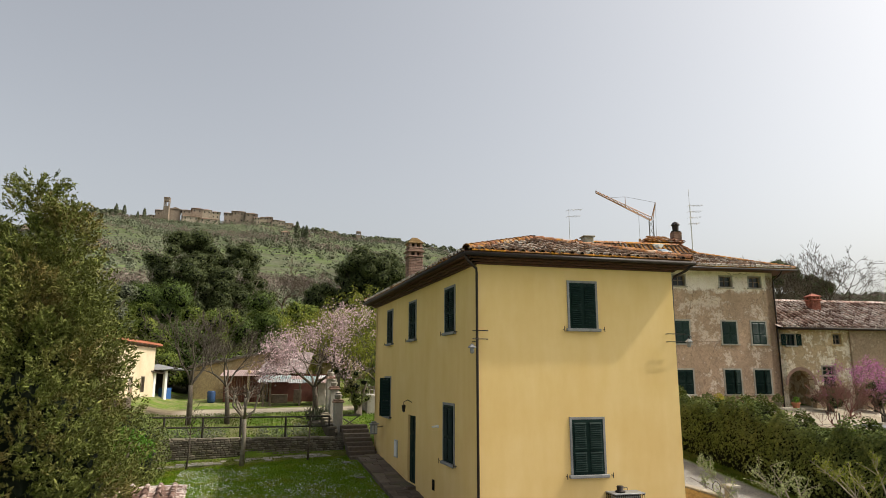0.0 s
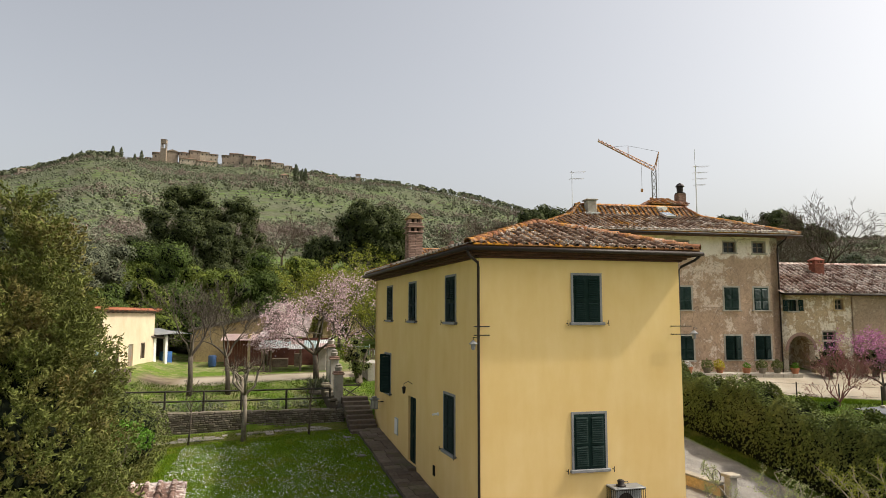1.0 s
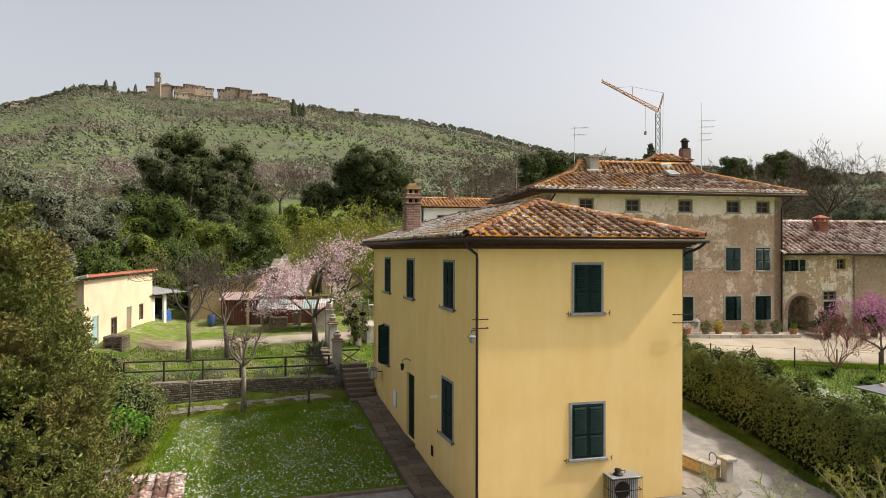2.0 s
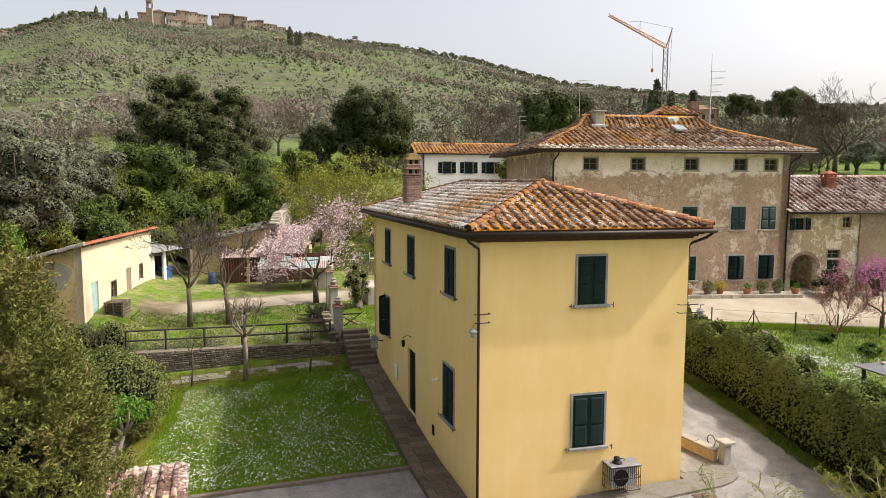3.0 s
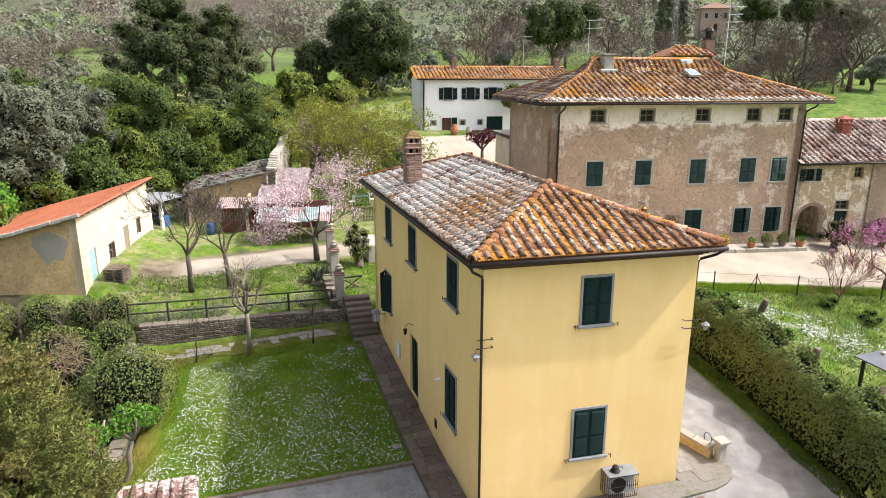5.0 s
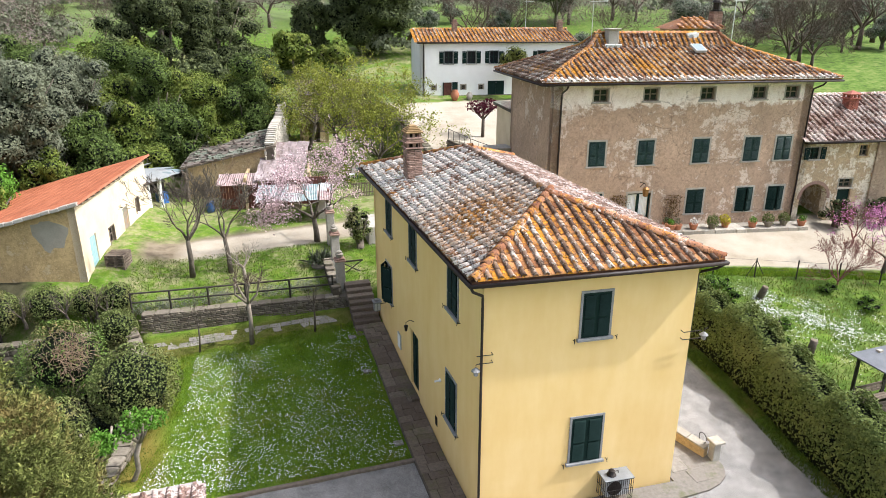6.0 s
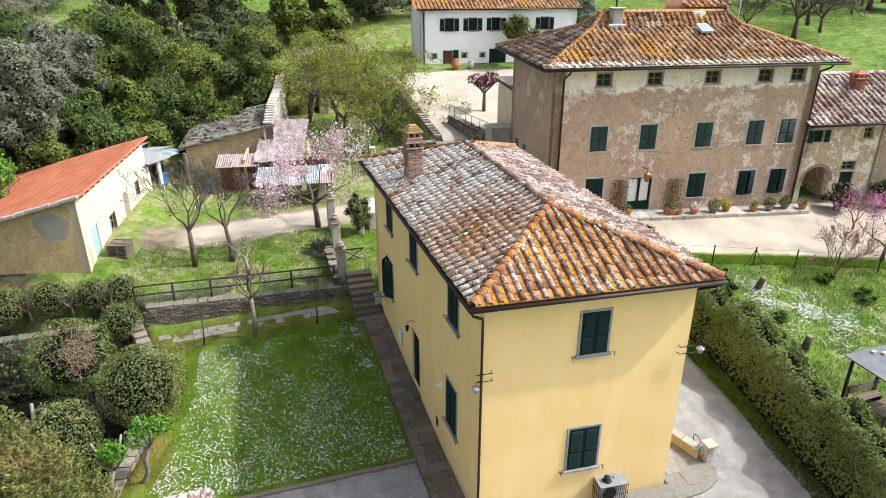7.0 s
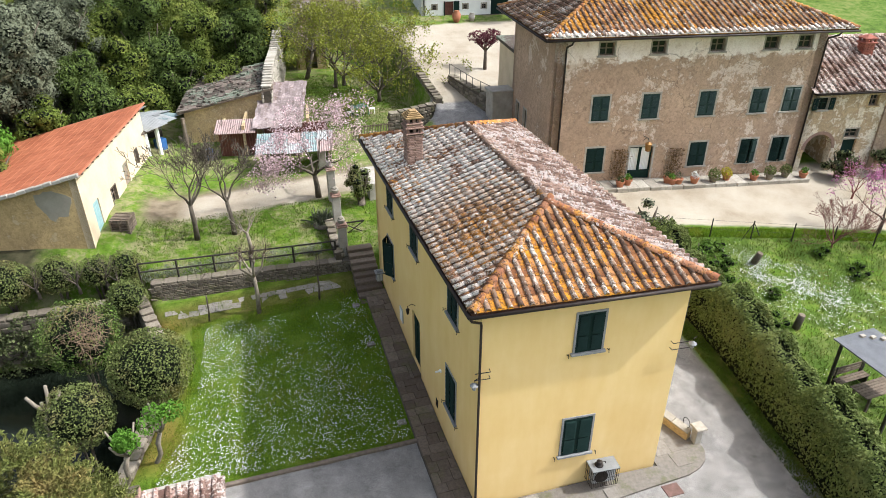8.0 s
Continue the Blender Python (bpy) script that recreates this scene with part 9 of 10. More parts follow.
def gazebo():
    x, y, yaw = 15.0, 1.1, 2
    z = land1(x + 1, y)
    th = thing("garden_shelter", pose(x, y, z, 0, 0, yaw), "wooden garden shelter under a flat grey roof", "shelter")
    for a, c in ((0.1, -0.15), (1.75, -0.15), (0.1, -2.6), (1.75, -2.6)):
        b = Build()
        b.soft_box(a - 0.05, a + 0.05, c - 0.05, c + 0.05, -0.2, 2.2, 0.01)
        part("post", b, RAIL_WOOD, th)
    b = Build()
    b.add([(-0.1, 0.1, 2.22), (1.95, 0.1, 2.22), (1.95, -2.9, 2.1), (-0.1, -2.9, 2.1), (-0.1, 0.1, 2.27), (1.95, 0.1, 2.27), (1.95, -2.9, 2.15), (-0.1, -2.9, 2.15)], [(3, 2, 1, 0), (4, 5, 6, 7), (0, 1, 5, 4), (1, 2, 6, 5), (2, 3, 7, 6), (3, 0, 4, 7)])
    part("roof", b, plain("grey_roofing_felt", (0.1, 0.105, 0.115), (0.16, 0.165, 0.175), 2, 40, 0.8), th, "flat grey felt roof")
    for k in range(3):
        b = Build()
        b.soft_box(0.95 + 0.3 * k, 1.15 + 0.3 * k, -0.25 - 0.2 * k, -0.1 - 0.2 * k, 2.23, 2.34, 0.01)
        ob = part("roof_brick", b, STONE_PALE, th)
    tb = thing("picnic_table", pose(x + 0.35, y - 1.75, z, 0, 0, yaw), "brown slatted picnic table under the shelter", "table")
    for k in range(6):
        b = Build()
        b.soft_box(-0.2, 1.7, k * 0.13, k * 0.13 + 0.12, 0.7, 0.74, 0.006)
        part("board", b, WOOD_OLD, tb)
    for a in (0.0, 1.4):
        for c in (0.05, 0.7):
            b = Build()
            b.box(a, a + 0.08, c - 0.04, c + 0.04, 0, 0.7)
            part("leg", b, WOOD_OLD, tb)
    bn = thing("garden_bench", pose(x + 0.2, y - 0.55, z, 0, 0, yaw), "brown slatted garden bench", "bench")
    for k in range(3):
        b = Build()
        b.soft_box(0, 1.6, k * 0.12, k * 0.12 + 0.11, 0.42, 0.45, 0.006)
        part("seat_slat", b, WOOD_OLD, bn)
        b = Build()
        b.soft_box(0, 1.6, 0.38, 0.41, 0.55 + k * 0.13, 0.66 + k * 0.13, 0.006)
        part("back_slat", b, WOOD_OLD, bn)
    for a in (0.1, 1.45):
        b = Build()
        b.box(a, a + 0.06, 0.0, 0.42, 0, 0.42).box(a, a + 0.06, 0.36, 0.42, 0.42, 0.95)
        part("frame", b, RAIL_WOOD, bn)


gazebo()
# Plastic table and chairs in the garden.
tb = thing("garden_table", pose(3.2, 33.8, land1(3.2, 33.8), 0, 0, 20), "green plastic garden table", "table")
gp = plain("green_plastic", (0.03, 0.1, 0.08), (0.06, 0.15, 0.12), 3, 20, 0.5, 0)
b = Build()
b.soft_box(-0.55, 0.55, -0.4, 0.4, 0.68, 0.72, 0.01)
part("tabletop", b, gp, tb)
for a in (-0.48, 0.48):
    for c in (-0.34, 0.34):
        b = Build()
        b.tube([(a, c, 0), (a, c, 0.68)], 0.025, 6)
        part("leg", b, gp, tb)
ch = thing("garden_chair", pose(4.1, 33.9, land1(4.1, 33.9), 0, 0, 80), "white plastic garden chair", "chair", "garden chairs")
b = Build()
b.soft_box(-0.22, 0.22, -0.22, 0.22, 0.4, 0.43, 0.01)
part("seat", b, WHITE_WALL, ch)
b = Build()
b.soft_box(-0.22, 0.22, 0.2, 0.23, 0.43, 0.85, 0.01)
part("backrest", b, WHITE_WALL, ch)
for a in (-0.19, 0.19):
    for c in (-0.19, 0.19):
        b = Build()
        b.tube([(a, c, 0), (a, c, 0.4)], 0.018, 5)
        part("leg", b, WHITE_WALL, ch)
copy_thing(ch, pose(2.4, 33.5, land1(2.4, 33.5), 0, 0, -70))

# ---- woods and hillside behind ----
leafy_tree("grey_evergreen", -19.5, 33.0, 10.8, 5.0, LEAF_GREY, SHADE_GREY, "large grey-green evergreen oak behind the shed", "tree", 201, 130, 0.082, 95, 0.05, lump=0.19)
leafy_tree("grey_evergreen", -25.5, 31.0, 9.5, 5.0, LEAF_GREY, SHADE_GREY, "large grey-green evergreen oak behind the shed", "tree", 202, 110, 0.082, 95, 0.05, lump=0.19)
leafy_tree("grey_evergreen", -17.0, 40.0, 9.5, 4.0, LEAF_GREY, SHADE_GREY, "large grey-green evergreen oak behind the shed", "tree", 203, 90, 0.082, 95, 0.05, lump=0.2)
leafy_tree("laurel_tree", -20.0, 26.0, 4.6, 2.8, LEAF_BRIGHT, SHADE, "bright green bushy laurel beside the shed", "tree", 204, 24, 0.1, 50, 0.02)
leafy_tree("laurel_tree", -18.6, 24.5, 3.4, 1.8, LEAF_LAUREL, SHADE, "bushy green laurel beside the shed", "tree", 205, 18, 0.1, 50, 0.02)
for k, (x, y, h, r) in enumerate(((-14.2, 41.5, 7.6, 2.8), (-11.0, 40.0, 8.6, 2.9), (-7.6, 41.5, 7.4, 2.7), (-4.6, 42.0, 7.8, 2.5), (-9.2, 46.0, 8.6, 3.2), (-16.5, 45.0, 8.0, 3.0), (-12.6, 38.2, 5.0, 2.4), (-9.4, 37.9, 4.6, 2.2), (-6.2, 38.6, 4.8, 2.3), (-15.4, 36.5, 5.2, 2.4), (-19.5, 44.0, 8.0, 3.4), (-22.0, 50.0, 8.5, 3.5), (-16.5, 53.0, 9.0, 3.4), (-1.8, 46.5, 5.5, 2.2), (-17.0, 31.0, 3.6, 2.0), (-14.0, 33.0, 3.4, 2.0), (-11.6, 34.5, 3.6, 2.0), (-21.0, 29.5, 3.8, 2.2), (-23.5, 36.0, 5.0, 2.6), (-13.2, 48.0, 8.8, 3.2), (-5.0, 48.5, 8.2, 2.8), (-2.6, 53.5, 7.6, 2.8))):
    leafy_tree("laurel_tree", x, y, h * (0.9 + 0.06 * (k % 4)), r * 0.88, (LEAF_LAUREL, LEAF_LAUREL_DARK)[k % 2], SHADE, "dense green laurel tree behind the barn" if k % 2 else "dense yellow-green laurel tree behind the barn", "tree", 210 + k, 26, 0.085, 84, 0.02, "laurels behind the barn", squash=1.1)
def tree_pads(seed, r, z0, z1, n, size):
    """Flat-bottomed billows of leaves, set unevenly round the trunk with gaps between."""
    rng = np.random.default_rng(seed)
    out = []
    for k in range(n):
        f = (k + rng.uniform(0, 0.8)) / n
        a = k * 2.4 + rng.uniform(-0.4, 0.4)
        rr = r * (1 - 0.75 * f**1.6) * rng.uniform(0.35, 0.95)
        s = size * rng.uniform(0.6, 1.3) * (1.1 - 0.3 * f)
        out.append(((rr * math.cos(a), rr * math.sin(a), z0 + (z1 - z0) * f), np.array([s, s, s * 0.7])))
    return out


leafy_tree("cedar_tree", -11.5, 60.0, 14.4, 6.0, LEAF_HOLM, SHADE, "tall dark cedar with open tiers", "tree", 220, 60, 0.11, 60, 0.0, trunk_r=0.4, pads=tree_pads(220, 7.4, 3.6, 13.7, 64, 1.3))
leafy_tree("cedar_tree", -6.2, 62.0, 12.6, 3.6, LEAF_HOLM, SHADE, "tall dark cedar with open tiers", "tree", 221, 40, 0.11, 60, 0.0, trunk_r=0.3, pads=tree_pads(221, 4.8, 3.6, 12.2, 40, 1.05))
leafy_tree("holm_oak", 11.7, 69.5, 13.2, 6.6, LEAF_HOLM, SHADE, "broad dark holm oak behind the white house", "tree", 222, 120, 0.13, 46, 0.0, lump=0.19)
leafy_tree("holm_oak", 5.2, 71.0, 7.4, 3.6, LEAF_HOLM, SHADE, "broad dark holm oak behind the garden", "tree", 223, 60, 0.13, 46, 0.0, lump=0.24)
for k, (x, y, h, r) in enumerate(((-13.0, 55.0, 7.5, 3.2), (-8.0, 55.5, 7.0, 3.2), (-18.0, 58.0, 7.0, 3.2), (-3.0, 60.0, 6.0, 2.8), (2.0, 64.0, 5.5, 2.8), (-24.0, 57.0, 7.0, 3.0), (6.0, 62.0, 5.0, 2.4))):
    leafy_tree("evergreen_scrub", x, y, h, r, LEAF_HOLM if k % 2 else LEAF_LAUREL, SHADE, "dense evergreen scrub below the tall trees", "tree", 225 + k, 26, 0.18, 30, 0.0, "scrub below the tall trees")
leafy_tree("stone_pine", 37.5, 70.0, 12.5, 4.4, LEAF_HOLM, SHADE, "round dark stone pine above the white house", "tree", 224, 30, 0.2, 28, 0.28)
src, _ = bare_tree(24.0, 66.0, 10.0, "tall bare oak on the slope", 230, 6, TWIG, 0.24, 0.22, 0.72, 0.06, (2, 3), "bare oaks on the slope", "bare tree", shrink=0.76, min_r=0.016, limbs=5)
rng = random.Random(77)
spots = [(29.5, 67.0), (44.0, 66.0), (53.0, 52.0), (62.0, 50.0), (90.0, 84.0), (66.0, 82.0), (60.0, 92.0), (36.0, 96.0), (43.0, 100.0), (55.5, 60.0), (-38.0, 62.0), (-30.0, 70.0), (-36.0, 52.0), (-26.0, 78.0), (-40.0, 72.0), (-20.0, 84.0), (1.0, 88.0), (6.0, 92.0), (-3.0, 80.0), (73.0, 56.0), (79.0, 60.0), (66.0, 58.0)]
for x, y in spots:
    s = rng.uniform(0.55, 0.9)
    ob = copy_thing(src, pose(x, y, land1(x, y) - 0.1, 0, 0, rng.uniform(0, 360)))
    ob.scale = (s, s, s)
# Core tone of the olives: a paler inner shade, put into the colour.
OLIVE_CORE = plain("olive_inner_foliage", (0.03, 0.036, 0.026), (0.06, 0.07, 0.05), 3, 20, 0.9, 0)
olive = None
for k, (x, y) in enumerate(((78, 62), (70, 58), (84, 66), (66, 64), (74, 68), (90, 60), (38, 41), (62, 70), (80, 56), (34, 58), (31, 74), (22, 78), (16, 80), (28, 86), (36, 84), (48, 88), (20, 96), (60, 72))):
    if olive is None:
        olive = leafy_tree("olive_tree", x, y, 4.6, 2.3, LEAF_OLIVE, OLIVE_CORE, "grey-green olive tree in the grove", "olive tree", 240, 26, 0.1, 52, 0.12, "olive trees above the yard")
    else:
        s = rng.uniform(0.75, 1.2)
        ob = copy_thing(olive, pose(x, y, land1(x, y) - 0.1, 0, 0, rng.uniform(0, 360)))
        ob.scale = (s, s, s)


def far_woods(name, n, seed, mat_, r_lo, r_hi, size, az=(-45, 60), label="", tall=1.0, clump=0.0, leaves=14, leaf=0.26, aspect=0.8, rows=0.0, body=0.0):
    """Thousands of small crowns over the slopes: each a tuft of leafy planes."""
    rng = np.random.default_rng(seed)
    m = n * 4
    a = np.radians(rng.uniform(az[0], az[1], m))
    r = np.sqrt(rng.uniform(r_lo**2, r_hi**2, m))
    x, y = -6 + r * np.sin(a), -15 + r * np.cos(a)
    if clump:
        f = np.sin(x * clump + 1.3 * np.sin(y * clump * 0.7 + seed)) * np.sin(y * clump * 1.2 + seed) + 0.4 * np.sin(x * clump * 3.1 + y * clump * 2.3)
        keep = f > 0.12
        x, y = x[keep], y[keep]
    if rows:
        hz = land(x, y) + 1.2 * np.sin(x * 0.05)
        wild = np.sin(x * 0.013 + 2) * np.sin(y * 0.011 + 1) > 0.45
        keep = wild | (np.mod(hz / rows, 1) < 0.3)
        x, y = x[keep], y[keep]
    x, y = x[:n], y[:n]
    z = land(x, y)
    s = size * rng.uniform(0.6, 1.5, len(x))
    d = rand_dirs(rng, len(x) * leaves)
    d[:, 2] = np.abs(d[:, 2]) * 1.0
    c = np.repeat(np.stack([x, y, z + 0.35 * s * tall], -1), leaves, 0)
    S = np.repeat(s, leaves)
    cs = c + d * (S * 0.55)[:, None] * np.array([1, 1, tall])
    v, q = leaf_quads(rng, cs, d, 1.0, aspect, 0.4)
    mid = v.reshape(-1, 4, 3).mean(1, keepdims=True)
    v = (mid + (v.reshape(-1, 4, 3) - mid) * (S * leaf)[:, None, None]).reshape(-1, 3)
    if body:
        ico = bmesh.new()
        bmesh.ops.create_icosphere(ico, subdivisions=1, radius=1.0)
        iv = np.array([p.co[:] for p in ico.verts])
        it = np.array([[p.index for p in t.verts] for t in ico.faces])
        ico.free()
        k = len(x)
        j = iv[None] * rng.uniform(0.75, 1.2, (k, len(iv), 1)) * (s * body)[:, None, None] * np.array([1, 1, 0.8 * tall])
        bv = (j + np.stack([x, y, z + 0.35 * s * tall], -1)[:, None]).reshape(-1, 3)
        bf = (it[None] + (np.arange(k) * len(iv))[:, None, None]).reshape(-1, 3)
        solo(name, np_mesh(name, bv, bf, mat_), None, label, "woods", kind="stuff")
    solo(name, np_mesh(name, v, q, mat_), None, label, "woods", kind="stuff")


FAR_OLIVE = foliage("far_olive_crown", (0.115, 0.13, 0.085), (0.195, 0.21, 0.145), 0.1, 0.8)
FAR_GREEN = foliage("far_green_crown", (0.08, 0.09, 0.056), (0.15, 0.165, 0.1), 0.1, 0.8)
FAR_BARE = foliage("far_bare_wood", (0.13, 0.1, 0.088), (0.26, 0.205, 0.18), 0.1, 0.9)
far_woods("far_olive_groves", 19000, 301, FAR_OLIVE, 230, 850, 2.3, label="olive groves on the terraced hillside", leaves=4, leaf=0.2, rows=2.2, body=0.27)
far_woods("far_olive_groves", 2200, 307, FAR_OLIVE, 120, 300, 2.3, label="olive groves on the lower slope", leaves=42, leaf=0.12, rows=1.6)
far_woods("far_evergreen_woods", 2100, 302, FAR_GREEN, 230, 850, 3.8, label="dark evergreen scrub on the hillside", clump=0.027, leaves=26, leaf=0.13, body=0.3)
far_woods("far_bare_woods", 4600, 303, FAR_BARE, 150, 800, 4.0, label="bare grey-brown woods on the hillside", clump=0.023, leaves=30, leaf=0.12, aspect=0.3)
far_woods("ridge_woods", 900, 304, FAR_GREEN, 815, 850, 5.5, label="tree line on the ridge", az=(-32, -9))
far_woods("ridge_woods", 700, 305, FAR_GREEN, 825, 852, 5.5, label="tree line on the ridge", az=(6, 60))
far_woods("thicket", 900, 306, FAR_BARE, 70, 210, 3.4, label="bare grey-brown thicket below the hill", az=(-36, 8), leaves=190, leaf=0.058, tall=1.3, clump=0.09, aspect=0.1)
far_woods("thicket", 260, 308, FAR_BARE, 96, 160, 3.4, label="bare grey-brown thicket on the slope", az=(22, 46), leaves=190, leaf=0.058, tall=1.3, clump=0.08, aspect=0.1)

far_woods("slope_scrub", 300, 309, FAR_GREEN, 84, 132, 2.4, label="low evergreen scrub on the foot of the hill", az=(-16, 16), leaves=90, leaf=0.075, clump=0.07)


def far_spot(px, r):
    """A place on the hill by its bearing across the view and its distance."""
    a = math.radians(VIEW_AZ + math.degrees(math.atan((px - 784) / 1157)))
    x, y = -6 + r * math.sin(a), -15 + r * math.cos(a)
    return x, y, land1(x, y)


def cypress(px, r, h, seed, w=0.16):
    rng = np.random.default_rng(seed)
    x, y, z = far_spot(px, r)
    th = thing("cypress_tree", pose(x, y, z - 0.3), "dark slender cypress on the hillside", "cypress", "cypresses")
    t = Build()
    t.tube([(0, 0, 0), (0, 0, h * 0.5)], [0.2, 0.1], 5)
    part("trunk", t, BARK, th)
    n = 420
    f = rng.uniform(0.05, 1, n)
    a = rng.uniform(0, math.tau, n)
    rad = h * w * np.sin(np.clip(f * 0.92 + 0.1, 0, 1) * math.pi) ** 0.6 * rng.uniform(0.7, 1.1, n)
    cs = np.stack([rad * np.cos(a), rad * np.sin(a), f * h], -1)
    ns = np.stack([np.cos(a), np.sin(a), 0.3 + 0 * a], -1)
    leaf_part(rng, "crown", cs, ns, 0.06 * h, FAR_GREEN, th, aspect=0.5)


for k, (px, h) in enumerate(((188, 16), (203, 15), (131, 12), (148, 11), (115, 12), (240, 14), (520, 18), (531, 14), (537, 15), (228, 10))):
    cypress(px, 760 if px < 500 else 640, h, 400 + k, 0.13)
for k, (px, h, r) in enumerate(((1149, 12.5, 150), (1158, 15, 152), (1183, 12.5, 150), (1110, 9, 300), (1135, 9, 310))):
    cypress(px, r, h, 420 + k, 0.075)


# ---- the hill town ----
TOWN_STONE = old_plaster("town_stone", (0.3, 0.24, 0.185), (0.38, 0.32, 0.25), (0.25, 0.195, 0.15))
TOWN_PALE = old_plaster("pale_town_stone", (0.46, 0.39, 0.3), (0.55, 0.48, 0.39), (0.4, 0.32, 0.24))
TOWN_ROOF = plain("town_roof", (0.18, 0.11, 0.08), (0.28, 0.18, 0.13), 0.2, 2, 0.9, 0)


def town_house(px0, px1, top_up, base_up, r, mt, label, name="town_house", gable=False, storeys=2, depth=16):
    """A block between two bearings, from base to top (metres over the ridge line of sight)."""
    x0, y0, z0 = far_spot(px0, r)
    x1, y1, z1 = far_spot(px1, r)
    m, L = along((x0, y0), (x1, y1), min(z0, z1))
    h = top_up
    th = thing(name, m, label, "house", "hill town")
    holes = []
    cols = max(2, int(L / 6))
    if not gable:
        for s in range(storeys):
            for c in range(cols):
                u = (c + 0.5) * L / cols
                v = h * (s + 0.55) / storeys
                holes.append((u - 0.6, u + 0.6, v, v + 1.9))
    part("wall", wall_mesh(L, h, 0.6, holes, z0=-14), mt, th)
    for u0, u1, v0, v1 in holes:
        b = Build()
        b.box(u0, u1, 0.3, 0.4, v0, v1)
        part("window", b, GLASS, th)
    for mm, LL in ((pose(L, 0, 0, 0, 0, 90), depth), (pose(L, depth, 0, 0, 0, 180), L), (pose(0, depth, 0, 0, 0, -90), depth)):
        ob = part("wall", wall_mesh(LL, h, 0.6, [], z0=-14), mt, th)
        ob.matrix_local = mm
    b = Build()
    e = 0.8
    if gable:
        b.add([(-e, -e, h), (L + e, -e, h), (L / 2, -e, h + L * 0.2), (-e, depth, h), (L + e, depth, h), (L / 2, depth, h + L * 0.2)], [(0, 1, 2), (0, 2, 5, 3), (2, 1, 4, 5), (3, 5, 4), (0, 3, 4, 1)], 0)
        part("roof", b, mt, th)
    else:
        b.add([(-e, -e, h), (L + e, -e, h), (L + e, depth + e, h), (-e, depth + e, h), (min(L / 2, 5), depth / 2, h + 2.6), (L - min(L / 2, 5), depth / 2, h + 2.6)], [(0, 1, 5, 4), (1, 2, 5), (2, 3, 4, 5), (3, 0, 4), (3, 2, 1, 0)])
        part("roof", b, TOWN_ROOF, th)
    return th


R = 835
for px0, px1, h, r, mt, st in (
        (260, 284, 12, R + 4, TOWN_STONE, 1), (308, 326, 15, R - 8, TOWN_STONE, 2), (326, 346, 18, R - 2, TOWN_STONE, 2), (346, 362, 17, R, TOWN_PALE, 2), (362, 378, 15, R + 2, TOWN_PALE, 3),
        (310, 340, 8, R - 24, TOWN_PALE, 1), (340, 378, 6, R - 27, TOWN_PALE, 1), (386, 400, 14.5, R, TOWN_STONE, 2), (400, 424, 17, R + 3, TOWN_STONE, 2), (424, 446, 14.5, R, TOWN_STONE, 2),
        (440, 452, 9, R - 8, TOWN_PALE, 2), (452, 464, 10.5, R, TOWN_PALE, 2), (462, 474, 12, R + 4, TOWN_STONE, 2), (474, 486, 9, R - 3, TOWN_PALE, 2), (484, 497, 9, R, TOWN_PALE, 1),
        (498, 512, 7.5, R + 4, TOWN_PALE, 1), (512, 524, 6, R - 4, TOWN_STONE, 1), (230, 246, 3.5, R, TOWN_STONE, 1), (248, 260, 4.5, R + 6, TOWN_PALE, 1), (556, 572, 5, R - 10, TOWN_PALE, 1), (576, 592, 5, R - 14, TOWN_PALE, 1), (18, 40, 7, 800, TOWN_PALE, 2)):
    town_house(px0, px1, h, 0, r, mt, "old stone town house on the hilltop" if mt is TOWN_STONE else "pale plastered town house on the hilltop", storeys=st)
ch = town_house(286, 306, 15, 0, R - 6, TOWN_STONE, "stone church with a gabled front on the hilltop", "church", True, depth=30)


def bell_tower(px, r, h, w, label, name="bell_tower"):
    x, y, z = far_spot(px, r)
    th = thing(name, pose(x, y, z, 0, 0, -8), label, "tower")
    b = Build()
    b.box(-w / 2, w / 2, -w / 2, w / 2, -6, h * 0.62)
    part("shaft", b, TOWN_STONE, th)
    b = Build()
    for a in (-1, 1):
        for c in (-1, 1):
            b.box(a * w * 0.5 - (0.9 if a > 0 else 0), a * w * 0.5 + (0.9 if a < 0 else 0), c * w * 0.5 - (0.9 if c > 0 else 0), c * w * 0.5 + (0.9 if c < 0 else 0), h * 0.62, h * 0.84)
    b.box(-0.3, 0.3, -w / 2, -w / 2 + 0.5, h * 0.62, h * 0.84).box(-w / 2, w / 2, -w / 2, w / 2, h * 0.84, h)
    part("belfry", b, TOWN_STONE, th, "open belfry with arched openings")
    b = Build()
    b.add([(-w / 2 - 0.3, -w / 2 - 0.3, h), (w / 2 + 0.3, -w / 2 - 0.3, h), (w / 2 + 0.3, w / 2 + 0.3, h), (-w / 2 - 0.3, w / 2 + 0.3, h), (0, 0, h + 1.3)], [(0, 1, 4), (1, 2, 4), (2, 3, 4), (3, 0, 4), (3, 2, 1, 0)])
    part("roof", b, TOWN_ROOF, th)


bell_tower(280, R - 8, 28, 6.2, "square stone bell tower with an open belfry")
bell_tower(632, R - 10, 11, 6, "small square stone tower on the ridge", "ridge_tower")
town_house(492, 506, 6, 0, 640, TOWN_PALE, "small pale farmhouse on the terraced slope", "hill_farmhouse", depth=8, storeys=1)


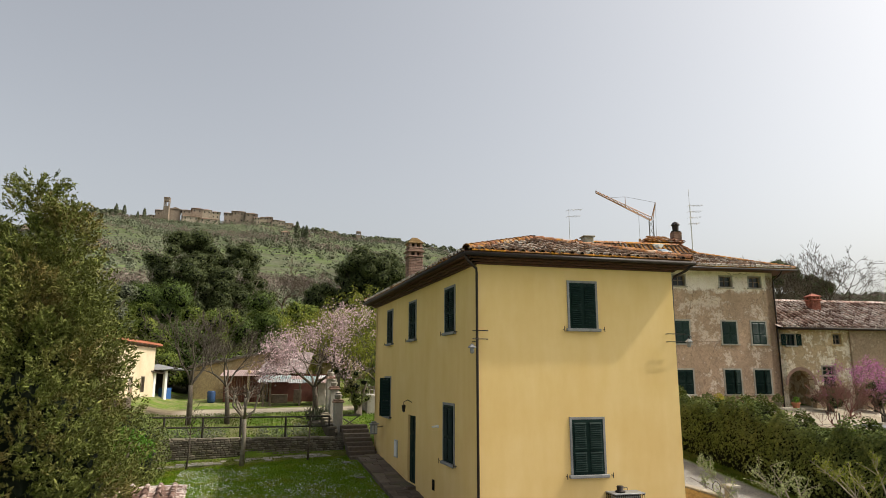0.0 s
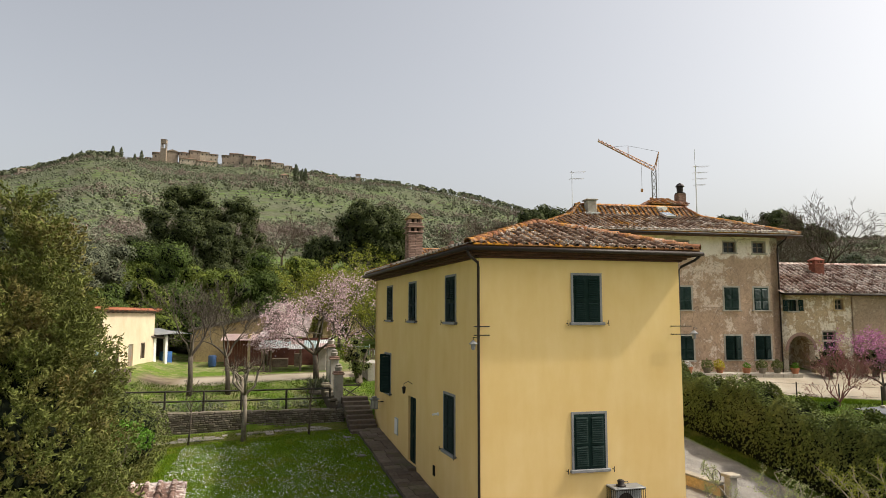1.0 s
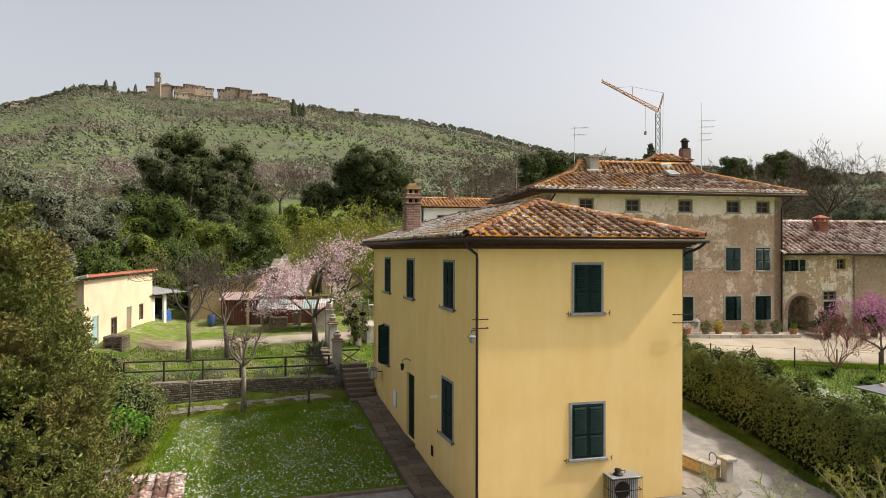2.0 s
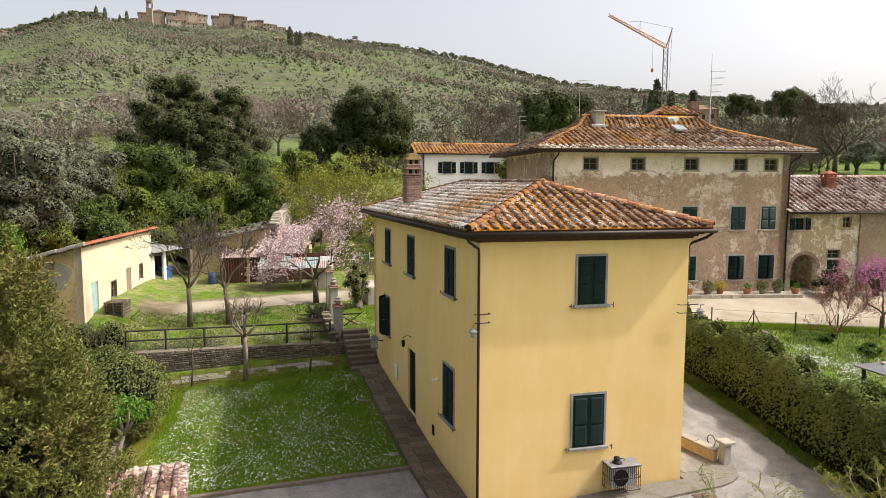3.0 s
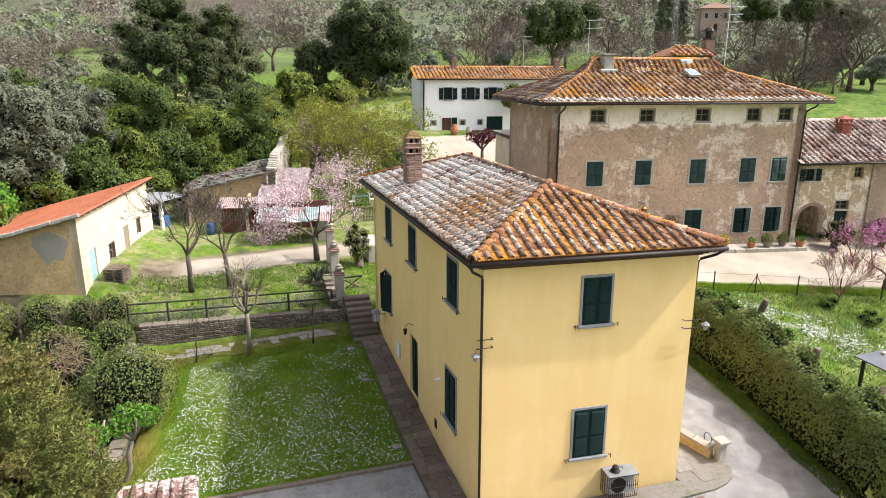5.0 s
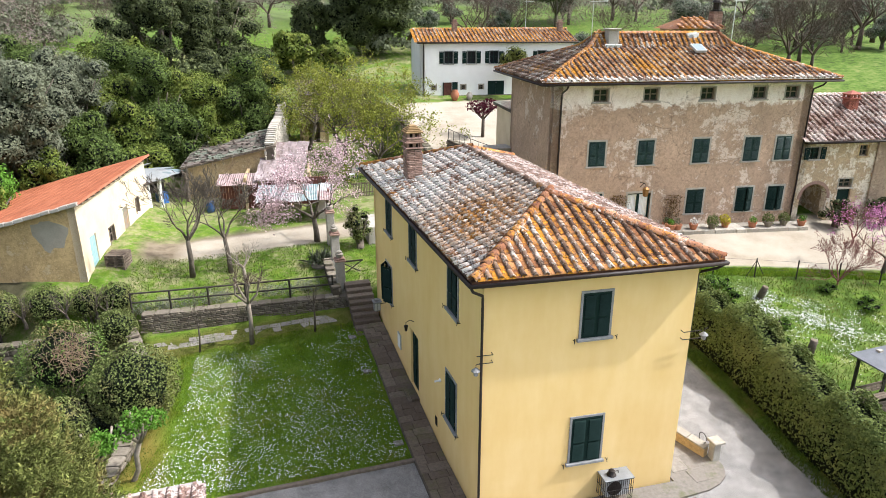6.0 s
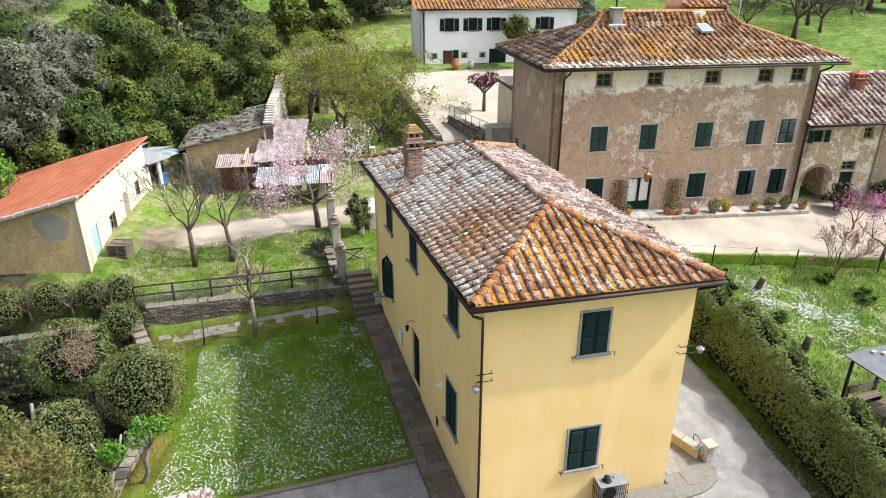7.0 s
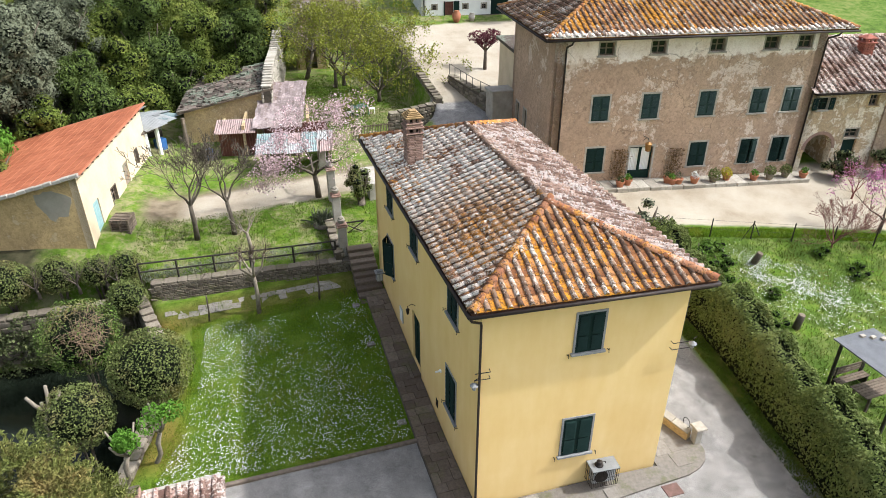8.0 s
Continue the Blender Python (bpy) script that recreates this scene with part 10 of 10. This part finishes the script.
def brick_farm():
    x, y = 129.5, 156.5
    th = thing("brick_farmhouse", pose(x, y, max(land1(x, y), 24.5), 0, 0, -30), "brick farmhouse with a tiled roof on the slope", "house")
    part("wall", wall_mesh(9, 7.0, 0.4, [(1.5, 2.4, 4.2, 5.6), (4.2, 5.1, 4.2, 5.6), (6.8, 7.7, 4.2, 5.6), (4.2, 5.2, 0.5, 2.6)], z0=-8), old_plaster("farm_brick", (0.44, 0.32, 0.25), (0.52, 0.42, 0.34), (0.36, 0.26, 0.2)), th)
    mt = bpy.data.materials["farm_brick"]
    for mm, LL in ((pose(9, 0, 0, 0, 0, 90), 8), (pose(9, 8, 0, 0, 0, 180), 9), (pose(0, 8, 0, 0, 0, -90), 8)):
        ob = part("wall", wall_mesh(LL, 7.0, 0.4, [], z0=-8), mt, th)
        ob.matrix_local = mm
    b = Build()
    b.add([(-0.5, -0.5, 7), (9.5, -0.5, 7), (9.5, 8.5, 7), (-0.5, 8.5, 7), (3.5, 4, 8.8), (5.5, 4, 8.8)], [(0, 1, 5, 4), (1, 2, 5), (2, 3, 4, 5), (3, 0, 4), (3, 2, 1, 0)])
    part("roof", b, TOWN_ROOF, th)
    for u, v in ((1.5, 4.2), (4.2, 4.2), (6.8, 4.2)):
        window_on(th, Matrix(), u, v, 0.9, 1.4, 0.1, "none", trim=CONCRETE)


brick_farm()
for k, (x, y, h, rr) in enumerate(((94.8, 95.3, 13.6, 4.4), (101.3, 89.0, 14.4, 6.0), (107.0, 86.0, 11.5, 4.6))):
    leafy_tree("stone_pine", x, y, h, rr, LEAF_HOLM, SHADE, "flat-topped stone pine on the skyline", "tree", 440 + k, 46, 0.17, 34, 0.4, "pines on the skyline", squash=0.8, lump=0.27)
leafy_tree("stone_pine", 46.5, 83.2, 11.4, 5.2, LEAF_HOLM, SHADE, "broad round stone pine on the green slope", "tree", 446, 40, 0.16, 40, 0.24, squash=0.95)
for k, (x, y, s) in enumerate(((76.6, 56.7, 1.34), (56.9, 48.6, 1.05), (63.0, 53.0, 0.9), (70.0, 61.0, 1.0), (35.0, 88.5, 1.02), (37.8, 87.3, 1.05), (56.5, 86.7, 1.12), (59.7, 84.7, 0.95), (84.0, 61.0, 1.2), (72.0, 74.0, 0.95))):
    ob = copy_thing(src, pose(x, y, land1(x, y) - 0.1, 0, 0, 50 * k))
    ob.scale = (s, s, s)


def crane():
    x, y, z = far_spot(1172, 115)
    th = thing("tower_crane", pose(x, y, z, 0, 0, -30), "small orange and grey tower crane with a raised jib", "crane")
    steel = plain("crane_steel", (0.2, 0.18, 0.17), (0.3, 0.27, 0.25), 3, 20, 0.5, 0, 0.5)
    orange = plain("crane_orange", (0.45, 0.2, 0.09), (0.55, 0.28, 0.13), 3, 20, 0.6, 0)
    H = 18.0
    b = Build()
    for a in (-0.35, 0.35):
        for c in (-0.35, 0.35):
            b.tube([(a, c, -1), (a, c, H)], 0.06, 4)
    for k in range(int(H / 1.2)):
        zz = k * 1.2
        b.tube([(-0.35, -0.35, zz), (0.35, -0.35, zz + 1.2)], 0.05, 3).tube([(0.35, 0.35, zz), (-0.35, 0.35, zz + 1.2)], 0.05, 3).tube([(-0.35, 0.35, zz), (-0.35, -0.35, zz + 1.2)], 0.05, 3)
    part("mast", b, steel, th)
    b = Build()
    tip = Vector((-9.3, 0, H + 5.6))
    root = Vector((0, 0, H))
    n = 14
    for off in ((0, -0.35, 0), (0, 0.35, 0), (0.1, 0, 0.6)):
        b.tube([root + Vector(off), tip + Vector(off) * 0.4], 0.07, 4)
    for k in range(n):
        p, q = root + (tip - root) * k / n, root + (tip - root) * (k + 1) / n
        b.tube([p + Vector((0, -0.35, 0)), q + Vector((0.1, 0, 0.6)) * 0.8], 0.04, 3).tube([q + Vector((0, 0.35, 0)), p + Vector((0.1, 0, 0.6)) * 0.8], 0.04, 3)
    part("jib", b, orange, th, "orange lattice jib raised at an angle")
    b = Build()
    b.tube([(0, 0, H), (0.9, 0, H + 3.2)], 0.08, 4).tube([(0.3, 0, H), (0.9, 0, H + 3.2)], 0.06, 4)
    mid = root + (tip - root) * 0.45
    b.tube([mid, mid + Vector((0, 0, 2.0))], 0.06, 4)
    part("apex", b, orange, th)
    b = Build()
    hook = root + (tip - root) * 0.22
    for pts in ([(0.9, 0, H + 3.2), mid + Vector((0, 0, 2.0)), root + (tip - root) * 0.8], [(0.9, 0, H + 3.2), (0.5, 0, 4)], [hook, hook - Vector((0, 0, 4.5))]):
        b = Build()
        b.tube(pts, 0.028, 3)
        part("cable", b, steel, th)
    b = Build()
    b.soft_box(hook.x - 0.2, hook.x + 0.2, hook.y - 0.15, hook.y + 0.15, hook.z - 5.0, hook.z - 4.4, 0.05)
    part("hook_block", b, orange, th)


crane()
